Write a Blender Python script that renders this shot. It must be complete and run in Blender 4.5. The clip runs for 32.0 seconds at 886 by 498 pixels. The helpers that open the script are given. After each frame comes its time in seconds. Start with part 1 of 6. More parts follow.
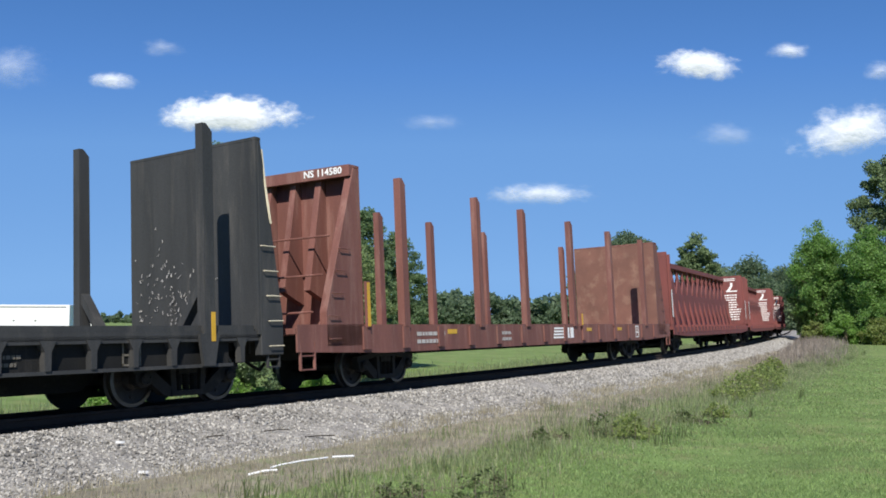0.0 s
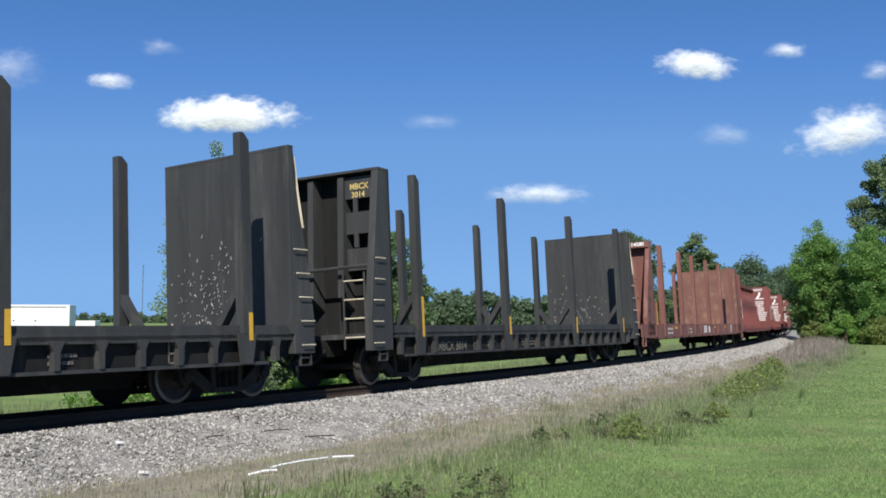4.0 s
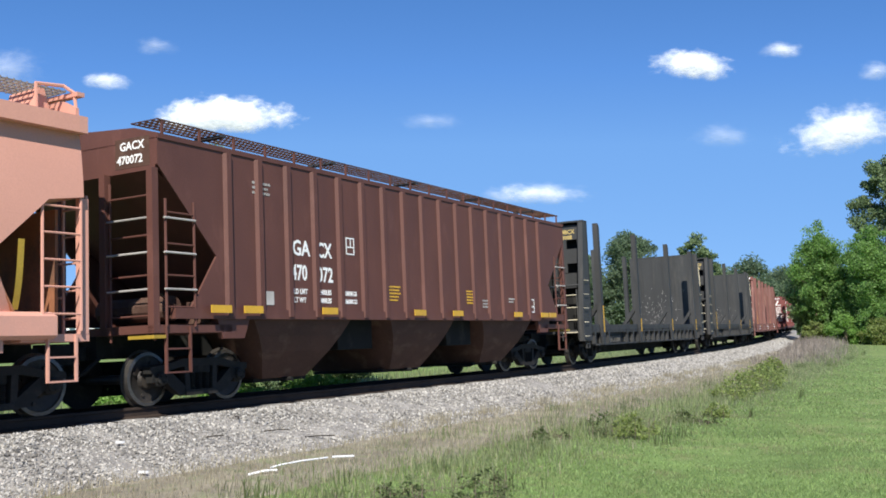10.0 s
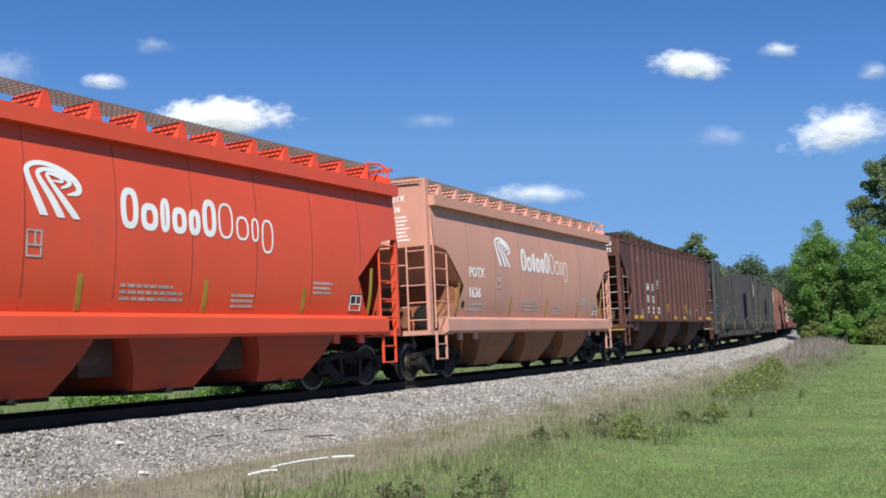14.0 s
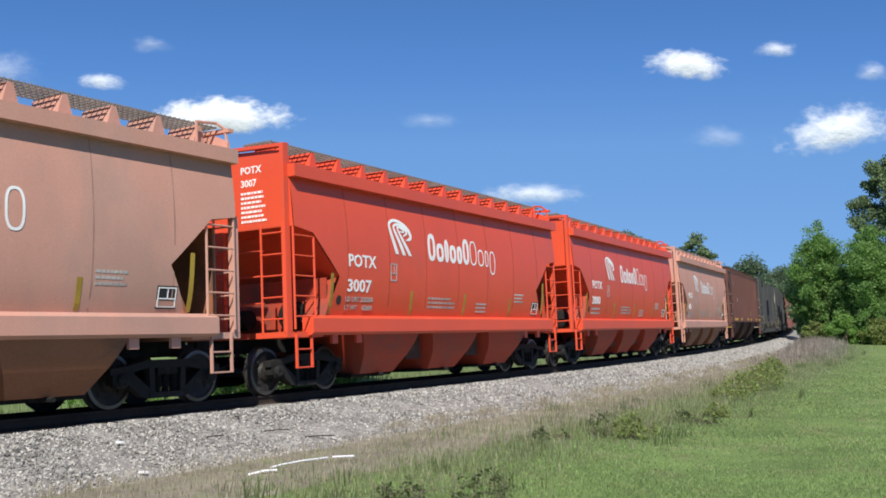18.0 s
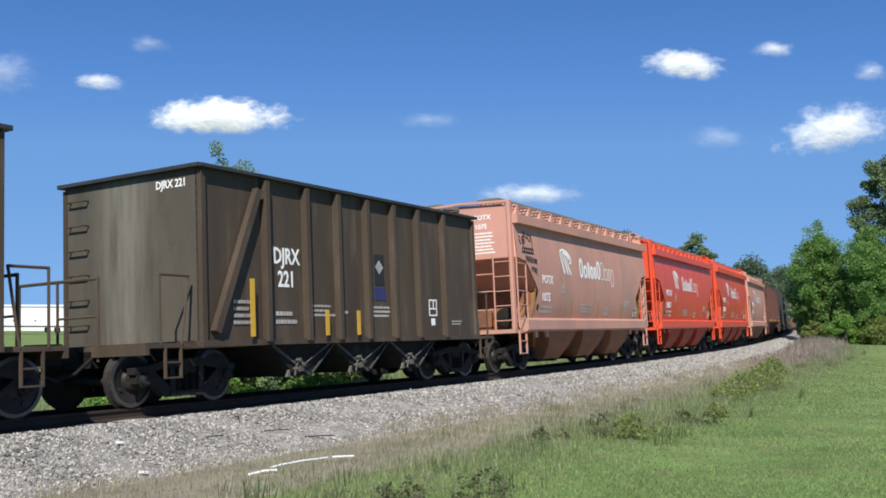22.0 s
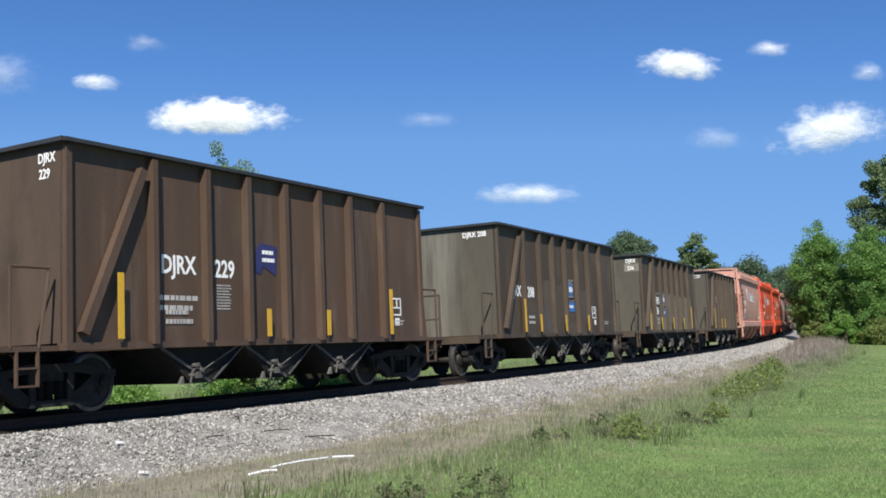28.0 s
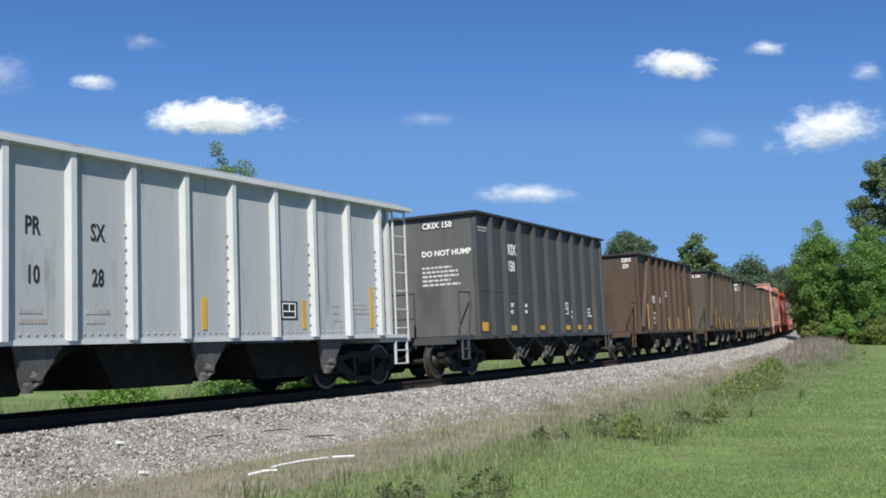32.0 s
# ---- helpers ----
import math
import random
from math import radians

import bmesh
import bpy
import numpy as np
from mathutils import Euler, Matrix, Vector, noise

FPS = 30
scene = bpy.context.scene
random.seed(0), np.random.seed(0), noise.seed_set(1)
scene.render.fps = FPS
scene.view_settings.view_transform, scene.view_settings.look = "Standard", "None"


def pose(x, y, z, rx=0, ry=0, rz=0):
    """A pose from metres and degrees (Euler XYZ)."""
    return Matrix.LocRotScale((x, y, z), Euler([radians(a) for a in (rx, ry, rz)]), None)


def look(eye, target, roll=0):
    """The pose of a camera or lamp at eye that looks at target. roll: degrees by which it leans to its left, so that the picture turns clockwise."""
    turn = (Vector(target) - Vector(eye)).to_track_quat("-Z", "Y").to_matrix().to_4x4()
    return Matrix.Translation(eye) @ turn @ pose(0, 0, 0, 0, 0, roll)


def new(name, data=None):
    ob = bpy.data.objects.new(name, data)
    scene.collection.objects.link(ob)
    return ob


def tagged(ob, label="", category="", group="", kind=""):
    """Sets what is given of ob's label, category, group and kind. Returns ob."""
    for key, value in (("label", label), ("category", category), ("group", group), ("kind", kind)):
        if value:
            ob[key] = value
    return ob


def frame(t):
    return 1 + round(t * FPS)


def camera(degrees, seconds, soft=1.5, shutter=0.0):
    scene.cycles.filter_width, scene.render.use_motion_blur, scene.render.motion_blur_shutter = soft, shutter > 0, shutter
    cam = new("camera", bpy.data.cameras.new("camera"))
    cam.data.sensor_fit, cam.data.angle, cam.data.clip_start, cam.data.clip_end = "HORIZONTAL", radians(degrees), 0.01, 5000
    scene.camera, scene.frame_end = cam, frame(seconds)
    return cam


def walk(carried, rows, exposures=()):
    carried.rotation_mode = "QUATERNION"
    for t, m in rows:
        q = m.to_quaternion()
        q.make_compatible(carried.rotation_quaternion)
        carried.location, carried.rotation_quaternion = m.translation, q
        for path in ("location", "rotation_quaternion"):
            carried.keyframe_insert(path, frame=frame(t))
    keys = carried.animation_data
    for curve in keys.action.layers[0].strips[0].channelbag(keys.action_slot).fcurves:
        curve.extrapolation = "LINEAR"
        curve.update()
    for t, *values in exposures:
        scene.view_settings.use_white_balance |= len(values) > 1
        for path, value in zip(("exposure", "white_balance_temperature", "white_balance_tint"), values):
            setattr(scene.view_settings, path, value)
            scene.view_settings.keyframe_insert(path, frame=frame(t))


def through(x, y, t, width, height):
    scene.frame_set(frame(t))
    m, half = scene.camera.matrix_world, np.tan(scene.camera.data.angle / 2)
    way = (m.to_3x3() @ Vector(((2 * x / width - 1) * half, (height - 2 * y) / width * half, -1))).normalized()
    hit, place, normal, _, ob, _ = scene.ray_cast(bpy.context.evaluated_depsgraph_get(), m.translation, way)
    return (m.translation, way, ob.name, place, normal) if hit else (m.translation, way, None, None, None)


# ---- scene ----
SECONDS = 32.0
EYE = Vector((0.0, 0.0, 1.358))
cam = camera(48.26, SECONDS, soft=1.75)
VIEW = look(EYE, EYE + Vector((0, math.cos(0.07337), math.sin(0.07337))), 0.185)
walk(cam, [(0, VIEW), (SECONDS, VIEW)], exposures=[(0, 0.0), (5, 0.0), (7, 0.05), (9, 0.15), (10, 0.26), (11, 0.2), (12, 0.14), (13, 0.05), (14, 0.0), (22, 0.0), (24, 0.05), (28, 0.08), (30, 0.15), (31, 0.14), (SECONDS, -0.05)])

# ---- light ----
SUN = Vector((-0.03, -0.70, 0.713)).normalized()
world = bpy.data.worlds.new("sky")
scene.world = world
world.use_nodes = True
wn = world.node_tree.nodes
wn.clear()
sky = wn.new("ShaderNodeTexSky")
sky.sky_type, sky.sun_disc = "NISHITA", False
sky.sun_elevation, sky.sun_rotation = math.asin(SUN.z), math.atan2(SUN.x, SUN.y)
sky.altitude, sky.air_density, sky.dust_density, sky.ozone_density = 600, 1.0, 0.0, 2.0
back = wn.new("ShaderNodeBackground")
back.inputs["Strength"].default_value = 0.09
world_out = wn.new("ShaderNodeOutputWorld")
# the sky's own brightness, graded from deep to pale blue
grey = wn.new("ShaderNodeRGBToBW")
even = wn.new("ShaderNodeMath")
even.operation = "MULTIPLY"
even.inputs[1].default_value = 0.083
grade = wn.new("ShaderNodeValToRGB")
STOPS = ((0.05, (0.03, 0.09, 0.27)), (0.22, (0.073, 0.208, 0.54)), (0.29, (0.103, 0.272, 0.672)), (0.39, (0.16, 0.36, 0.755)), (0.78, (0.228, 0.458, 0.85)))
while len(grade.color_ramp.elements) < len(STOPS):
    grade.color_ramp.elements.new(0.5)
for stop, (at, colour) in zip(grade.color_ramp.elements, STOPS):
    stop.position, stop.color = at, (*colour, 1)
tone = wn.new("ShaderNodeVectorMath")
tone.operation = "SCALE"
tone.inputs["Scale"].default_value = 0.975 / 0.09
for a, b in ((sky.outputs[0], grey.inputs[0]), (grey.outputs[0], even.inputs[0]), (even.outputs[0], grade.inputs[0]), (grade.outputs[0], tone.inputs[0]), (tone.outputs[0], back.inputs[0]), (back.outputs[0], world_out.inputs[0])):
    world.node_tree.links.new(a, b)
sun = new("sun", bpy.data.lights.new("sun", "SUN"))
sun.data.energy, sun.data.angle, sun.data.color = 5.95, radians(0.53), (1.0, 0.95, 0.86)
sun.matrix_world = look(SUN * 100, (0, 0, 0))


# ---- materials ----
def surface(name, base, rough=0.6, metal=0.0, var=0.2, scale=1.5, grain=40.0, bump=0.15, second=None, mix=0.35, stretch=(1, 1, 1), spec=0.5, island=0.0, random_ob=0.0, sheen=None):
    """A worn surface: the base colour varied at two scales, patches of a second colour, fine relief."""
    m = bpy.data.materials.new(name)
    m.use_nodes = True
    nt = m.node_tree
    n, link = nt.nodes, nt.links.new
    bsdf = n["Principled BSDF"]
    tc = n.new("ShaderNodeTexCoord")
    mp = n.new("ShaderNodeMapping")
    mp.inputs["Scale"].default_value = stretch
    link(tc.outputs["Object"], mp.inputs["Vector"])
    big = n.new("ShaderNodeTexNoise")
    big.inputs["Scale"].default_value, big.inputs["Detail"].default_value, big.inputs["Roughness"].default_value = scale, 6, 0.6
    link(mp.outputs[0], big.inputs["Vector"])
    small = n.new("ShaderNodeTexNoise")
    small.inputs["Scale"].default_value, small.inputs["Detail"].default_value = grain, 4
    link(tc.outputs["Object"], small.inputs["Vector"])
    ramp = n.new("ShaderNodeMapRange")
    ramp.inputs["From Min"].default_value, ramp.inputs["From Max"].default_value = 0.3, 0.7
    ramp.inputs["To Min"].default_value, ramp.inputs["To Max"].default_value = 1 - var, 1 + var
    link(big.outputs["Fac"], ramp.inputs["Value"])
    fine = n.new("ShaderNodeMapRange")
    fine.inputs["From Min"].default_value, fine.inputs["From Max"].default_value = 0.3, 0.7
    fine.inputs["To Min"].default_value, fine.inputs["To Max"].default_value = 1 - var * 0.6, 1 + var * 0.6
    link(small.outputs["Fac"], fine.inputs["Value"])
    mul = n.new("ShaderNodeMath")
    mul.operation = "MULTIPLY"
    link(ramp.outputs[0], mul.inputs[0])
    link(fine.outputs[0], mul.inputs[1])
    value = mul.outputs[0]
    for amount, kind in ((island, "ShaderNodeNewGeometry"), (random_ob, "ShaderNodeObjectInfo")):
        if amount:
            g = n.new(kind)
            r = n.new("ShaderNodeMapRange")
            r.inputs["To Min"].default_value, r.inputs["To Max"].default_value = 1 - amount, 1 + amount
            link(g.outputs["Random Per Island" if island and kind == "ShaderNodeNewGeometry" else "Random"], r.inputs["Value"])
            mm = n.new("ShaderNodeMath")
            mm.operation = "MULTIPLY"
            link(value, mm.inputs[0])
            link(r.outputs[0], mm.inputs[1])
            value = mm.outputs[0]
    colour = n.new("ShaderNodeMix")
    colour.data_type = "RGBA"
    colour.inputs["A"].default_value = (*base, 1)
    colour.inputs["B"].default_value = (*(second or base), 1)
    patch = n.new("ShaderNodeTexNoise")
    patch.inputs["Scale"].default_value, patch.inputs["Detail"].default_value, patch.inputs["Roughness"].default_value = scale * 1.7, 8, 0.65
    shift = n.new("ShaderNodeVectorMath")
    shift.operation = "ADD"
    shift.inputs[1].default_value = (7.3, 2.1, 5.7)
    link(mp.outputs[0], shift.inputs[0])
    link(shift.outputs[0], patch.inputs["Vector"])
    cut = n.new("ShaderNodeMapRange")
    cut.inputs["From Min"].default_value, cut.inputs["From Max"].default_value = 0.72 - mix * 0.55, 0.86 - mix * 0.55
    link(patch.outputs["Fac"], cut.inputs["Value"])
    link(cut.outputs[0], colour.inputs["Factor"])
    tint = n.new("ShaderNodeVectorMath")
    tint.operation = "SCALE"
    link(colour.outputs["Result"], tint.inputs[0])
    link(value, tint.inputs["Scale"])
    link(tint.outputs[0], bsdf.inputs["Base Color"])
    bsdf.inputs["Metallic"].default_value = metal
    bsdf.inputs["Specular IOR Level"].default_value = spec
    rr = n.new("ShaderNodeMapRange")
    rr.inputs["To Min"].default_value, rr.inputs["To Max"].default_value = max(0.05, rough - 0.12), min(1, rough + 0.12)
    link(big.outputs["Fac"], rr.inputs["Value"])
    link(rr.outputs[0], bsdf.inputs["Roughness"])
    if bump:
        b = n.new("ShaderNodeBump")
        b.inputs["Strength"].default_value, b.inputs["Distance"].default_value = bump, 0.02
        link(small.outputs["Fac"], b.inputs["Height"])
        link(b.outputs[0], bsdf.inputs["Normal"])
    return m


STREAK = (1.6, 1.6, 0.22)
M = dict(
    black=surface("black_steel", (0.0424, 0.0435, 0.0445), 0.65, spec=0.3, var=0.22, second=(0.0642, 0.0621, 0.059), mix=0.36, stretch=STREAK),
    # grime of the running gear, and the dark tone of shaded bay recesses
    grime=surface("running_gear_grime_and_shade", (0.013, 0.013, 0.012), 0.85, spec=0.25, var=0.35, second=(0.034, 0.031, 0.026), mix=0.35),
    cast=surface("dusty_cast_steel", (0.017, 0.0165, 0.0155), 0.8, spec=0.3, var=0.35, second=(0.035, 0.032, 0.028), mix=0.3),
    wheel=surface("wheel_steel", (0.025, 0.022, 0.02), 0.6, spec=0.35, var=0.3, second=(0.05, 0.042, 0.035), mix=0.4),
    rim=surface("worn_wheel_rim", (0.135, 0.126, 0.117), 0.38, metal=0.7, var=0.25, second=(0.09, 0.081, 0.072), mix=0.4),
    rung=surface("worn_cream_rung", (0.6, 0.54, 0.4), 0.6, var=0.3, grain=60),
    ns=surface("oxide_brown", (0.172, 0.069, 0.0552), 0.75, var=0.22, second=(0.23, 0.115, 0.0943), mix=0.4, stretch=STREAK),
    ns_panel=surface("weathered_oxide_panel", (0.172, 0.0805, 0.0598), 0.8, var=0.2, scale=1.2, second=(0.23, 0.127, 0.092), mix=0.4),
    center=surface("oxide_red", (0.184, 0.0517, 0.046), 0.7, var=0.18, second=(0.115, 0.0403, 0.0368), mix=0.35, stretch=STREAK),
    gacx=surface("dull_oxide_red", (0.107, 0.0406, 0.0299), 0.65, var=0.12, second=(0.13, 0.0524, 0.0395), mix=0.3, stretch=(1, 1, 0.4)),
    # also colours the dark pieces added in shaded gaps and openings
    gdark=surface("dusty_bays_and_gap_shade", (0.0862, 0.046, 0.0345), 0.85, spec=0.2, var=0.2, second=(0.127, 0.0782, 0.0575), mix=0.35, stretch=(0.6, 1, 1)),
    pink=surface("faded_orange_red", (0.6, 0.3, 0.227), 0.6, var=0.06, scale=0.5, second=(0.53, 0.285, 0.225), mix=0.45, stretch=(1, 1, 0.5)),
    pink_dusty=surface("dusty_faded_orange_red", (0.53, 0.275, 0.208), 0.65, var=0.09, scale=0.5, second=(0.46, 0.262, 0.205), mix=0.5, stretch=(1, 1, 0.5)),
    red=surface("bright_orange_red", (0.72, 0.088, 0.037), 0.42, var=0.07, scale=0.6, second=(0.62, 0.092, 0.046), mix=0.3, stretch=(1, 1, 0.5)),
    djrx=surface("brown_grey_steel", (0.0642, 0.0449, 0.0299), 0.7, var=0.25, scale=1.0, second=(0.0986, 0.0749, 0.0535), mix=0.33, stretch=STREAK),
    rust=surface("rust_brown_steel", (0.0802, 0.0481, 0.031), 0.7, var=0.2, scale=1.0, second=(0.105, 0.0706, 0.0492), mix=0.35, stretch=STREAK),
    # orange and red bay tones hold dust plus the shade under their slopes
    bay_pink=surface("dusty_shaded_orange_bays", (0.27, 0.108, 0.05), 0.75, var=0.2, scale=0.6, second=(0.15, 0.075, 0.045), mix=0.4, stretch=(0.5, 1, 1)),
    bay_red=surface("dusty_shaded_red_bays", (0.42, 0.052, 0.022), 0.7, var=0.12, scale=0.6, second=(0.24, 0.06, 0.04), mix=0.4, stretch=(0.5, 1, 1)),
    bay_grey=surface("dusty_grey_bays", (0.085, 0.085, 0.084), 0.75, var=0.25, second=(0.05, 0.049, 0.047), mix=0.45, stretch=STREAK),
    tan=surface("weathered_tan_brown", (0.083, 0.062, 0.044), 0.75, var=0.2, scale=1.0, second=(0.075, 0.074, 0.07), mix=0.4, stretch=(1.2, 1.2, 0.6)),
    band=surface("pale_grey_brown_steel", (0.2, 0.18, 0.15), 0.7, var=0.15, scale=1.2, second=(0.17, 0.12, 0.08), mix=0.4, stretch=STREAK),
    ckix=surface("charcoal_paint", (0.0644, 0.0667, 0.069), 0.55, spec=0.35, var=0.12, second=(0.103, 0.103, 0.101), mix=0.3, stretch=STREAK),
    prsx=surface("light_grey_paint", (0.397, 0.416, 0.422), 0.5, var=0.07, second=(0.276, 0.287, 0.287), mix=0.3, stretch=STREAK),
    pwhite=surface("white_grey_paint", (0.54, 0.555, 0.56), 0.5, var=0.07),
    white=surface("white_lettering", (0.86, 0.86, 0.85), 0.6, var=0.04),
    dim=surface("worn_white_lettering", (0.42, 0.40, 0.38), 0.7, var=0.3, grain=90),
    faded_yellow=surface("faded_yellow_strip", (0.36, 0.24, 0.03), 0.6, var=0.2),
    # near-black: the shade on recessed sill webs and rear plates, as colour
    web=surface("shaded_black_steel", (0.014, 0.014, 0.014), 0.75, spec=0.25, var=0.3, second=(0.035, 0.033, 0.03), mix=0.35, stretch=STREAK),
    gold=surface("worn_yellow_lettering", (0.62, 0.46, 0.16), 0.6, var=0.15),
    faded=surface("worn_gold_grey_lettering", (0.14, 0.127, 0.105), 0.75, var=0.35, grain=90),
    flange=surface("dark_worn_edge", (0.03, 0.031, 0.035), 0.6, var=0.3),
    sage=surface("grey_olive_paint", (0.16, 0.147, 0.108), 0.7, var=0.22, scale=0.7, second=(0.135, 0.092, 0.056), mix=0.42),
    link=surface("dusty_linkage_steel", (0.1, 0.096, 0.087), 0.7, var=0.3, grain=30),
    ink=surface("black_lettering", (0.02, 0.02, 0.022), 0.6, var=0.1),
    blue=surface("blue_sign_paint", (0.03, 0.16, 0.46), 0.5, var=0.12),
    navy=surface("dark_blue_paint", (0.03, 0.03, 0.12), 0.5, var=0.2),
    yellow=surface("yellow_reflector", (0.62, 0.36, 0.03), 0.45, var=0.12),
    grate=surface("roof_grating", (0.2, 0.18, 0.165), 0.65, metal=0.1, var=0.2),
    rail=surface("rail_steel", (0.045, 0.032, 0.025), 0.75, spec=0.2, var=0.2, second=(0.03, 0.02, 0.016)),
    tie=surface("creosoted_tie", (0.035, 0.028, 0.023), 0.95, spec=0.1, var=0.3, grain=25, bump=0.5, stretch=(1, 0.2, 1), random_ob=0.3),
    ballast=surface("crushed_stone_bed", (0.262, 0.247, 0.227), 0.9, var=0.35, scale=2.0, grain=30, bump=1.0, second=(0.251, 0.237, 0.219), mix=0.45),
    stone=surface("crushed_stone", (0.321, 0.306, 0.281), 0.85, var=0.15, scale=8, grain=60, bump=0.3, island=0.6),
    bark=surface("grey_brown_bark", (0.16, 0.125, 0.095), 0.9, var=0.3, scale=4, grain=30, bump=0.6, stretch=(1, 1, 0.25)),
    trailer=surface("white_trailer_paint", (0.78, 0.79, 0.80), 0.4, var=0.05),
)


def streaked(name, base, pale, at=0.0, wide=0.55, rough=0.75):
    """A painted steel end with pale dust washed down its middle."""
    m = surface(name, base, rough, var=0.2, scale=0.9, second=tuple(0.75 * c for c in base), mix=0.4, stretch=(1.2, 1.2, 0.35))
    n, link = m.node_tree.nodes, m.node_tree.links.new
    bsdf = n["Principled BSDF"]
    src = bsdf.inputs["Base Color"].links[0].from_socket
    tc = n.new("ShaderNodeTexCoord")
    mp = n.new("ShaderNodeMapping")
    mp.inputs["Scale"].default_value = (1, 3.2, 0.28)
    link(tc.outputs["Object"], mp.inputs["Vector"])
    wash = n.new("ShaderNodeTexNoise")
    wash.inputs["Scale"].default_value, wash.inputs["Detail"].default_value, wash.inputs["Roughness"].default_value = 1.6, 7, 0.65
    link(mp.outputs[0], wash.inputs["Vector"])
    xyz = n.new("ShaderNodeSeparateXYZ")
    link(tc.outputs["Object"], xyz.inputs[0])

    def math_(op, a, b=None):
        q = n.new("ShaderNodeMath")
        q.operation = op
        for socket, v in zip(q.inputs, (a, b)):
            if isinstance(v, (int, float)):
                socket.default_value = v
            elif v is not None:
                link(v, socket)
        return q.outputs[0]
    off = math_("ABSOLUTE", math_("SUBTRACT", xyz.outputs["Y"], at))
    near = n.new("ShaderNodeMapRange")
    near.interpolation_type = "SMOOTHSTEP"
    near.inputs["From Min"].default_value, near.inputs["From Max"].default_value = wide, wide * 0.1
    link(off, near.inputs["Value"])
    streak = n.new("ShaderNodeMapRange")
    streak.inputs["From Min"].default_value, streak.inputs["From Max"].default_value = 0.3, 0.62
    link(wash.outputs["Fac"], streak.inputs["Value"])
    fac = math_("MULTIPLY", math_("MULTIPLY", near.outputs[0], streak.outputs[0]), 0.85)
    mix = n.new("ShaderNodeMix")
    mix.data_type = "RGBA"
    mix.inputs["B"].default_value = (*pale, 1)
    link(src, mix.inputs["A"])
    link(fac, mix.inputs["Factor"])
    link(mix.outputs["Result"], bsdf.inputs["Base Color"])
    return m


M["seam_pink"] = surface("dirty_weld_on_faded_paint", (0.36, 0.2, 0.155), 0.7, var=0.25, scale=1.0, grain=50)
M["seam_red"] = surface("dirty_weld_on_red_paint", (0.4, 0.062, 0.032), 0.6, var=0.2, scale=1.0, grain=50)
M["dend"] = streaked("dusty_tan_steel", (0.078, 0.069, 0.052), (0.185, 0.175, 0.145), 0.1, 0.9)
M["rend"] = streaked("dusty_rust_steel", (0.075, 0.05, 0.034), (0.15, 0.115, 0.085), 0.45, 0.8)
# charcoal end lighter than the sides, the sun on it put into the colour
M["cend"] = streaked("sunlit_charcoal_steel", (0.1, 0.101, 0.1), (0.15, 0.15, 0.148), 0.75, 1.0)


def leafy(name, base, var=0.35, through=0.48):
    m = surface(name, base, 0.55, var=0.15, scale=0.6, grain=9, bump=0.0, island=var, spec=0.3)
    n, link = m.node_tree.nodes, m.node_tree.links.new
    bsdf = n["Principled BSDF"]
    out = n["Material Output"]
    tr = n.new("ShaderNodeBsdfTranslucent")
    src = bsdf.inputs["Base Color"].links[0].from_socket
    hue = n.new("ShaderNodeHueSaturation")
    hue.inputs["Value"].default_value, hue.inputs["Saturation"].default_value = 1.4, 1.15
    link(src, hue.inputs["Color"])
    link(hue.outputs[0], tr.inputs["Color"])
    mx = n.new("ShaderNodeMixShader")
    mx.inputs[0].default_value = through
    link(bsdf.outputs[0], mx.inputs[1])
    link(tr.outputs[0], mx.inputs[2])
    link(mx.outputs[0], out.inputs["Surface"])
    return m


M["leaf"] = leafy("young_leaves", (0.225, 0.305, 0.17), var=0.45)
M["leaf_dark"] = leafy("dark_leaves", (0.145, 0.215, 0.105), var=0.3)
M["leaf_bright"] = leafy("bright_leaves", (0.2, 0.335, 0.09), var=0.3)
M["leaf_wood"] = leafy("wood_edge_leaves", (0.17, 0.285, 0.085), var=0.4)
M["leaf_hedge"] = leafy("olive_tree_leaves", (0.2, 0.265, 0.115), var=0.45)
M["leaf_shrub"] = leafy("yellow_green_shrub_leaves", (0.235, 0.285, 0.1), var=0.35)
M["weed_dark"] = leafy("dark_weed_leaves", (0.13, 0.165, 0.07), var=0.35)
M["stalk"] = leafy("grey_brown_stalks", (0.27, 0.235, 0.2), var=0.35, through=0.3)
M["needle"] = leafy("pine_needles", (0.13, 0.185, 0.085), var=0.3, through=0.25)
M["far_leaf"] = leafy("far_woods_leaves", (0.135, 0.19, 0.115), var=0.2)
M["lawn_blade"] = leafy("mown_grass", (0.25, 0.34, 0.135), var=0.4)
M["weed"] = leafy("weed_leaves", (0.25, 0.285, 0.15), var=0.4)
M["dry"] = leafy("dry_grass", (0.4, 0.36, 0.265), var=0.35)


# ---- mesh tools ----
def obj(name, bm, material, parent=None, label="", smooth=False, **tags):
    me = bpy.data.meshes.new(name)
    bm.to_mesh(me)
    bm.free()
    if smooth:
        for p in me.polygons:
            p.use_smooth = True
    for m in material if isinstance(material, (list, tuple)) else [material]:
        me.materials.append(m)
    ob = new(name, me)
    ob.parent = parent
    return tagged(ob, label, **tags)


def part(name, bm, material, parent, label="", smooth=False):
    return obj(name, bm, material, parent, label, smooth)


def share(name, other, parent, m):
    """Another piece on the same mesh."""
    ob = new(name, other.data)
    ob.parent = parent
    ob.matrix_basis = m
    return ob


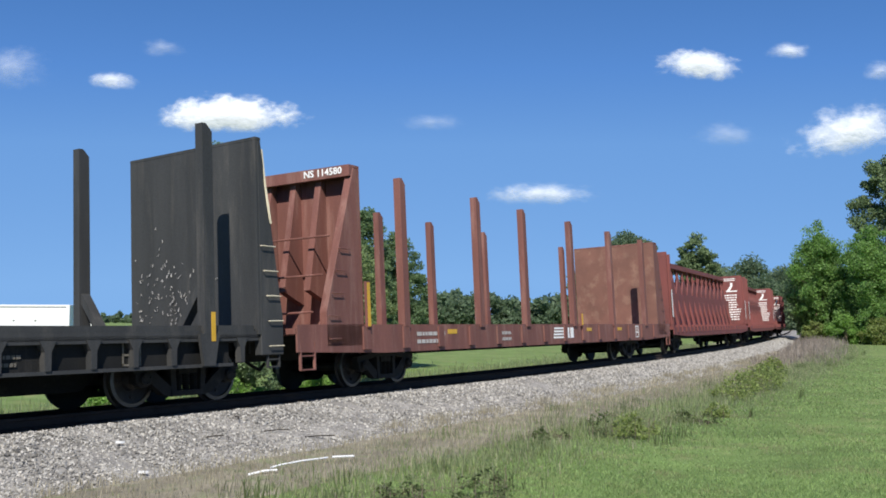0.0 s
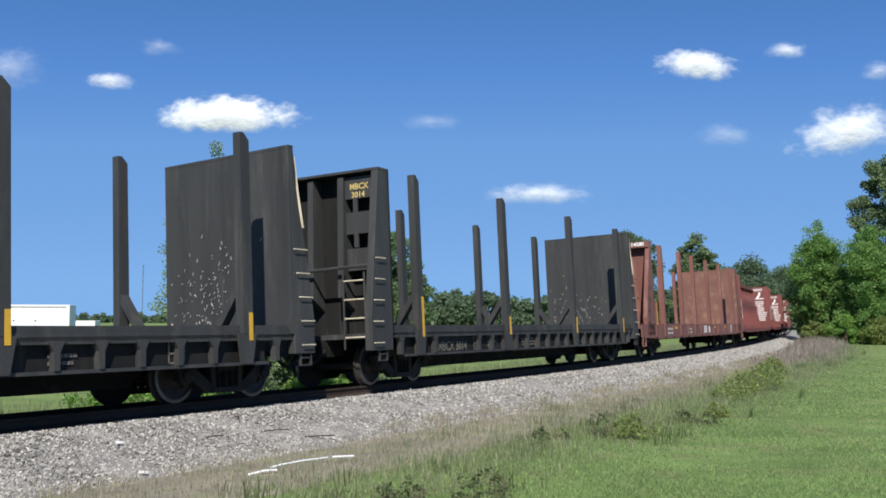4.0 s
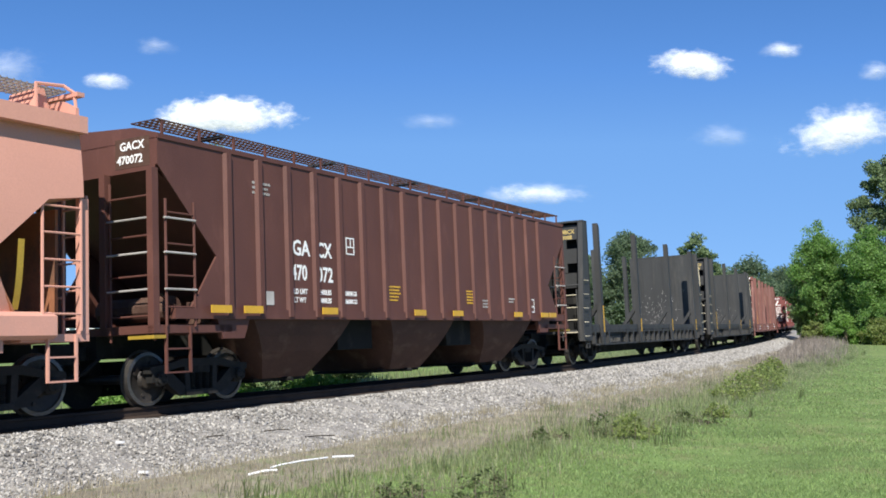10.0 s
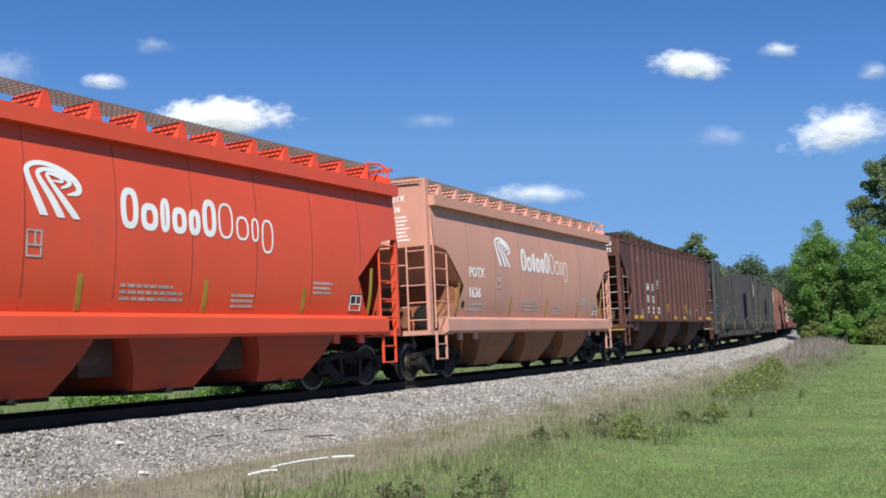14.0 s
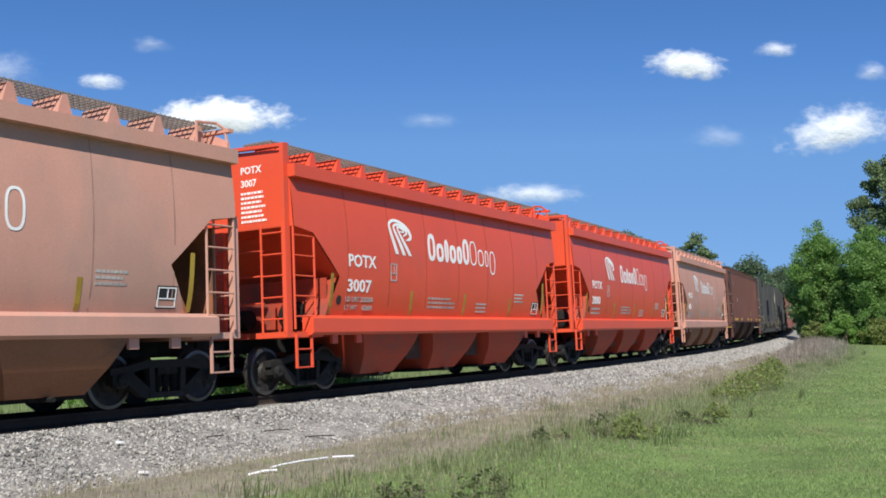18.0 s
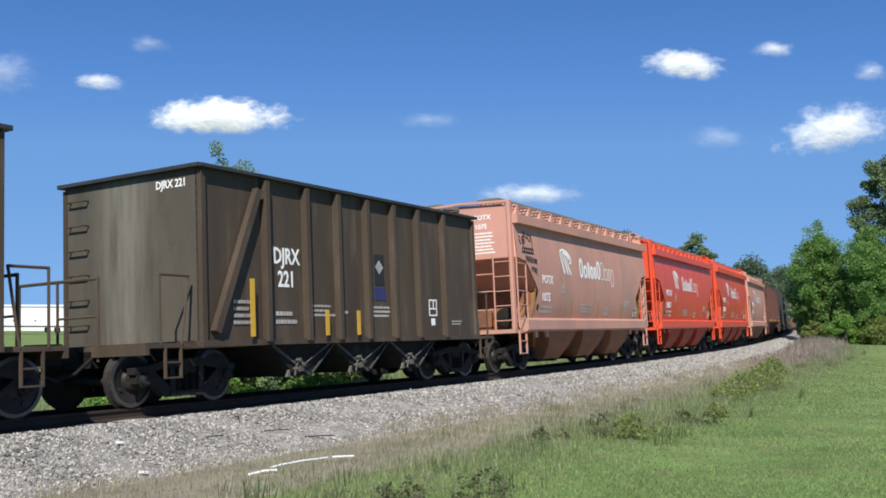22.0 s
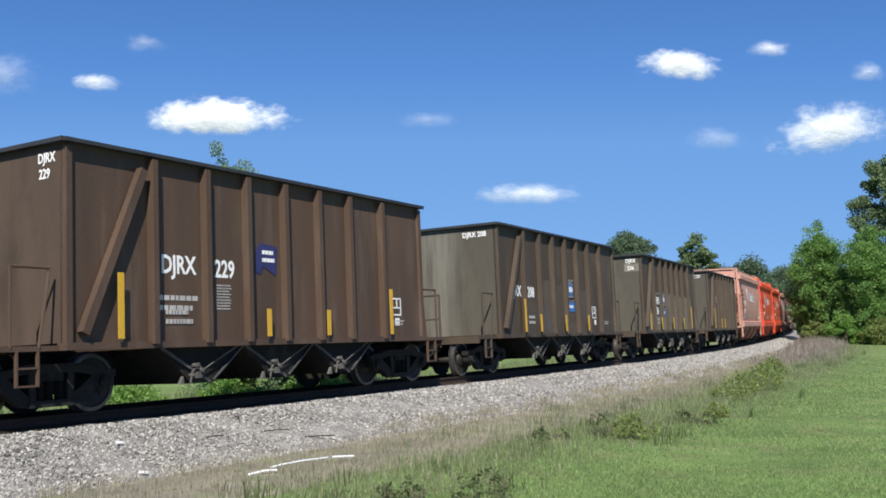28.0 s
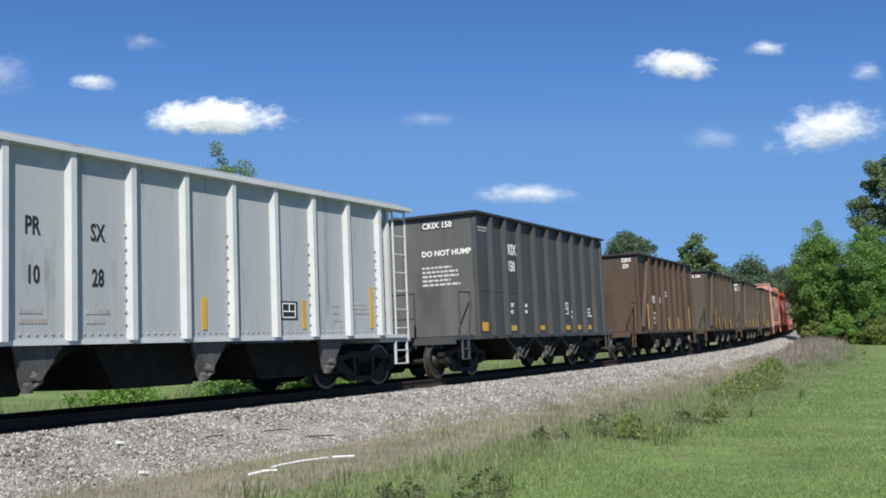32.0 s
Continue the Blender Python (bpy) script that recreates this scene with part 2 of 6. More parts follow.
def raw(name, verts, faces, material, parent=None, label="", **tags):
    me = bpy.data.meshes.new(name)
    me.from_pydata(verts, [], faces)
    for m in material if isinstance(material, (list, tuple)) else [material]:
        me.materials.append(m)
    ob = new(name, me)
    ob.parent = parent
    return tagged(ob, label, **tags)


def box(bm, x0, x1, y0, y1, z0, z1):
    v = [bm.verts.new((x, y, z)) for z in (z0, z1) for y in (y0, y1) for x in (x0, x1)]
    for f in ((0, 2, 3, 1), (4, 5, 7, 6), (0, 1, 5, 4), (2, 6, 7, 3), (0, 4, 6, 2), (1, 3, 7, 5)):
        bm.faces.new([v[i] for i in f])
    return bm


def bx(*a):
    return box(bmesh.new(), *a)


def prism(bm, outline, axis, a, b):
    """An outline of 2D points pushed from a to b along an axis (y: x,z points; x: y,z points; z: x,y points)."""
    def at(p, d):
        return {"y": (p[0], d, p[1]), "x": (d, p[0], p[1]), "z": (p[0], p[1], d)}[axis]
    lo, hi = [bm.verts.new(at(p, a)) for p in outline], [bm.verts.new(at(p, b)) for p in outline]
    bm.faces.new(lo)
    bm.faces.new(hi[::-1])
    k = len(outline)
    for i in range(k):
        bm.faces.new((lo[i], lo[(i + 1) % k], hi[(i + 1) % k], hi[i]))
    bmesh.ops.recalc_face_normals(bm, faces=bm.faces)
    return bm


def rod(bm, points, r, seg=6):
    """A round bar through points."""
    points = [Vector(p) for p in points]
    for a, b in zip(points, points[1:]):
        d = (b - a).normalized()
        u = d.orthogonal().normalized()
        w = d.cross(u)
        rings = []
        for c in (a - d * r * 0.5, b + d * r * 0.5):
            rings.append([bm.verts.new(c + (u * math.cos(i * math.tau / seg) + w * math.sin(i * math.tau / seg)) * r) for i in range(seg)])
        for i in range(seg):
            bm.faces.new((rings[0][i], rings[0][(i + 1) % seg], rings[1][(i + 1) % seg], rings[1][i]))
        bm.faces.new(rings[0][::-1])
        bm.faces.new(rings[1])
    return bm


def beam(bm, a, b, w, h, up=(0, 0, 1)):
    """A square bar from a to b, w wide across and h deep along up."""
    a, b = Vector(a), Vector(b)
    d = (b - a).normalized()
    side = d.cross(Vector(up)).normalized() * w / 2
    top = side.cross(d).normalized() * h / 2
    q = [[bm.verts.new(c + s * side + t * top) for s, t in ((-1, -1), (1, -1), (1, 1), (-1, 1))] for c in (a, b)]
    for i in range(4):
        bm.faces.new((q[0][i], q[0][(i + 1) % 4], q[1][(i + 1) % 4], q[1][i]))
    bm.faces.new(q[0][::-1])
    bm.faces.new(q[1])
    return bm


def turned(bm, profile, seg=24, axis_y=0.0):
    """A profile of (radius, y) turned round the y axis."""
    rings = [[bm.verts.new((r * math.cos(i * math.tau / seg), y, r * math.sin(i * math.tau / seg))) for i in range(seg)] for r, y in profile]
    for a, b in zip(rings, rings[1:]):
        for i in range(seg):
            bm.faces.new((a[i], a[(i + 1) % seg], b[(i + 1) % seg], b[i]))
    bm.faces.new(rings[0])
    bm.faces.new(rings[-1][::-1])
    bmesh.ops.recalc_face_normals(bm, faces=bm.faces)
    return bm


def turned_x(x, y, z, r, seg=16):
    """A short domed drum whose axis runs along the car, its face towards the rear."""
    bm = bmesh.new()
    rings = [[bm.verts.new((x + d, y + q * math.cos(i * math.tau / seg), z + q * math.sin(i * math.tau / seg))) for i in range(seg)] for q, d in ((r, .25), (r, 0), (r * .8, -.03), (r * .3, -.05))]
    for a, b in zip(rings, rings[1:]):
        for i in range(seg):
            bm.faces.new((a[i], a[(i + 1) % seg], b[(i + 1) % seg], b[i]))
    bm.faces.new(rings[-1])
    return bm


def cling(bm, skin):
    """Shift flat work built at y = 0 out to a side whose y is skin(z)."""
    for v in bm.verts:
        v.co.y += skin(v.co.z)
    return bm


def lettering(text, size, place, material, parent, name="lettering", end=False, wide=1.0, tilt=0.0):
    """Flat raised lettering on the camera's side of a car (place: x, y, z of its lower left), or on its rear end."""
    cu = bpy.data.curves.new(name, "FONT")
    cu.body, cu.size, cu.extrude, cu.resolution_u = text, size, 0.002, 2
    cu.offset = size * 0.022
    tmp = bpy.data.objects.new(name, cu)
    me = bpy.data.meshes.new_from_object(tmp)
    bpy.data.objects.remove(tmp)
    me.materials.clear()
    me.materials.append(material)
    ob = new(name, me)
    ob.parent = parent
    turn = pose(0, 0, 0, 90 + tilt, 0, -90 if end else 0)
    ob.matrix_basis = Matrix.Translation(place) @ turn @ Matrix.Diagonal((wide, 1, 1, 1))
    return ob


def bars(place, width, height, rows, material, parent, name="printed_notice", end=False, seed=1):
    """Writing too small to read, as bars on the side (or rear end) of a car."""
    rnd = random.Random(seed)
    bm = bmesh.new()
    x, y, z = place
    skin = y if callable(y) else None
    y = 0.0 if skin else y
    step = height / rows
    for i in range(rows):
        a = 0.0
        stop = width * rnd.uniform(0.7, 1.0)
        while a < stop:
            w = min(rnd.uniform(0.06, 0.16) * max(width, 0.5), stop - a)
            z0 = z + height - (i + 0.75) * step
            if end:
                box(bm, x - 0.004, x, y - a - w, y - a, z0, z0 + step * 0.5)
            else:
                box(bm, x + a, x + a + w, y - 0.004, y, z0, z0 + step * 0.5)
            a += w + 0.03 * max(width, 0.5)
    if skin:
        cling(bm, skin)
    return tagged(part(name, bm, material, parent), kind="stuff")


# ---- the line of the track ----
HEAD, BEND, EASE, BANK, START_Y = 1.07124, 0.0032104, -3.9695e-05, 0.0529, 24.947
STEP = 0.25
LINE_S = np.arange(-280, 300 + STEP, STEP)
bend = BEND + EASE * np.clip(LINE_S, -32, 72)
LINE_H = np.concatenate([[0], np.cumsum((bend[1:] + bend[:-1]) / 2 * STEP)])
LINE_H += HEAD - np.interp(0, LINE_S, LINE_H)
mid = (LINE_H[1:] + LINE_H[:-1]) / 2
LINE_X = np.concatenate([[0], np.cumsum(np.cos(mid) * STEP)])
LINE_Y = np.concatenate([[0], np.cumsum(np.sin(mid) * STEP)])
LINE_X -= np.interp(0, LINE_S, LINE_X)
LINE_Y += START_Y - np.interp(0, LINE_S, LINE_Y)


def line(s):
    return np.interp(s, LINE_S, LINE_X), np.interp(s, LINE_S, LINE_Y), np.interp(s, LINE_S, LINE_H)


def beside(s, lat, z=0.0, bank=BANK):
    """The place lat metres to the camera's side of the track and z above its rails."""
    x, y, h = line(s)
    l, zz = lat * math.cos(bank) - z * math.sin(bank), z * math.cos(bank) + lat * math.sin(bank)
    return Vector((x + l * math.sin(h), y - l * math.cos(h), zz))


def car_pose(s, half):
    """A car whose trucks stand half metres before and behind s."""
    a, b = line(s - half), line(s + half)
    h = math.atan2(b[1] - a[1], b[0] - a[0])
    return Matrix.Translation(((a[0] + b[0]) / 2, (a[1] + b[1]) / 2, 0)) @ Matrix.Rotation(h, 4, "Z") @ Matrix.Rotation(-BANK, 4, "X")


def run(t):
    """How far the train has gone at t seconds."""
    return 4.9828 * t + 0.016558 * t * t / 2 + 0.0016522 * t ** 3 / 6


def off_track(x, y):
    """Distance from the track for arrays of places, positive on the camera's side, and the place along it."""
    x, y = np.asarray(x, float), np.asarray(y, float)
    ss, xs, ys, hs = LINE_S[::8], LINE_X[::8], LINE_Y[::8], LINE_H[::8]
    lat, along = np.empty(x.shape), np.empty(x.shape)
    for i in range(0, x.size, 20000):
        px, py = x.ravel()[i:i + 20000], y.ravel()[i:i + 20000]
        j = ((px[:, None] - xs) ** 2 + (py[:, None] - ys) ** 2).argmin(1)
        dx, dy = px - xs[j], py - ys[j]
        lat.ravel()[i:i + 20000] = dx * np.sin(hs[j]) - dy * np.cos(hs[j])
        along.ravel()[i:i + 20000] = ss[j] + dx * np.cos(hs[j]) + dy * np.sin(hs[j])
    return lat, along
# ---- ground and track ----
def height(lat):
    """Height of the ground beside the track."""
    return np.interp(lat, [-60, -8, -4.5, -3.3, 3.3, 4.6, 7, 14, 60], [-0.75, -0.7, -0.62, -0.55, -0.5, -0.47, -0.46, -0.45, -0.35])


def make_ground():
    xs = np.concatenate([-np.geomspace(3000, 62, 14), np.arange(-60, 90.1, 1.0), np.geomspace(95, 3000, 14)])
    ys = np.concatenate([[-1500, -500, -150, -50, -20, -5], np.arange(0, 160.1, 1.0), np.geomspace(170, 4500, 16)])
    gx, gy = np.meshgrid(xs, ys)
    lat, _ = off_track(gx, gy)
    z = height(lat)
    z += np.where(abs(lat) > 4.2, 0.02 * np.sin(gx * 0.9 + 1.3) * np.cos(gy * 0.7), 0)
    nx = len(xs)
    verts = np.stack([gx.ravel(), gy.ravel(), z.ravel()], 1).tolist()
    faces = [(j * nx + i, j * nx + i + 1, (j + 1) * nx + i + 1, (j + 1) * nx + i) for j in range(len(ys) - 1) for i in range(nx - 1)]
    m = surface("grass_ground", (0.152, 0.222, 0.072), 0.95, var=0.26, scale=0.8, grain=26, bump=1.0, second=(0.2, 0.225, 0.095), mix=0.42, spec=0.1)
    ob = raw("ground", verts, faces, m, label="mown green grass field beside the railway", category="ground", kind="structure")
    for p in ob.data.polygons:
        p.use_smooth = True


make_ground()
BED = ((-3.9, -0.72), (-3.3, -0.58), (-2.4, -0.34), (-1.75, -0.2), (-1.45, -0.17), (0, -0.17), (1.45, -0.17), (1.75, -0.2), (2.3, -0.36), (2.9, -0.53), (3.5, -0.66), (4.2, -0.78))


def bed_height(lat):
    return np.interp(lat, [p[0] for p in BED], [p[1] for p in BED])


def make_bed():
    ss = np.concatenate([np.arange(-60, 130, 0.5), np.arange(130, 290, 4)])
    rnd = random.Random(3)
    verts = [beside(s, lat + rnd.uniform(-0.05, 0.05), z + rnd.uniform(-0.02, 0.02)) for s in ss for lat, z in BED]
    k = len(BED)
    faces = [(j * k + i, j * k + i + 1, (j + 1) * k + i + 1, (j + 1) * k + i) for j in range(len(ss) - 1) for i in range(k - 1)]
    bed = raw("track_bed", verts, faces, M["ballast"], label="grey crushed-stone ballast bed of the railway", category="track bed", kind="structure")
    for p in bed.data.polygons:
        p.use_smooth = True


make_bed()


def make_stones():
    """Loose crushed stone on the shoulder that faces the camera, nearest first."""
    rng = np.random.default_rng(5)
    n = 105000
    u = rng.random(n)
    s = -22 + 100 * u ** 1.9
    lat = rng.uniform(1.3, 4.15, n)
    size = rng.uniform(0.009, 0.03, n) * (1 + 0.012 * (s + 20))
    base = np.array([(1, 0, 0), (-0.5, 0.87, 0), (-0.5, -0.87, 0), (0.25, 0.1, 0.85), (-0.1, -0.2, -0.6)])
    tri = np.array([(0, 1, 3), (1, 2, 3), (2, 0, 3), (1, 0, 4), (2, 1, 4), (0, 2, 4)])
    x, y, h = line(s)
    z = bed_height(lat)
    l, zz = lat * math.cos(BANK) - z * math.sin(BANK), z * math.cos(BANK) + lat * math.sin(BANK)
    centre = np.stack([x + l * np.sin(h), y - l * np.cos(h), zz + 0.008], 1)
    a, b, c = rng.uniform(0, math.tau, n), rng.uniform(-0.9, 0.9, n), rng.uniform(-0.9, 0.9, n)
    shape = base[None] * (size[:, None] * rng.uniform(0.6, 1.35, (n, 3)))[:, None, :] * rng.uniform(0.75, 1.25, (n, 5, 1))
    ca, sa = np.cos(a)[:, None], np.sin(a)[:, None]
    px = shape[..., 0] * ca - shape[..., 1] * sa
    py = shape[..., 0] * sa + shape[..., 1] * ca
    pz = shape[..., 2]
    py, pz = py * np.cos(b)[:, None] - pz * np.sin(b)[:, None], py * np.sin(b)[:, None] + pz * np.cos(b)[:, None]
    px, pz = px * np.cos(c)[:, None] - pz * np.sin(c)[:, None], px * np.sin(c)[:, None] + pz * np.cos(c)[:, None]
    verts = (np.stack([px, py, pz], 2) + centre[:, None]).reshape(-1, 3)
    faces = (tri[None] + 5 * np.arange(n)[:, None, None]).reshape(-1, 3)
    raw("ballast_stones", verts.tolist(), faces.tolist(), M["stone"], label="loose grey crushed stones along the track", category="gravel", kind="stuff")


make_stones()


def make_track():
    track = tagged(new("railway_track"), "single railway track of steel rails on dark ties", "railway track", kind="structure")
    ss = np.arange(-60, 250, 1.0)
    prof = ((-0.07, -0.17), (-0.07, -0.155), (-0.012, -0.13), (-0.012, -0.045), (-0.036, -0.035), (-0.036, -0.004), (-0.025, 0), (0.025, 0), (0.036, -0.004), (0.036, -0.035), (0.012, -0.045), (0.012, -0.13), (0.07, -0.155), (0.07, -0.17))
    k = len(prof)
    for g in (-0.753, 0.753):
        verts = [beside(s, g + a, z) for s in ss for a, z in prof]
        faces = [(j * k + i, j * k + (i + 1) % k, (j + 1) * k + (i + 1) % k, (j + 1) * k + i) for j in range(len(ss) - 1) for i in range(k)]
        raw("rail", verts, faces, M["rail"], track)
    first = None
    rnd = random.Random(9)
    for s in np.arange(-24, 120, 0.52):
        x, y, h = line(s)
        m = Matrix.Translation((x, y, 0)) @ Matrix.Rotation(h + rnd.uniform(-0.012, 0.012), 4, "Z") @ Matrix.Rotation(-BANK, 4, "X") @ Matrix.Translation((rnd.uniform(-.03, .03), rnd.uniform(-0.05, 0.05), -0.165))
        if first is None:
            bm = bx(-0.115, 0.115, -1.3, 1.3, -0.16, 0)
            bmesh.ops.bevel(bm, geom=bm.edges[:], offset=0.012, segments=1, affect="EDGES")
            first = part("tie", bm, M["tie"], track)
            first.matrix_basis = m
        else:
            share("tie", first, track, m)


make_track()

# ---- railway cars ----
WHEELS = []
CARS = []


def wheelset_mesh():
    bm = bmesh.new()
    for side in (1, -1):
        turned(bm, [(0.1, -0.66 * side), (0.455, -0.672 * side), (0.455, -0.695 * side), (0.42, -0.71 * side), (0.415, -0.795 * side), (0.36, -0.80 * side), (0.35, -0.775 * side), (0.17, -0.745 * side), (0.14, -0.80 * side), (0.08, -0.82 * side)], 28)
        # four raised marks on the plate, so that its turning shows
        for i in range(4):
            a = i * math.tau / 4
            c = Vector((0.26 * math.cos(a), -0.757 * side, 0.26 * math.sin(a)))
            rod(bm, [c, c + Vector((0, -0.012 * side, 0))], 0.03, 6)
    rod(bm, [(0, -0.98, 0), (0, 0.98, 0)], 0.075, 10)
    for f in bm.faces:
        c = f.calc_center_median()
        r = math.hypot(c.x, c.z)
        if 0.375 < r < 0.43 and abs(c.y) > 0.705:
            f.material_index = 1
    return bm


WHEELSET = None


TRUCK = {}


def side_frame_mesh():
    """A cast side frame with its open windows, centred on its own plane."""
    bm = bmesh.new()
    prism(bm, [(-1.1, .5), (-1.1, .6), (-.72, .64), (-.42, .71), (.42, .71), (.72, .64), (1.1, .6), (1.1, .5), (.72, .53), (.42, .585), (-.42, .585), (-.72, .53)], "y", -.08, .08)
    for e in (-1, 1):
        leg = [(e * .98, .515), (e * .7, .54), (e * .34, .27), (e * .34, .135), (e * .5, .16)]
        prism(bm, leg, "y", -.07, .07)
        prism(bm, [(e * .25, .2), (e * .35, .2), (e * .37, .6), (e * .27, .6)], "y", -.075, .075)
        for q in (.76, 1.02):
            box(bm, e * q - .035, e * q + .035, -.075, .075, .36, .52)
    box(bm, -.36, .36, -.09, .09, .13, .22)
    return bm


def spring_mesh():
    """One coil spring that stands in the frame's window."""
    bm = bmesh.new()
    rings = []
    for i in range(19):
        r = .075 if i % 2 else .052
        rings.append([bm.verts.new((r * math.cos(k * math.tau / 9), r * math.sin(k * math.tau / 9), .22 + i * .27 / 18)) for k in range(9)])
    for p, q in zip(rings, rings[1:]):
        for k in range(9):
            bm.faces.new((p[k], p[(k + 1) % 9], q[(k + 1) % 9], q[k]))
    return bm


def cap_mesh():
    """A roller-bearing end with its cap and three bolts, facing the camera's side."""
    bm = turned(bmesh.new(), [(.13, .08), (.13, -.05), (.1, -.07), (.1, -.12), (.075, -.135), (.03, -.135)], 14)
    for i in range(3):
        a = i * math.tau / 3 + .5
        c = Vector((.058 * math.cos(a), -.135, .058 * math.sin(a)))
        rod(bm, [c, c + Vector((0, -.015, 0))], .016, 5)
    return bm


def piece(name, make, material, parent, m, label=""):
    """One of many alike pieces on a shared mesh."""
    if name not in TRUCK:
        TRUCK[name] = part(name, make(), material, parent, label)
        TRUCK[name].matrix_basis = m
        return TRUCK[name]
    return tagged(share(name, TRUCK[name], parent, m), label)


def bolster_mesh():
    r = 0.42
    bm = bx(-0.2, 0.2, -1.06, 1.06, r + 0.06, r + 0.26)
    rod(bm, [(0, 0, r + 0.2), (0, 0, 0.86)], 0.2, 12)
    for e in (-0.42, 0.42):
        box(bm, e - 0.04, e + 0.04, -0.86, 0.86, r - 0.15, r - 0.03)
        rod(bm, [(e, -.5, r - .08), (e * .1, -.1, r + .05)], .025)
        for side in (-1, 1):
            box(bm, e * 1.06 - .03, e * 1.06 + .03, side * .75 - .05, side * .75 + .05, r - .2, r + .12)
    return bm


def truck(car, x):
    """A three-piece freight truck with its two wheelsets."""
    global WHEELSET
    r = 0.42
    tr = piece("truck", bolster_mesh, M["grime"], car, Matrix.Translation((x, 0, 0)), "grimy cast-steel freight truck")
    for side in (-1, 1):
        piece("side_frame", side_frame_mesh, M["cast"], tr, Matrix.Translation((0, side * .99, 0)), "dusty cast side frame")
        for c in (-.16, 0, .16):
            piece("coil_spring", spring_mesh, M["grime"], tr, Matrix.Translation((c, side * .99, 0)), "grimy coil spring")
        for e in (-0.89, 0.89):
            piece("bearing_cap", cap_mesh, M["cast"], tr, Matrix.Translation((e, side * 1.0, r)) @ Matrix.Rotation(0 if side < 0 else math.pi, 4, "Z"), "bolted roller-bearing cap")
    for e in (-0.89, 0.89):
        if WHEELSET is None:
            w = part("wheelset", wheelset_mesh(), (M["wheel"], M["rim"]), tr, "steel wheels with worn bright treads")
            WHEELSET = w
        else:
            w = share("wheelset", WHEELSET, tr, Matrix())
            tagged(w, "steel wheels with worn bright treads")
        w.location = (e, 0, r)
        WHEELS.append((w, e, r))
    return tr


def car_root(name, label, s0, half, group):
    car = tagged(new(name), label, "railway car", group)
    CARS.append((car, s0, half))
    truck(car, half)
    truck(car, -half)
    return car


def coupler(car, x, d):
    """Coupler and draft gear at the end x, pointing along d."""
    bm = bmesh.new()
    box(bm, min(x, x + d * 0.55), max(x, x + d * 0.55), -0.09, 0.09, 0.74, 0.95)
    prism(bm, [(x + d * 0.5, -0.17), (x + d * 0.82, -0.15), (x + d * 0.88, 0.03), (x + d * 0.72, 0.05), (x + d * 0.7, 0.16), (x + d * 0.5, 0.17)], "z", 0.68, 1.0)
    part("coupler", bm, M["grime"], car, "rusty knuckle coupler")
    bm = bmesh.new()
    rod(bm, [(x, -0.35, 0.75), (x + d * 0.3, -0.36, 0.55), (x + d * 0.62, -0.3, 0.45), (x + d * 0.85, -0.2, 0.55)], 0.03)
    part("air_hose", bm, M["grime"], car, "black rubber air hose")


def ladder(car, x, y, z0, z1, width, axis, rungs, material, name="ladder", bare=None):
    """Two rails and rungs, facing along y (axis 'x') or along the car (axis 'y')."""
    bm = bmesh.new()
    dx, dy = (width, 0) if axis == "x" else (0, width)
    rod(bm, [(x, y, z0), (x, y, z1)], 0.022)
    rod(bm, [(x + dx, y + dy, z0), (x + dx, y + dy, z1)], 0.022)
    rails = part(name, bm, material, car)
    for i in range(rungs):
        z = z0 + (i + 0.6) * (z1 - z0) / rungs
        part("rung", rod(bmesh.new(), [(x, y, z), (x + dx, y + dy, z)], 0.015), bare or material, rails)
    return rails


def stirrup(car, x, y, material, z1=1.05, z0=0.5, width=0.42):
    bm = bmesh.new()
    for z in (z0, (z0 + z1) / 2):
        box(bm, x - width / 2, x + width / 2, y - 0.02, y + 0.02, z, z + 0.025)
    for e in (-1, 1):
        box(bm, x + e * width / 2 - 0.013, x + e * width / 2 + 0.013, y - 0.025, y + 0.025, z0, z1)
    part("stirrup_step", bm, material, car)


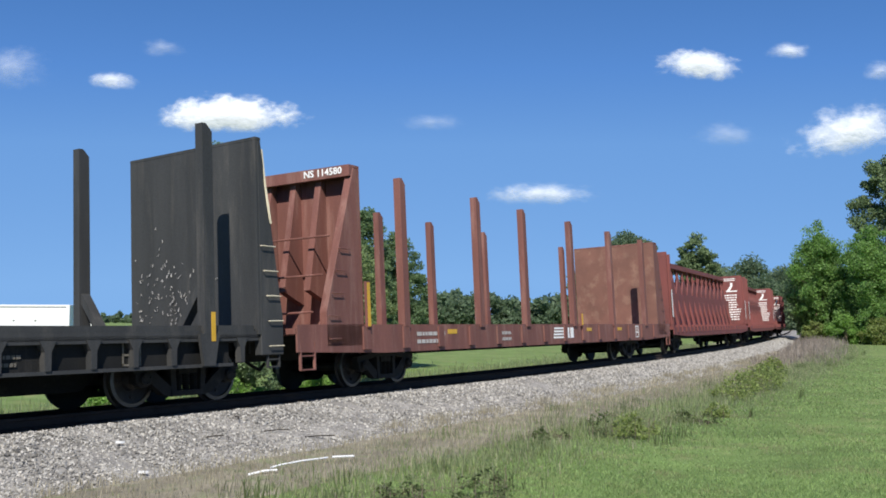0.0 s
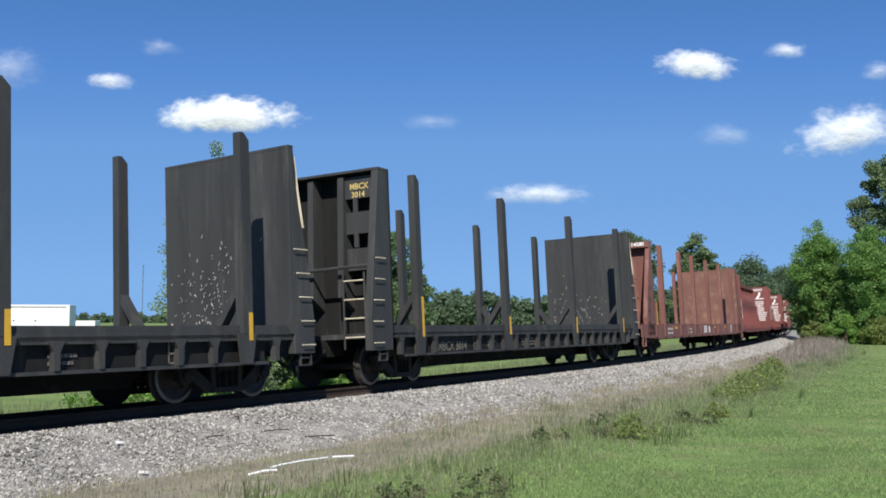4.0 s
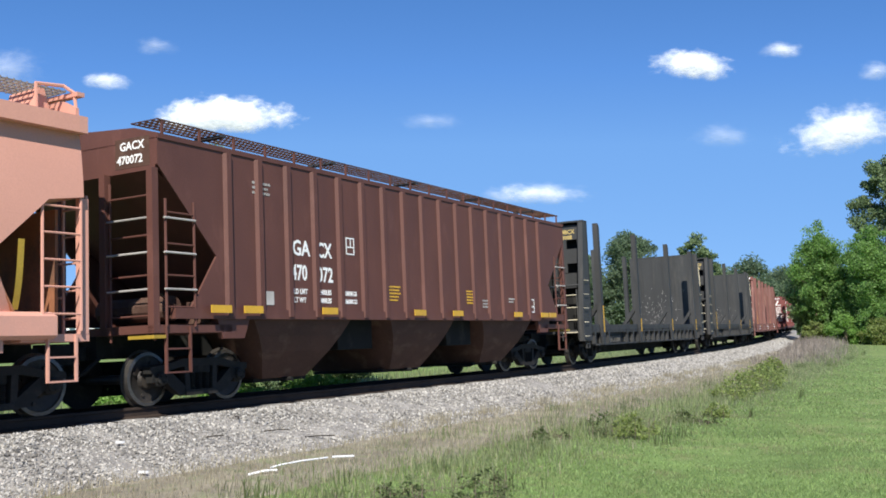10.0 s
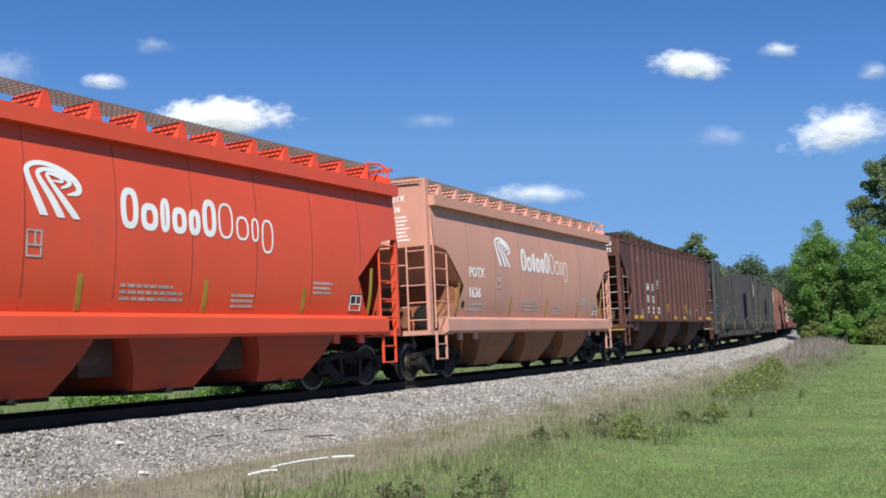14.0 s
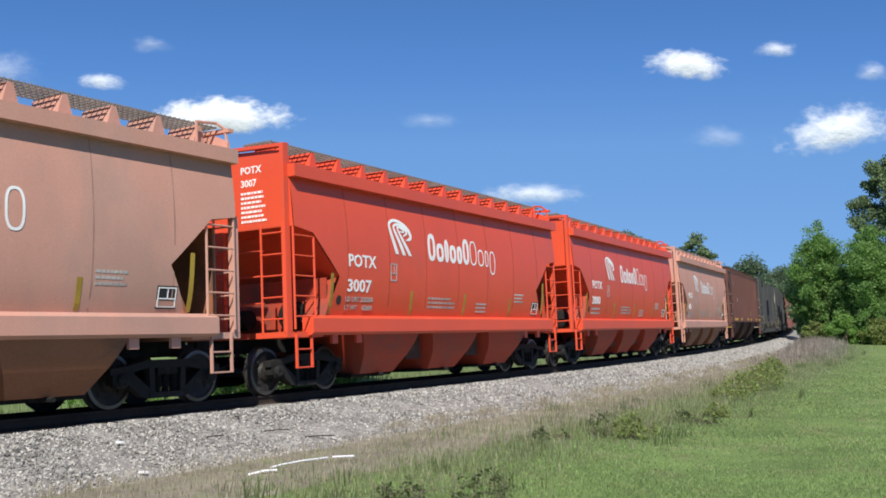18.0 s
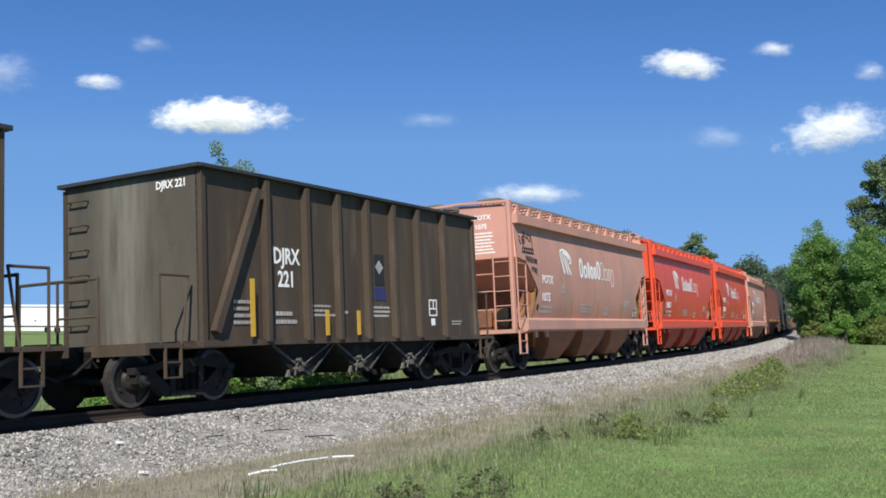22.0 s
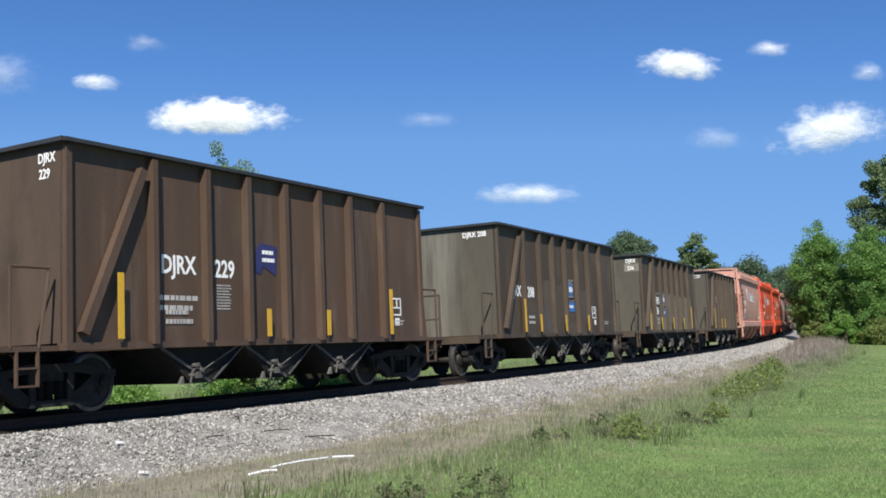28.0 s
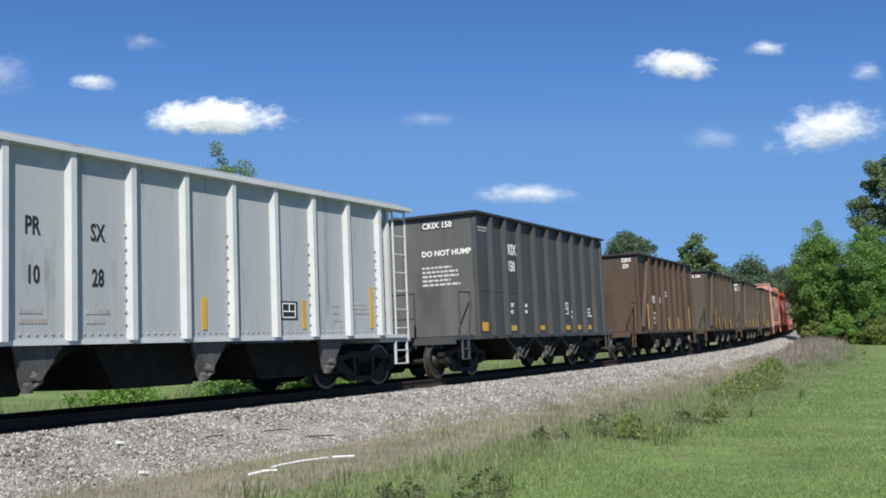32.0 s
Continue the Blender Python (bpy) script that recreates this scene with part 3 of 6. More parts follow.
def bulkhead(car, x, d, z0, top, half, mat, inner_mat, deep=0.85, thin=0.42, ribs=(-0.6, 0.15, 0.75), panel=True):
    """An end bulkhead: plate towards the load at x, wedge-shaped posts outside (towards d), ribs, cap, rungs."""
    def span(a, b):
        return (min(x + d * a, x + d * b), max(x + d * a, x + d * b))
    bm = bmesh.new()
    a, b = span(0, 0.05)
    box(bm, a, b, -half, half, z0, top - .051)
    part("bulkhead_plate", bm, inner_mat, car)
    for side in (-1, 1):
        y0, y1 = (-half, -half + 0.16) if side < 0 else (half - 0.16, half)
        bm = bmesh.new()
        prism(bm, [(x + d * 0.051, z0 - 0.35), (x + d * deep, z0 - 0.35), (x + d * deep, z0 + 0.3), (x + d * thin, top - 0.051), (x + d * 0.051, top - 0.051)], "y", y0, y1)
        bmesh.ops.bevel(bm, geom=bm.edges[:], offset=0.012, segments=1, affect="EDGES")
        post = part("end_post", bm, mat, car, "wedge-shaped end post")
        for i in range(5):
            z = z0 - 0.2 + i * 0.42
            w = deep + (thin - deep) * max(0, z - z0 - 0.3) / (top - z0)
            y = y0 - 0.05 if side < 0 else y1 + 0.05
            bm = bmesh.new()
            rod(bm, [(x + d * (w - 0.05), y * 0.985, z), (x + d * (w - 0.05), y, z), (x + d * (w - 0.38), y, z), (x + d * (w - 0.38), y * 0.985, z)], 0.01)
            part("rung", bm, M["rung"] if mat is M["black"] else mat, post, "worn steel rung")
    for y in ribs:
        bm = bmesh.new()
        prism(bm, [(x + d * 0.052, z0 + 0.5), (x + d * deep * 0.55, z0 + 0.75), (x + d * thin * 0.85, top - 0.1), (x + d * 0.052, top - 0.1)], "y", y - 0.07, y + 0.07)
        part("bulkhead_rib", bm, mat, car)
    a, b = span(-0.004, thin)
    part("bulkhead_cap", bx(a, b, -half, half, top - .05, top), mat, car)
    if panel:
        # pierced panel between the near post and the first rib
        xx = thin * 0.62
        a, b = span(xx, xx + 0.04)
        bm = bmesh.new()
        y0, y1 = -half + 0.17, -0.68
        for z in (top - 0.12, top - 0.85, top - 1.6):
            box(bm, a, b, y0, y1, z - 0.45, z)
        for z in (top - 0.57, top - 1.3):
            box(bm, a, b, y0, y0 + 0.08, z - 0.28, z)
            box(bm, a, b, y1 - 0.28, y1 - 0.18, z - 0.28, z)
        part("pierced_panel", bm, mat, car)
        bm = bmesh.new()
        rod(bm, [(x + d * 0.6, -half + 0.2, z0 + 1.35), (x + d * 0.6, half - 0.2, z0 + 1.3)], 0.035)
        part("end_rail", bm, mat, car)
        ladder(car, x + d * (deep - 0.1), -half + 0.2, z0 - 0.3, z0 + 1.2, 0.5, "y", 4, mat, "end_ladder", M["rung"] if mat is M["black"] else None)


def stake(car, x, side, half, z0, top, mat, brace=True, yellow=False):
    y = side * (half - 0.02)
    bm = bmesh.new()
    prism(bm, [(x - 0.115, z0), (x + 0.115, z0), (x + 0.105, top - 0.12), (x - 0.02, top), (x - 0.105, top)], "y", y - 0.08, y + 0.08)
    if brace:
        beam(bm, (x, y - side * 0.62, z0 + 0.02), (x, y - side * 0.05, z0 + 0.8), 0.12, 0.17, up=(1, 0, 0))
    part("stake", bm, mat, car)
    if yellow and side < 0:
        part("reflector", bx(x + 0.02, x + 0.11, y - 0.086, y - 0.081, z0 - 0.1, z0 + (0.75 if x < -5 else 0.36)), M["yellow"], car, "yellow reflective strip")


def black_flat(s0, number):
    car = car_root("bulkhead_flatcar", "empty black bulkhead flatcar with tall steel stakes on the track", s0, 6.9, "cars of the train")
    L, half, z = 8.65, 1.5, 1.06
    bm = bx(-L, L, -half, half, z - 0.1, z)
    part("deck", bm, M["black"], car, "worn black deck")
    for side in (-1, 1):
        y = side * half
        bm = bmesh.new()
        prism(bm, [(-L + 1.2, z - 0.03), (L - 1.2, z - 0.03), (L - 1.2, z - 0.45), (-L + 1.2, z - 0.45)], "y", y - 0.11 * (side > 0) + .11 * (side < 0) - .01, y - 0.11 * (side > 0) + .11 * (side < 0) + .01)
        # the overhang's shade on the web is put into its colour
        part("sill_web", bm, M["web"], car, "black sill web toned for its shade")
        bm = bmesh.new()
        box(bm, -L, L, y - 0.16 * (side > 0) - .0, y + 0.16 * (side < 0), z - 0.06, z + 0.06)
        box(bm, -L + 1.2, L - 1.2, min(y, y - side * .14), max(y, y - side * .14), z - 0.50, z - 0.449)
        part("side_sill", bm, M["black"], car)
        part("deck_rail", bx(-7.97, 7.97, min(y - side * .02, y - side * .14), max(y - side * .02, y - side * .14), z + .061, z + .15), M["black"], car, "worn raised deck edge")
        for i in range(22):
            x = -L + 1.0 + i * (2 * L - 2) / 21
            if -6.05 < x < -5.2 or -5.0 < x < -4.3:
                continue
            bm = bmesh.new()
            y0, y1 = min(y - side * .1, y + side * 0.02), max(y - side * .1, y + side * .02)
            prism(bm, [(x - 0.13, z - 0.05), (x + 0.13, z - 0.05), (x + 0.05, z - 0.2), (x + 0.045, z - 0.45), (x - 0.045, z - 0.45), (x - 0.05, z - 0.2)], "y", y0, y1)
            part("stake_pocket", bm, M["black"], car)
    for side, xs in ((-1, (-6.88, -2.36, 2.45, 6.9)), (1, (-6.88, -2.42, 2.25, 6.88))):
        for x in xs:
            stake(car, x, side, half, z, 4.43, M["black"], yellow=True)
            bm = bmesh.new()
            y = side * half
            prism(bm, [(x - 0.22, z + .02), (x + 0.2, z + .02), (x + 0.1, z - 0.48), (x - 0.14, z - 0.48)], "y", min(y, y + side * .06), max(y, y + side * .06))
            part("stake_bracket", bm, M["black"], car)
    bulkhead(car, 8.02, 1, z, 4.4, half + 0.05, M["black"], M["black"], deep=0.6, thin=0.13)
    # its plate takes the dark tone of the shade between the ribs
    bulkhead(car, -8.02, -1, z, 4.4, half + 0.05, M["black"], M["web"])
    bm = bmesh.new()
    rod(bm, [(8.2, -half - .02, 4.2), (8.24, -half - .05, 3.6), (8.32, -half - .06, 3.1), (8.36, -half - .05, 2.95)], .022)
    part("grab_iron", bm, M["rung"], car, "pale worn grab iron")
    part("center_sill", bx(-L - 0.1, L + 0.1, -0.3, 0.3, 0.62, z - 0.1), M["grime"], car)
    part("sill_belly", prism(bmesh.new(), [(-5.9, .62), (5.9, .62), (5.4, .28), (-5.4, .28)], "y", -.36, .36), M["grime"], car, "deep fish-bellied middle of the centre sill")
    for e in (-1, 1):
        coupler(car, e * (L + 0.1), e)
        stirrup(car, e * (L - 0.25), -half, M["black"], 0.75, 0.5, .28)
    y = -half - 0.03
    lettering("MBCX" + number, 0.29, (-5.95, -half + .1 - .013, z - 0.42), M["faded"], car, wide=.98)
    bars((-3.4, -half + .086, z - 0.4), 0.5, 0.3, 3, M["faded"], car)
    bars((-1.3, -half + .086, z - 0.4), 1.1, 0.22, 3, M["faded"], car, seed=4)
    bars((3.2, -half + .086, z - 0.4), 0.5, 0.2, 2, M["faded"], car, seed=6)
    bm = bmesh.new()
    frame_box(bm, -4.17, -half + .086, z - 0.43, 0.3, 0.34)
    part("stencil_box", bm, M["faded"], car)
    bm = bmesh.new()
    frame_box(bm, 5.3, -half + .086, z - 0.43, 0.34, 0.36)
    part("stencil_box", bm, M["faded"], car)
    lettering("MBCX", 0.17, (-8.02 - .26 - .043, -0.79, 4.02), M["gold"], car, end=True, wide=.95)
    lettering(number.strip(), 0.17, (-8.02 - .26 - .043, -0.83, 3.85), M["gold"], car, end=True, wide=.95)
    scuffs(car, 7.998, half, z, int(number))
    return car


def scuffs(car, x, half, z0, seed):
    """White scratches where loads have rubbed the plate."""
    rnd = random.Random(seed)
    bm = bmesh.new()
    for i in range(120):
        y, z = rnd.gauss(0.55, 0.5), z0 + .25 + abs(rnd.gauss(0.45, 0.55))
        if abs(y) < half - .1 and z < z0 + 2.6:
            h = rnd.uniform(.01, .07)
            y1 = y + rnd.uniform(-.04, .04)
            w = rnd.uniform(.008, .03)
            prism(bm, [(y, z), (y + w, z), (y1 + w * .5, z + h), (y1, z + h)], "x", x, x + .004)
    tagged(part("scuff_marks", bm, M["dim"], car, "white scratches on the plate"), kind="stuff")


def frame_box(bm, x, y, z, w, h, t=0.03):
    """A thin painted outline with a cross bar."""
    for a in ((x, x + w, z, z + t), (x, x + w, z + h - t, z + h), (x, x + t, z, z + h), (x + w - t, x + w, z, z + h), (x, x + w, z + h * 0.4, z + h * 0.4 + t), (x + w / 2, x + w / 2 + t, z + h * .4, z + h)):
        box(bm, a[0], a[1], y - 0.004, y, a[2], a[3])


def brown_flat(s0):
    car = car_root("bulkhead_flatcar", "empty oxide-brown bulkhead flatcar with tall steel stakes", s0, 8.35, "cars of the train")
    L, half, z, m = 12.1, 1.55, 1.16, M["ns"]
    part("deck", bx(-L, L, -half, half, z - 0.1, z), m, car)
    for side in (-1, 1):
        y = side * half
        bm = bmesh.new()
        prism(bm, [(-L, z + 0.06), (L, z + 0.06), (L, z - 0.42), (L - 3, z - 0.5), (-L + 3, z - 0.5), (-L, z - 0.42)], "y", y - 0.02, y + 0.02)
        part("side_sill", bm, m, car)
        for i in range(14):
            x = -L + 2.2 + i * (2 * L - 4.4) / 13
            part("stake_pocket", bx(x - 0.12, x + 0.12, y + (-.06 if side < 0 else .02), y + (-.02 if side < 0 else .06), z - 0.42, z + 0.02), m, car)
    for x in (-8.33, -4.72, -1.92, 1.62, 5.27, 8.95):
        for side in (-1, 1):
            stake(car, x + (.5 if side > 0 and x < 5 else 0), side, half, z, 4.27, m, brace=0)
    for x, h in ((-9.9, .85), (2.05, .35)):
        part("reflector", bx(x, x + .1, -half - .09, -half - .085, z + .02, z + .02 + h), M["yellow"], car, "yellow reflective strip")
        part("reflector_plate", bx(x - .01, x + .11, -half - .084, -half - .021, z + .0, z + .04 + h), m, car)
    bulkhead(car, 10.45, 1, z, 4.3, half + 0.02, m, M["ns_panel"], deep=1.1, thin=0.5)
    bulkhead(car, -9.95, -1, z, 4.3, half + 0.02, m, m, deep=1.25, thin=0.2, ribs=(-0.75, -0.15, 0.45, 1.0), panel=False)
    part("center_sill", bx(-L - 0.1, L + 0.1, -0.3, 0.3, 0.6, z - 0.1), M["grime"], car)
    for e in (-1, 1):
        coupler(car, e * (L + 0.1), e)
        stirrup(car, e * (L - 0.3), -half, m, 0.9, 0.42)
        bm = bmesh.new()
        for z1, e1 in ((z + 0.3, 1.3), (z + 1.0, .95), (z + 1.75, .7)):
            rod(bm, [(-9.95 - e1, -1.3, z1), (-9.95 - e1, 0.9, z1)], 0.02)
        if e < 0:
            part("grab_iron", bm, m, car)
        else:
            bm.free()
    lettering("NS 114580", 0.19, (-9.95 - .34, -0.5, 4.14), M["white"], car, end=True, wide=1.05)
    part("name_board", bx(-9.95 - .33, -9.95 - .2, -1.56, 1.56, 4.08, 4.3), m, car)
    bars((-7.9, -half - .025, z - 0.38), 1.3, 0.32, 2, M["dim"], car, seed=2)
    bars((-3.9, -half - .025, z - 0.38), 1.1, 0.3, 2, M["dim"], car, seed=3)
    bm = bmesh.new()
    for i in range(4):
        box(bm, -.15 + i * .03, .75, -half - .026, -half - .021, z - 0.34 + i * 0.085, z - 0.29 + i * 0.085)
    box(bm, .85, 1.1, -half - .026, -half - .021, z - 0.34, z - 0.04)
    box(bm, 1.2, 1.45, -half - .026, -half - .021, z - 0.34, z - 0.04)
    part("painted_mark", bm, M["white"], car, "white striped mark")
    for x in (-6.5, 2.6, 5.6):
        part("reflector", bx(x, x + 0.45, -half - .026, -half - .021, z - 0.15, z - 0.05), M["yellow"], car)
    bm = bmesh.new()
    frame_box(bm, 7.6, -half - .022, z - 0.4, 0.34, 0.4)
    part("stencil_box", bm, M["white"], car)
    return car


def centerbeam(s0):
    car = car_root("centerbeam_flatcar", "oxide-red centerbeam flatcar with white-lettered end bulkheads", s0, 8.6, "cars of the train")
    L, half, z, top, m = 11.1, 1.5, 1.1, 4.15, M["center"]
    part("deck", bx(-L, L, -half, half, z - 0.1, z), m, car)
    for side in (-1, 1):
        bm = bmesh.new()
        prism(bm, [(-L, z), (L, z), (L, z - 0.3), (L - 3, z - 0.4), (-L + 3, z - 0.4), (-L, z - 0.3)], "y", side * half - 0.02, side * half + 0.02)
        part("side_sill", bm, m, car)
        for i in range(24):
            x = -L + 0.8 + i * (2 * L - 1.6) / 23
            part("tie_down", bx(x - 0.08, x + 0.08, side * half - .06, side * half + .06, z - .2, z + 0.08), m, car)
    for e in (-1, 1):
        bm = bx(e * L - 0.3 * (e > 0), e * L + 0.3 * (e < 0), -half, half, z, top)
        bmesh.ops.bevel(bm, geom=bm.edges[:], offset=0.12, segments=2, affect="EDGES")
        part("end_bulkhead", bm, m, car)
        coupler(car, e * (L + .1), e)
        part("reflector", bx(e * L - .12 - e * .15, e * L + .02 - e * .15, -half - .006, -half - .001, z + .4, z + 1.5), M["white"], car, "white reflective strip")
    part("top_chord", bx(-L + 0.3, L - 0.3, -0.35, 0.35, top - 0.3, top - 0.08), m, car)
    n = 16
    for i in range(n):
        x = -L + 1 + i * (2 * L - 2) / (n - 1)
        bm = bmesh.new()
        for side in (-1, 1):
            beam(bm, (x, side * 0.75, z), (x, side * 0.2, top - 0.25), 0.14, 0.1, up=(0, 1, 0))
        part("beam_post", bm, m, car)
    bm = bmesh.new()
    for side in (-1, 1):
        prism(bm, [(-L + .3, z), (L - .3, z), (L - .3, z + 1.55), (-L + .3, z + 1.55)], "y", side * .52 - .03, side * .52 + .03)
        for i in range(n - 1):
            x = -L + 1.7 + i * (2 * L - 2) / (n - 1)
            prism(bm, [(x - .55, z + 1.55), (x + .55, z + 1.55), (x + .2, z + 2.2), (x - .2, z + 2.2)], "y", side * .42 - .03, side * .42 + .03)
    part("beam_panel", bm, m, car)
    bm = bmesh.new()
    xe = L - .301
    box(bm, xe - .006, xe, -1.1, -.45, z + 2.08, z + 2.15)
    prism(bm, [(-.5, z + 2.16), (-.68, z + 2.16), (-.85, z + 2.42), (-.85, z + 2.62), (-.72, z + 2.62), (-.72, z + 2.45)], "x", xe - .006, xe)
    part("painted_mark", bm, M["white"], car, "white painted mark")
    bars((xe, -.2, z + 2.72), 0.95, 0.2, 2, M["white"], car, end=True, seed=5)
    bars((xe, -.1, z + 0.35), 1.25, 1.6, 11, M["white"], car, end=True, seed=8)
    part("center_sill", bx(-L - .1, L + .1, -.3, .3, .6, z - .1), M["grime"], car)
    return car


def shell(bm, rows, xa, xb, columns):
    """A curved side sheet: rows of (y, z), reaching from xa(z) to xb(z)."""
    grid = []
    for y, z in rows:
        a, b = xa(z), xb(z)
        grid.append([bm.verts.new((a + (b - a) * i / columns, y, z)) for i in range(columns + 1)])
    for r, q in zip(grid, grid[1:]):
        for i in range(columns):
            bm.faces.new((r[i], r[i + 1], q[i + 1], q[i]))
    return grid


def slope_end(bm, x, d, rows, z_top, width, deep, z_low, knees=()):
    """The upper end sheet and the slope sheet that runs in under it."""
    wide = width if callable(width) else lambda z: width - (0.25 if z == z_low else 0)
    a = [bm.verts.new((x, s * wide(z_top), z_top)) for s in (-1, 1)]
    zb = rows
    rings = [a, [bm.verts.new((x, s * wide(zb), zb)) for s in (-1, 1)]]
    rings += [[bm.verts.new((x - d * q, s * wide(z), z)) for s in (-1, 1)] for q, z in knees]
    rings.append([bm.verts.new((x - d * deep, s * wide(z_low), z_low)) for s in (-1, 1)])
    for p, q in zip(rings, rings[1:]):
        bm.faces.new((p[0], p[1], q[1], q[0]))


def bays(car, xs, width, z0, z1, w0, w1, material):
    """Hopper bays that taper downward to their gates."""
    for a, b, c in xs:
        bm = bmesh.new()
        rings = []
        for t in (0, .12, .3, .55, 1):
            w = w0 + (w1 - w0) * (t * .35 + .65 * t * t)
            xa, xb, z = a + (c - width - a) * t, b + (c + width - b) * t, z1 + (z0 - z1) * t
            rings.append([bm.verts.new(p) for p in ((xa, -w, z), (xb, -w, z), (xb, w, z), (xa, w, z))])
        for top, low in zip(rings, rings[1:]):
            for i in range(4):
                bm.faces.new((top[i], top[(i + 1) % 4], low[(i + 1) % 4], low[i]))
        bm.faces.new(rings[-1][::-1])
        bmesh.ops.recalc_face_normals(bm, faces=bm.faces)
        bay = part("hopper_bay", bm, material, car)
        g = bmesh.new()
        box(g, c - width - 0.12, c + width + 0.12, -w1 * 0.9, w1 * 0.9, z0 - 0.06, z0 - 0.002)
        rod(g, [(c, -w1 * .9 - .25, z0 - 0.03), (c, -w1 * .6, z0 - .03)], 0.04)
        part("gate", g, M["grime"], bay)


def potash_hopper(s0, number, main, label, graffiti=False):
    car = car_root("covered_hopper_car", label, s0, 4.95, "cars of the train")
    m, me = M["pink_dusty" if graffiti else main], M[main]
    Lb, Lt = 5.5, 5.95
    rows = [(1.40, 1.30), (1.48, 1.5), (1.55, 1.85), (1.59, 2.3), (1.6, 2.75), (1.58, 3.2), (1.54, 3.6), (1.5, 3.86)]
    def xb(z):
        return float(np.interp(z, [1.3, 2.12, 2.88, 2.96], [Lt - 0.95, Lt - 1.38, Lt - 0.55, Lt]))
    fine = []
    for z in sorted([q[1] for q in rows] + [2.96, 2.12, 2.88, 2.5]):
        fine.append((float(np.interp(z, [q[1] for q in rows], [q[0] for q in rows])), z))
    bm = bmesh.new()
    for side in (-1, 1):
        shell(bm, [(side * y, z) for y, z in fine], lambda z: -xb(z), xb, 12)
    bmesh.ops.recalc_face_normals(bm, faces=bm.faces)
    body = part("side_sheet", bm, m, car, smooth=True)
    for d in (-1, 1):
        bm = bmesh.new()
        slope_end(bm, d * Lt, d, 2.96, 4.2, lambda z: float(np.interp(z, [1.0, 1.3, *[q[1] for q in rows[1:]]], [1.2, 1.34, *[q[0] - .012 for q in rows[1:]]])), 2.9, 1.15, ((0.54, 2.88), (1.37, 2.125), (1.7, 1.9), (2.2, 1.6)))
        part("end_sheet", bm, me, car, "end sheet and sloping hopper sheet")
    bm = bmesh.new()
    for side in (-1, 1):
        box(bm, -Lt - 0.02, Lt + 0.02, min(side * 1.42, side * 1.66), max(side * 1.42, side * 1.66), 3.84, 4.07)
    part("top_chord", bm, m, car)
    arch = [(-1.5, 4.0), (-1.3, 4.16), (-0.9, 4.27), (-0.45, 4.33), (0, 4.35), (0.45, 4.33), (0.9, 4.27), (1.3, 4.16), (1.5, 4.0)]
    bm = bmesh.new()
    prism(bm, [*arch, (1.5, 3.86), (-1.5, 3.86)], "x", -Lt, Lt)
    part("roof", bm, m, car)
    for side in (-1, 1):
        part("side_sill", prism(bmesh.new(), [(side * 1.38, 1.40), (side * 1.5, 1.39), (side * 1.63, 1.33), (side * 1.63, 1.08), (side * 1.55, 1.03), (side * 1.38, 1.03)], "x", -Lb, Lb), m, car)
    # running boards on triangular brackets
    for i in range(14):
        x = -Lt + 0.35 + i * (2 * Lt - 0.7) / 13
        for side in (-1, 1):
            bm = bmesh.new()
            prism(bm, [(x - 0.17, 4.06), (x + 0.17, 4.06), (x + 0.04, 4.5), (x - 0.04, 4.5)], "y", min(side * .5, side * 1.16), max(side * .5, side * 1.16))
            part("board_bracket", bm, m, car)
    for side in (-1, 1):
        bm = bmesh.new()
        for k in range(6):
            y = side * (0.55 + 0.12 * k)
            box(bm, -Lt - 0.05, Lt + 0.05, y - 0.007, y + 0.007, 4.51, 4.53)
        for k in range(120):
            x = -Lt - 0.03 + k * (2 * Lt + 0.06) / 119
            box(bm, x - 0.008, x + 0.008, min(side * .53, side * 1.17), max(side * .53, side * 1.17), 4.505, 4.54)
        part("running_board", bm, M["grate"], car, "dark steel grating walkway")
    for x in (-4.2, -1.4, 1.4, 4.2):
        part("roof_hatch", bx(x - 1.15, x + 1.15, -0.35, 0.35, 4.3, 4.47), m, car)
    for d in (-1, 1):
        x = d * Lt
        for side in (-1, 1):
            bm = bmesh.new()
            box(bm, min(x, x + d * 0.14), max(x, x + d * .14), side * 1.46 - 0.045, side * 1.46 + 0.045, 1.1, 4.44 if d < 0 else 2.96)
            part("corner_post", bm, me, car)
            ladder(car, x - d * 0.62 if side < 0 else x + d * .1, side * 1.55, 1.15, 2.95, d * 0.6, "x", 5, m)
        bm = bmesh.new()
        box(bm, min(x - .06, x + .03), max(x - .06, x + .03), -.02, .24, 1.1, 2.97)
        part("end_post", bm, me, car)
        part("end_post", bx(min(x, x + d * .1), max(x, x + d * .1), .92, 1.0, 1.1, 4.4), me, car)
        part("end_gable", prism(bmesh.new(), [(-1.49, 2.97), (1.49, 2.97), (1.49, 4.22), (1.2, 4.36), (0, 4.42), (-1.2, 4.36), (-1.49, 4.22)], "x", min(x + d * .004, x - d * .05), max(x + d * .004, x - d * .05)), me, car)
        bm = bmesh.new()
        beam(bm, (x + d * .03, -1.5, 4.42), (x + d * .03, 0, 4.47), .12, .06)
        beam(bm, (x + d * .03, 0, 4.47), (x + d * .03, 1.5, 4.42), .12, .06)
        part("end_rail", bm, me, car)
        if d < 0:
            # darker than the end paint, for the shade deep inside the end
            part("cross_plate", bx(x + 1.15, x + 1.18, -1.42, 1.42, 1.0, 2.1), M["bay_" + main], car, "inner plate coloured dark for the shade inside")
            part("tank_head", turned_x(x + .9, -.75, 1.42, .27), M["grime"], car, "black round air tank head")
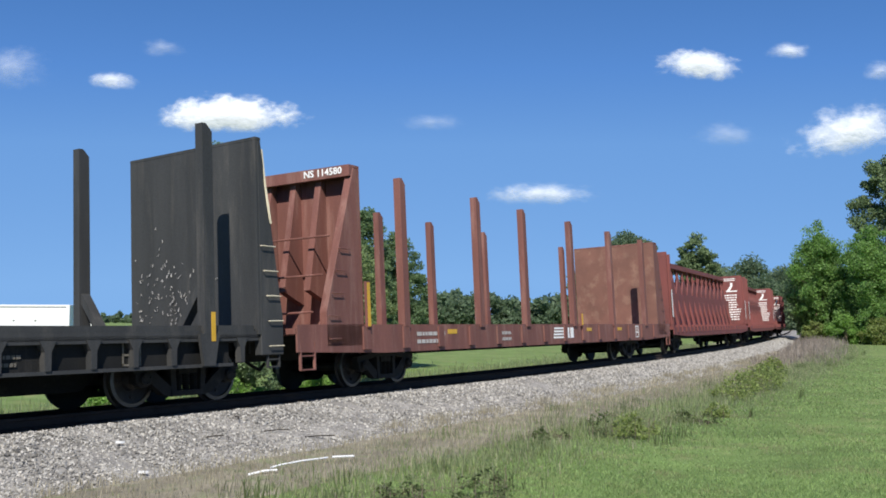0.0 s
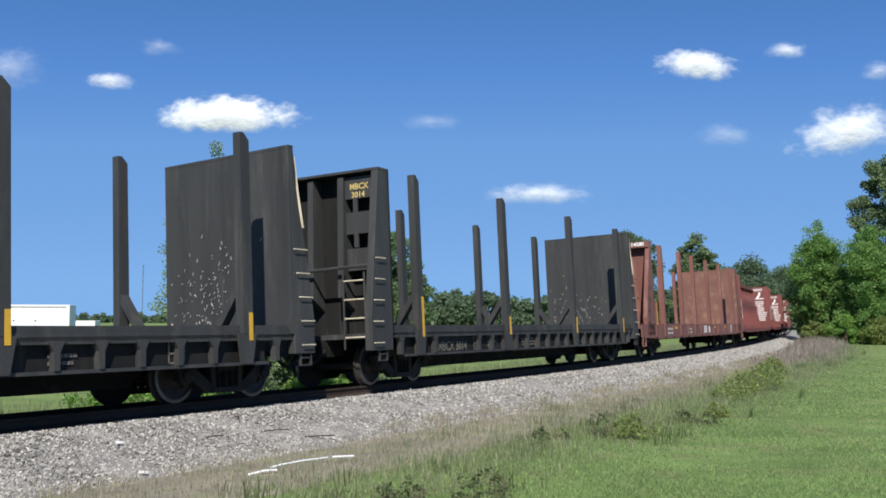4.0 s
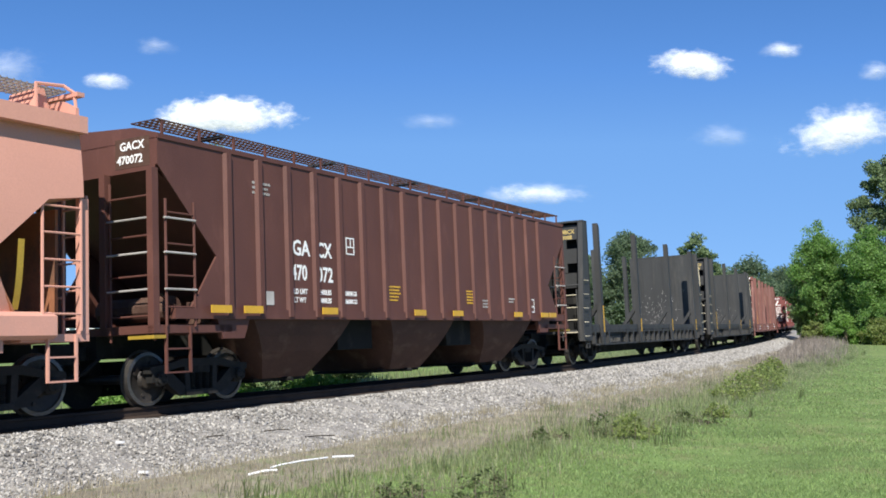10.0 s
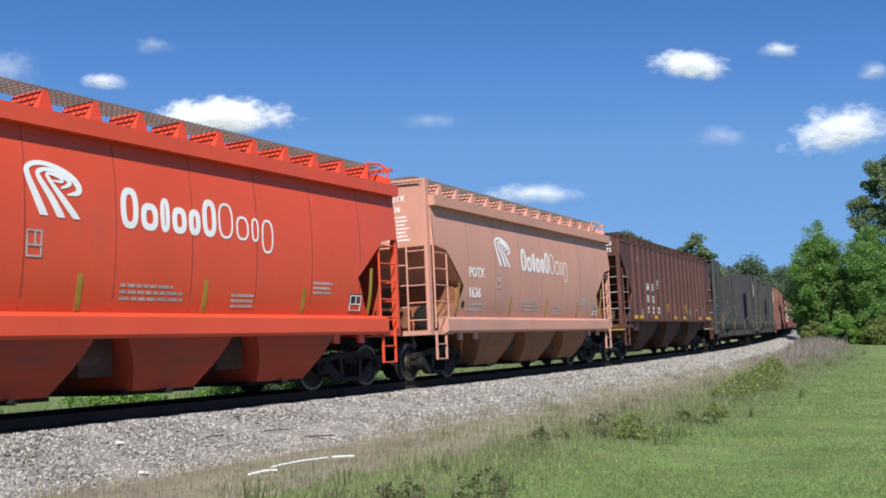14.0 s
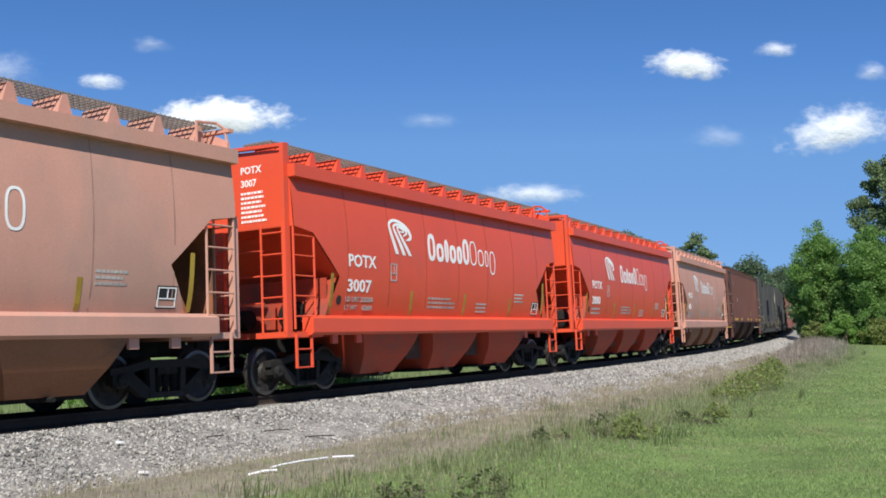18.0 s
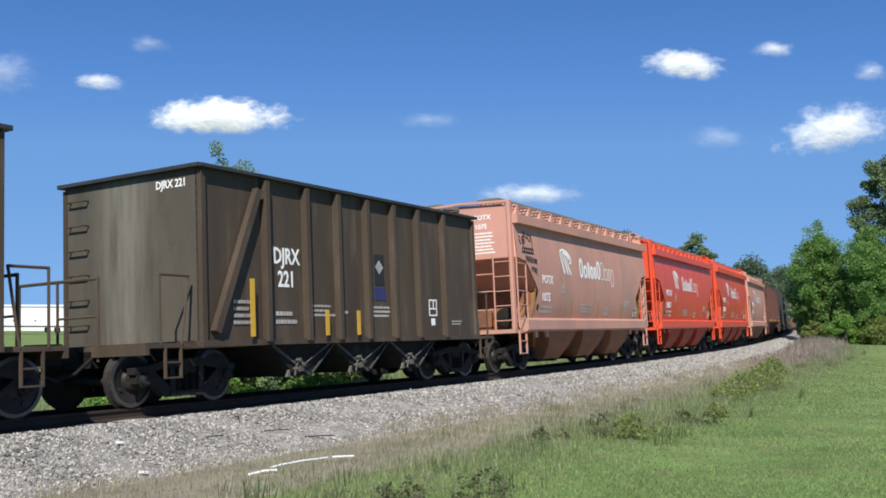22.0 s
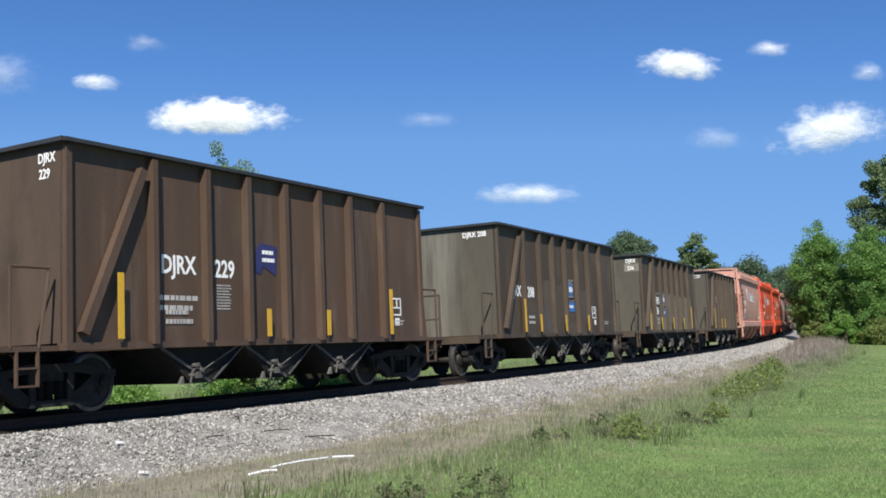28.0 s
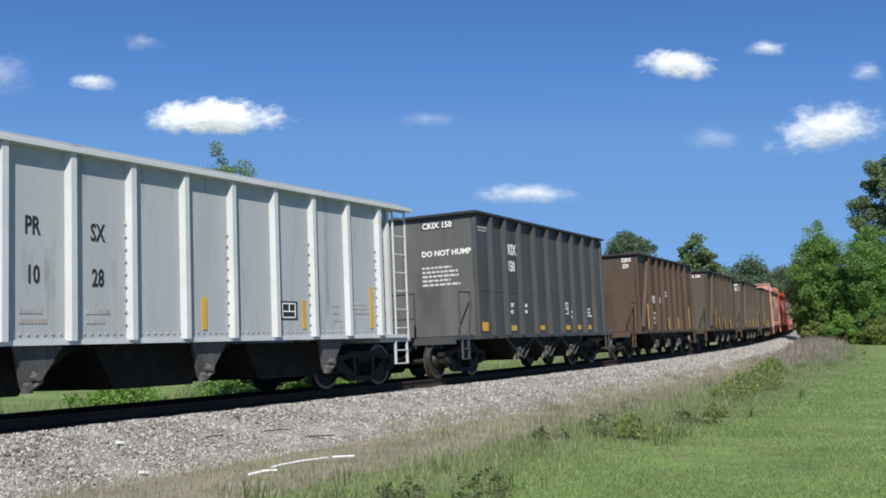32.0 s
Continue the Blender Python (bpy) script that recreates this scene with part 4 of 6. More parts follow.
        bm = bmesh.new()
        for zz in (1.62, 2.1, 2.55):
            rod(bm, [(x + d * .1, -.96, zz), (x + d * .1, .95, zz + .01)], .016)
        part("grab_iron", bm, me, car)
        bm = bmesh.new()
        for k in range(7):
            xx = x + d * (.03 + .055 * k)
            box(bm, xx - .01, xx + .01, 0, .65, 4.36, 4.39)
        for yy in (0, .3, .62):
            box(bm, min(x, x + d * .4), max(x, x + d * .4), yy, yy + .03, 4.3, 4.36)
        tagged(part("end_walkway", bm, M["grate"], car, "steel grating end step"), kind="stuff")
        ladder(car, x + d * 0.14, -1.46, 1.1, 3.0, 0.5, "y", 5, m, "end_ladder")
        ladder(car, x + d * 0.14, 1.0, 1.1, 4.3, 0.45, "y", 8, m, "end_ladder")
        bm = bmesh.new()
        box(bm, min(x - d * .9, x + d * 0.15), max(x - d * .9, x + d * .15), -1.5, 1.5, 1.0, 1.1)
        part("end_platform", bm, m, car)
        stirrup(car, x - d * 0.3, -1.52, m, 1.1, 0.46, 0.44)
        for far in (1.25, 2.05):
            part("jacking_pad", bx(x - d * far - .09, x - d * far + .09, -1.52, -1.46, .87, 1.028), me, car)
        bm = bmesh.new()
        rod(bm, [(x - .5, -1.25, 4.1), (x - .5, -1.25, 4.52), (x - .1, -1.3, 4.55), (x, -1.4, 4.45), (x, -1.46, 4.0)], 0.025)
        if d > 0:
            part("grab_iron", bm, m, car)
        else:
            bm.free()
        coupler(car, x + d * 0.1, d)
        if d > 0:
            # added plate: shuts the see-through front end with a dark tone
            part("cross_plate", bx(x - .24, x - .2, -1.3, 1.45, 1.1, 2.8), M["bay_" + main], car, "inner plate coloured dark for the shade inside")
        part("brake_tank", rod(bmesh.new(), [(x - d * .9, 0.3, 1.38), (x - d * .9, 1.0, 1.38)], .2, 12), M["grime"], car)
        for side in (-1, 1):
            part("gusset", prism(bmesh.new(), [(d * (Lt - .93), 1.3), (d * (Lt - .96), 1.3), (d * (Lt - 1.40), 2.12), (d * (Lt - 1.37), 2.12)], "y", min(side * 0.95, side * 1.5), max(side * 0.95, side * 1.5)), M["bay_" + main], car)
    part("center_sill", bx(-Lt - .1, Lt + .1, -.3, .3, .75, 1.1), M["grime"], car)
    # dark blocks added to stand for the shade between the bays
    for c in (-1.37, 1.37):
        part("cross_bearer", bx(c - .3, c + .3, -1.2, 1.2, .5, 1.04), M["gdark"], car)
    bays(car, [(-3.8, -1.66, -2.73), (-1.08, 1.08, 0), (1.66, 3.8, 2.73)], 0.62, 0.26, 1.04, 1.54, 1.12, M["bay_" + main])
    # the shipper's swirl and name, as plain shapes
    skin = lambda z: -float(np.interp(z, [q[1] for q in rows], [q[0] for q in rows])) - 0.002
    y = lambda z: skin(z) - 0.002
    tilt = lambda z: math.degrees(math.atan2(skin(z + .3) - skin(z), .3))
    bm = bmesh.new()
    for k, band in enumerate((((.28, .03, .15), (.15, .3, .125), (.03, .57, .1), (.07, .68, .085), (.25, .73, .075), (.49, .7, .08), (.7, .61, .1), (.83, .49, .12), (.83, .39, .1), (.65, .34, .02)), ((.55, .02, .15), (.4, .27, .12), (.2, .55, .085), (.24, .63, .07), (.4, .655, .065), (.59, .59, .075), (.7, .5, .08), (.55, .42, .03)), ((.8, .02, .14), (.59, .26, .11), (.34, .56, .06), (.4, .6, .05), (.55, .56, .055), (.57, .51, .05), (.42, .51, .02)))):
        # a smooth stripe through the guide points
        guide = [Vector(p) for p in (band[0], *band, band[-1])]
        fine_band = []
        for p, q, r, w in zip(guide, guide[1:], guide[2:], guide[3:]):
            for f in (0, .25, .5, .75):
                fine_band.append(.5 * (2 * q + (r - p) * f + (2 * p - 5 * q + 4 * r - w) * f * f + (3 * q - p - 3 * r + w) * f ** 3))
        fine_band.append(guide[-1])
        edge = []
        for i, c in enumerate(fine_band):
            p, q = fine_band[max(0, i - 1)], fine_band[min(len(fine_band) - 1, i + 1)]
            across = Vector((p.y - q.y, q.x - p.x)).normalized()
            if i < 4:
                across = (Vector((-1, 0)) * (4 - i) + across * i).normalized()
            edge.append([bm.verts.new((-2.8 + c.x + e * across.x * c.z * .42, -.0005 * k, 2.63 + c.y + e * across.y * c.z * .42)) for e in (-1, 1)])
        for p, q in zip(edge, edge[1:]):
            bm.faces.new((p[0], p[1], q[1], q[0]))
    part("painted_mark", cling(bm, lambda z: skin(z) - .006), M["white"], car, "white swirling stripes")
    bm = bmesh.new()
    x = -1.24
    for k, (w, low, tall, stroke) in enumerate(((.33, 0, .6, .1), (.33, 0, .41, .1), (.19, 0, .52, .085), (.3, 0, .41, .1), (.25, 0, .41, .1), (.31, 0, .6, .1), (.34, 0, .58, .04), (.3, 0, .4, .04), (.18, 0, .4, .04), (.3, -.18, .58, .04))):
        ring = []
        for a in np.linspace(0, math.tau, 25)[:-1]:
            c, d = math.cos(a), math.sin(a)
            u, v = math.copysign(abs(c) ** .75, c), math.copysign(abs(d) ** .75, d)
            ring.append([bm.verts.new((x + w / 2 + u * (w / 2 - e), 0, 2.6 + low + tall / 2 + v * (tall / 2 - e))) for e in (0, stroke)])
        for p, q in zip(ring, ring[1:] + ring[:1]):
            bm.faces.new((p[0], q[0], q[1], p[1]))
        x += w + (0.045 if k < 6 else .07)
    tagged(part("painted_name", cling(bm, lambda z: skin(z) - .006), M["white"], car, "white painted company name"), kind="stuff")
    lettering("POTX", 0.33, (-4.3, y(2.33) - .004, 2.33), M["white"], car, tilt=-tilt(2.33), wide=1.1 if main == "red" else .94)
    lettering(number, 0.33, (-4.32, y(1.85) - .004, 1.85), M["white"], car, tilt=-tilt(1.85), wide=1.25 if main == "red" else 1.0)
    for x in (-4.3, -2.81, -1.32, .17, 1.66, 3.14, 4.63):
        bm = bmesh.new()
        for z in np.linspace(1.42, 3.62, 12):
            if xb(z) > abs(x) + .05:
                box(bm, x - .011, x + .011, -.002, 0, z, z + .2)
        part("weld_seam", cling(bm, skin), M["seam_" + main], car)
    if number == "3007":
        lettering("LD LMT 220200", .13, (-4.35, y(1.66) - .006, 1.66), M["dim"], car, tilt=-tilt(1.66), wide=1.1)
        lettering("LT WT    65800", .13, (-4.35, y(1.5) - .006, 1.5), M["dim"], car, tilt=-tilt(1.5), wide=1.1)
    else:
        bars((-4.3, skin, 1.5), 1.1, 0.26, 2, M["dim"], car, seed=3)
    bm = bmesh.new()
    prism(bm, [(-4.55 + .08 * math.cos(a), 1.68 + .09 * math.sin(a)) for a in np.linspace(0, math.tau, 13)[:-1]], "y", -.004, 0)
    part("painted_disc", cling(bm, skin), M["ink"], car)
    bm = bmesh.new()
    frame_box(bm, -2.78, -.004, 2.1, .24, .36, .025)
    part("stencil_box", cling(bm, skin), M["dim"], car)
    bars((-1.2, skin, 1.55), 1.3, 0.28, 3, M["dim"], car, seed=4)
    bars((1.1, skin, 1.48), 0.6, 0.26, 3, M["dim"], car, seed=5)
    bars((3.2, skin, 1.75), 0.6, 0.26, 3, M["dim"], car, seed=6)
    for x, h in ((-4.85, .75), (-1.95, .5), (0.45, .5), (2.9, .45), (4.95, .9)):
        bm = bmesh.new()
        for k in range(5):
            box(bm, x, x + .09, -.004, 0, 1.42 + k * h / 5, 1.42 + (k + 1) * h / 5)
        part("reflector", cling(bm, skin), M["faded_yellow"], car, "faded yellow reflective strip")
    bm = bmesh.new()
    box(bm, 4.33, 4.73, -.003, 0, 1.46, 1.80)
    part("stencil_plate", cling(bm, skin), M["ink"], car)
    bm = bmesh.new()
    frame_box(bm, 4.35, -.004, 1.48, 0.36, 0.3, .02)
    part("stencil_box", cling(bm, skin), M["white"], car)
    lettering("POTX", 0.18, (-Lt - .008, -.42, 4.0), M["white"], car, end=True)
    lettering(number, 0.18, (-Lt - .008, -.42, 3.76), M["white"], car, end=True)
    bars((-Lt - .008, -.42, 3.08), 0.6, 0.6, 7, M["white"], car, end=True, seed=9)
    if graffiti:
        bm = bmesh.new()
        ox, oz = -5.62, 3.2

        def stroke(pts, r=.02):
            for (ax, az), (cx, cz) in zip(pts, pts[1:]):
                beam(bm, (ox + ax * .82, 0, oz + az * .82), (ox + cx * .82, 0, oz + cz * .82), r * 1.4, 0.006, up=(0, 1, 0))

        def loop(cx, cz, r, a0=0.0, a1=6.6):
            return [(cx + r * math.cos(a), cz + r * math.sin(a)) for a in np.linspace(a0, a1, 11)]
        stroke([(.18, .05), (.12, .3), (.2, .42), (.34, .42), (.3, .56), (.42, .55), (.42, .4), (.6, .36), (.6, .5), (.92, .46), (.95, .2), (.88, .0)])
        stroke([(.66, .4), (.66, .3), (.82, .28), (.84, .42)])
        stroke(loop(.22, .28, .11))
        stroke(loop(.22, .28, .03))
        for k in range(5):
            stroke(loop(.14 + .19 * k, -.04, .085), .022)
        for u, v in ((-.12, .4), (-.16, .28), (-.1, .17)):
            stroke([(u, v), (u + .13, v - .06 + .04 * (v < .2))])
        stroke([(.0, -.1), (1.0, -.12)], .018)
        part("graffiti", cling(bm, lambda z: skin(z) - .008), M["ink"], car, "black marker drawing of a locomotive")
        for word, gx, gz, turn in (("FREEDOM", -5.42, 2.9, -4), ("PYRE", -5.06, 2.63, -6)):
            w = lettering(word, .18, (gx, y(gz) - .012, gz), M["ink"], car, "graffiti", tilt=-tilt(gz))
            w.matrix_basis = Matrix.Translation((gx, y(gz) - .014, gz)) @ pose(0, 0, 0, 90 - tilt(gz)) @ pose(0, 0, 0, 0, 0, turn)
    return car


def ribbed_hopper(s0):
    car = car_root("covered_hopper_car", "dull oxide-red covered hopper with ribbed sides and roof walkway", s0, 6.35, "cars of the train")
    m = M["gacx"]
    L, fore, half, z0, top = 7.75, 8.05, 1.55, 1.45, 4.03
    for side in (-1, 1):
        bm = bmesh.new()
        prism(bm, [(-L + .65, z0), (fore - .65, z0), (fore - 1.25, 2.3), (fore, 3.62), (fore, top), (-L, top), (-L, 3.62), (-L + 1.25, 2.3)], "y", side * half - .02, side * half + .02)
        part("side_sheet", bm, m, car)
        part("side_sill", bx(-L + .3, fore - .3, side * half - .05, side * half + .05, z0 - .14, z0 + .02), m, car)
    for side in (-1, 1):
        for x in np.linspace(-6.22, 6.22, 17):
            bm = bmesh.new()
            y = side * (half + .02)
            prism(bm, [(x - .1, y), (x - .055, y + side * .055), (x + .055, y + side * .055), (x + .1, y)], "z", z0 - .1, top - .03)
            part("side_rib", bm, m, car)
    bm = bmesh.new()
    prism(bm, [(-half - .04, top - .02), (-half - .04, top + .06), (-1.1, top + .2), (0, top + .28), (1.1, top + .2), (half + .04, top + .06), (half + .04, top - .02)], "x", -L, fore)
    part("roof", bm, m, car)
    for d in (-1, 1):
        bm = bmesh.new()
        slope_end(bm, -L if d < 0 else fore, d, 3.55, top, half - .02, 3.2, 1.3)
        part("end_sheet", bm, m, car, "end sheet and sloping hopper sheet")
    for d in (-1, 1):
        x = -L if d < 0 else fore
        bm = bmesh.new()
        for zz in (1.75, 2.3, 2.82):
            rod(bm, [(x + d * .06, -half + .1, zz), (x + d * .06, -.5, zz)], .016)
            rod(bm, [(x - d * .1, -half - .05, zz), (x - d * .75, -half - .05, zz)], .016)
        part("grab_iron", bm, M["dim"], car, "bare steel grab irons")
        part("step_plate", bx(min(x - .12, x + .12), max(x - .12, x + .12), -half - .03, -half + .5, 1.02, 1.07), M["faded_yellow"], car, "worn yellow step edge")
        for y in (-half + .05, -.5, .5, half - .05):
            part("end_post", bx(min(x - .1, x + .02), max(x - .1, x + .02), y - .06, y + .06, 1.1, 3.56), m, car)
        part("end_platform", bx(min(x - d * 1.6, x + d * .1), max(x - d * 1.6, x + d * .1), -half, half, 1.1, 1.22), m, car)
        ladder(car, x - d * .75, -half - .02, 1.2, 3.1, d * .6, "x", 4, m)
        ladder(car, x + d * .03, -half + .05, 1.0, 3.4, .9, "y", 4, m, "end_ladder")
        stirrup(car, x - d * .4, -half, m, 1.2, .5, .5)
        if d > 0:
            # plate added to darken the opening below the front slope
            part("cross_plate", bx(x - .3, x - .26, -.6, half, 1.22, 3.5), M["gdark"], car, "inner plate coloured dark for the shade inside")
        coupler(car, x + d * .05, d)
        part("brake_tank", rod(bmesh.new(), [(x - d * .75, -1.0, 1.5), (x - d * .75, .3, 1.5)], .2, 12), M["gdark"], car)
        bm = bmesh.new()
        box(bm, min(x - d * 1.1, x - d * 1.3), max(x - d * 1.1, x - d * 1.3), -1.35, -1.05, 1.25, 1.6)
        rod(bm, [(x - d * .5, -1.3, 1.35), (x - d * 1.7, -1.3, 1.4)], .025)
        rod(bm, [(x - d * .4, -1.2, 1.7), (x - d * 1.2, -1.1, 1.3)], .02)
        part("brake_rigging", bm, M["gdark"], car, "rusty brake valve and pipes")
        part("bolster_gusset", prism(bmesh.new(), [(x - d * 1.9, 1.0), (x - d * 1.4, 1.0), (x - d * 1.2, 1.45), (x - d * 2.1, 1.45)], "y", -half - .0, -half + .1), m, car)
    for side in (-1, 1):
        bm = bmesh.new()
        for k in range(5):
            y = side * (0.94 + .135 * k)
            box(bm, -L + .1, fore - .1, y - .006, y + .006, top + .29, top + .315)
        for k in range(150):
            x = -L + .11 + k * (L + fore - .22) / 149
            box(bm, x - .012, x + .012, min(side * .93, side * 1.49), max(side * .93, side * 1.49), top + .3, top + .312)
        part("running_board", bm, M["gdark"], car, "rusty steel grating roof walkway")
        for x in (-6.2, -3.1, 0, 3.1, 6.2):
            part("board_splice", bx(x - .06, x + .06, min(side * .92, side * 1.5), max(side * .92, side * 1.5), top + .25, top + .289), M["flange"], car, "dark splice plate")
        for i in range(20):
            x = -L + .2 + i * (L + fore - .4) / 19
            part("board_bracket", prism(bmesh.new(), [(x - .02, top + .04), (x + .02, top + .04), (x + .02, top + .29), (x - .02, top + .29)], "y", side * 1.46, side * 1.49), m, car)
    part("center_sill", bx(-L - .05, L + .05, -.3, .3, .75, 1.1), M["grime"], car)
    # near-black blocks added where the gaps between bays lie in shade
    for c in (-2.15, 2.15):
        part("cross_bearer", bx(c - .6, c + .6, -1.2, 1.2, .75, z0 - .12), M["grime"], car)
    bays(car, [(-5.6, -2.75, -4.15), (-1.35, 1.35, 0), (2.75, 5.6, 4.15)], .62, .3, z0 - .12, 1.53, 1.0, M["gdark"])
    y = -half - .024
    for word, x, z, size, wide in (("GA", -4.56, 2.45, .38, .95), ("CX", -3.84, 2.45, .38, .85), ("470", -4.6, 2.01, .38, .8), ("072", -3.84, 2.0, .38, .85), ("LD LMT", -4.55, 1.76, .13, .9), ("LT WT", -4.55, 1.61, .13, .9), ("22400LBS", -3.84, 1.76, .13, .8), ("63800LBS", -3.84, 1.61, .13, .8), ("00800KGS", -3.03, 1.76, .12, .85), ("28600KGS", -3.03, 1.61, .12, .85)):
        lettering(word, size, (x, y, z), M["white"], car, wide=wide)
    bm = bmesh.new()
    frame_box(bm, -2.91, y, 2.55, .28, .33, .025)
    part("stencil_box", bm, M["white"], car)
    bars((-1.44, y, 1.68), .46, .34, 5, M["yellow"], car, seed=2)
    bars((1.94, y, 1.68), .46, .34, 5, M["yellow"], car, seed=3)
    bars((2.75, y, 1.6), .4, .22, 3, M["dim"], car, seed=4)
    bars((4.2, y, 1.75), .4, .14, 2, M["dim"], car, seed=5)
    part("notice_plate", bx(-5.3, -5.1, y - .004, y, 1.55, 1.78), M["dim"], car, "small pale notice plate")
    bm = bmesh.new()
    frame_box(bm, 5.35, y, 1.52, .42, .36)
    part("stencil_box", bm, M["white"], car)
    bars((-5.6, y, 3.4), .5, .25, 3, M["dim"], car, seed=6)
    for x in (-6.77, -6.0, -3.87, -.63, 1.05, 4.27, 5.95, 6.5):
        part("reflector", bx(x, x + .47, y - .12, y - .105, z0 - .05, z0 + .07), M["yellow"], car, "yellow reflective strip")
    part("number_panel", bx(-L - .003, -L + .01, -1.42, -.7, 3.62, 4.08), M["gdark"], car)
    lettering("GACX", .18, (-L - .007, -.8, 3.9), M["white"], car, end=True)
    lettering("470072", .18, (-L - .007, -.74, 3.69), M["white"], car, end=True)
    return car


def stone_hopper(s0, kind, number, seed=1):
    """An open hopper car for stone: ribbed sides, flat ends with railed platforms."""
    side_mat = {"brown": M["djrx"], "rust": M["rust"], "grey": M["ckix"], "band": M["djrx"]}[kind]
    label = {"brown": "weathered brown-grey open hopper car for stone", "rust": "rust-brown open hopper car for stone", "grey": "charcoal-grey open hopper car with yellow reflectors", "band": "two-toned brown and pale grey open hopper car"}[kind]
    car = car_root("open_hopper_car", label, s0, 4.4, "cars of the train")
    L, half, z0, top = 4.58, 1.5, .98, 3.68 if kind != "grey" else 3.85
    grey = kind == "grey"
    ribs = (-4.53, -3.78, -2.97, -2.05, -1.07, -.13, .85, 1.8, 2.7, 3.62, 4.53) if grey else (-4.53, -3.04, -1.93, -.97, 0, .97, 1.93, 3.04, 4.53)
    for side in (-1, 1):
        bm = bmesh.new()
        box(bm, -L, L, side * half - .03, side * half + .03, z0, top + .02)
        part("side_sheet", bm, side_mat, car)
        if kind == "band":
            for i, h in enumerate((.64, 1.44, 1.45, 1.43, 1.4, 1.37, 1.35, .0)):
                if h:
                    part("side_band", bx(ribs[i] + .06, ribs[i + 1] - .06, side * half + (-.036 if side < 0 else .03), side * half + (-.03 if side < 0 else .036), z0, z0 + h), M["sage"], car, "grey-green patch of newer paint")
        if number == "208":
            for i, h in enumerate((.0, .85, 1.45, 1.36, .3, 1.25, .0, .0)):
                if h:
                    part("side_band", bx(ribs[i] + .06, ribs[i + 1] - .06, side * half + (-.036 if side < 0 else .03), side * half + (-.03 if side < 0 else .036), z0, z0 + h), M["tan"], car, "paler brown weathered lower sheet")
        for x in ribs:
            bm = bmesh.new()
            y = side * (half + .03)
            d = .13 if abs(x) < 4.4 else .06
            prism(bm, [(x - .06, y), (x - .05, y + side * d), (x + .05, y + side * d), (x + .06, y)], "z", z0 - .04, top - .02)
            part("side_rib", bm, side_mat, car)
            if kind == "band" and abs(x) < 3.5:
                yy = y + side * (d + .003)
                part("rib_band", bx(x - .048, x + .048, min(yy, yy - side * .006), max(yy, yy - side * .006), z0, z0 + 1.36), M["sage"], car)
        part("top_flange", bx(-L - .06, L + .06, side * half - .16, side * half + .16, top + .02, top + .075), M["flange"], car)
        part("side_sill", bx(-L, L, side * half - .1, side * half + .1, z0 - .1, z0), side_mat, car)
        if not grey:
            bm = bmesh.new()
            beam(bm, (-L + .25, side * (half + .11), z0 + .12), (-3.25, side * (half + .11), top - .2), .13, .12, up=(0, 1, 0))
            part("diagonal_brace", bm, side_mat, car)
    for d in (-1, 1):
        x = d * L
        bm = bmesh.new()
        prism(bm, [(x, z0), (x + d * .0, top + .02), (x - d * .06, top + .02), (x - d * .06, z0)], "y", -half, half)
        part("end_sheet", bm, M["cend"] if grey else M["rend"] if kind == "rust" else M["dend"], car)
        part("end_flange", bx(min(x - d * .06, x + d * .1), max(x - d * .06, x + d * .1), -half - .12, half + .12, top + .021, top + .08), M["flange"], car)
        part("end_platform", bx(min(x, x + d * 1.05), max(x, x + d * 1.05), -half + .05, half - .05, z0 - .1, z0 - .03), side_mat, car)
        part("end_skirt", bx(min(x + d * .98, x + d * 1.05), max(x + d * .98, x + d * 1.05), -half + .05, half - .05, z0 - .2, z0 - .1), side_mat, car)
        bm = bmesh.new()
        a, b = -.4, half - .08
        rod(bm, [(x + d * 1.0, a, z0 - .25), (x + d * 1.0, a, z0 + 1.0), (x + d * 1.0, b, z0 + 1.0), (x + d * 1.0, b, z0 - .05)], .027)
        rod(bm, [(x + d * 1.0, (a + b) / 2, z0 - .05), (x + d * 1.0, (a + b) / 2, z0 + 1.0)], .025)
        rod(bm, [(x + d * 1.0, a, z0 + .42), (x + d * 1.0, (a + b) / 2, z0 + .42)], .02)
        part("railing", bm, side_mat, car)
        bm = bmesh.new()
        rod(bm, [(x + d * .75, -half + .06, z0 - .05), (x + d * .75, -half + .06, z0 + 1.0), (x + d * .15, -half + .06, z0 + 1.0), (x + d * .32, -half + .06, z0 - .05)], .022)
        part("railing", bm, side_mat, car)
        bm = bmesh.new()
        for i in range(6):
            z = z0 + .35 + i * .42
            rod(bm, [(x + d * .01, half - .12, z), (x + d * .09, half - .12, z), (x + d * .09, half - .55, z), (x + d * .01, half - .55, z)], .016)
        part("grab_iron", bm, side_mat, car)
        stirrup(car, x + d * .5, -half + .06, side_mat, z0 - .1, .42, .32)
        coupler(car, x + d * 1.1, d)
    part("center_sill", bx(-L - 1.05, L + 1.05, -.3, .3, .62, z0 - .11), M["grime"], car)
    for c in (-1.87, 0, 1.87):
        bm = bmesh.new()
        prism(bm, [(c - .93, z0 - .1), (c + .93, z0 - .1), (c + .2, .32), (c - .25, .32)], "y", -half + .08, half - .08)
        bay = part("hopper_bay", bm, M["grime"], car)
        bm = bmesh.new()
        beam(bm, (c - .9, -half + .06, z0 - .1), (c + .12, -half + .06, .33), .04, .03, up=(0, 1, 0))
        beam(bm, (c + .9, -half + .06, z0 - .1), (c + .2, -half + .06, .36), .025, .03, up=(0, 1, 0))
        part("bay_flange", bm, M["bay_grey"], bay, "dusty worn bay edge")
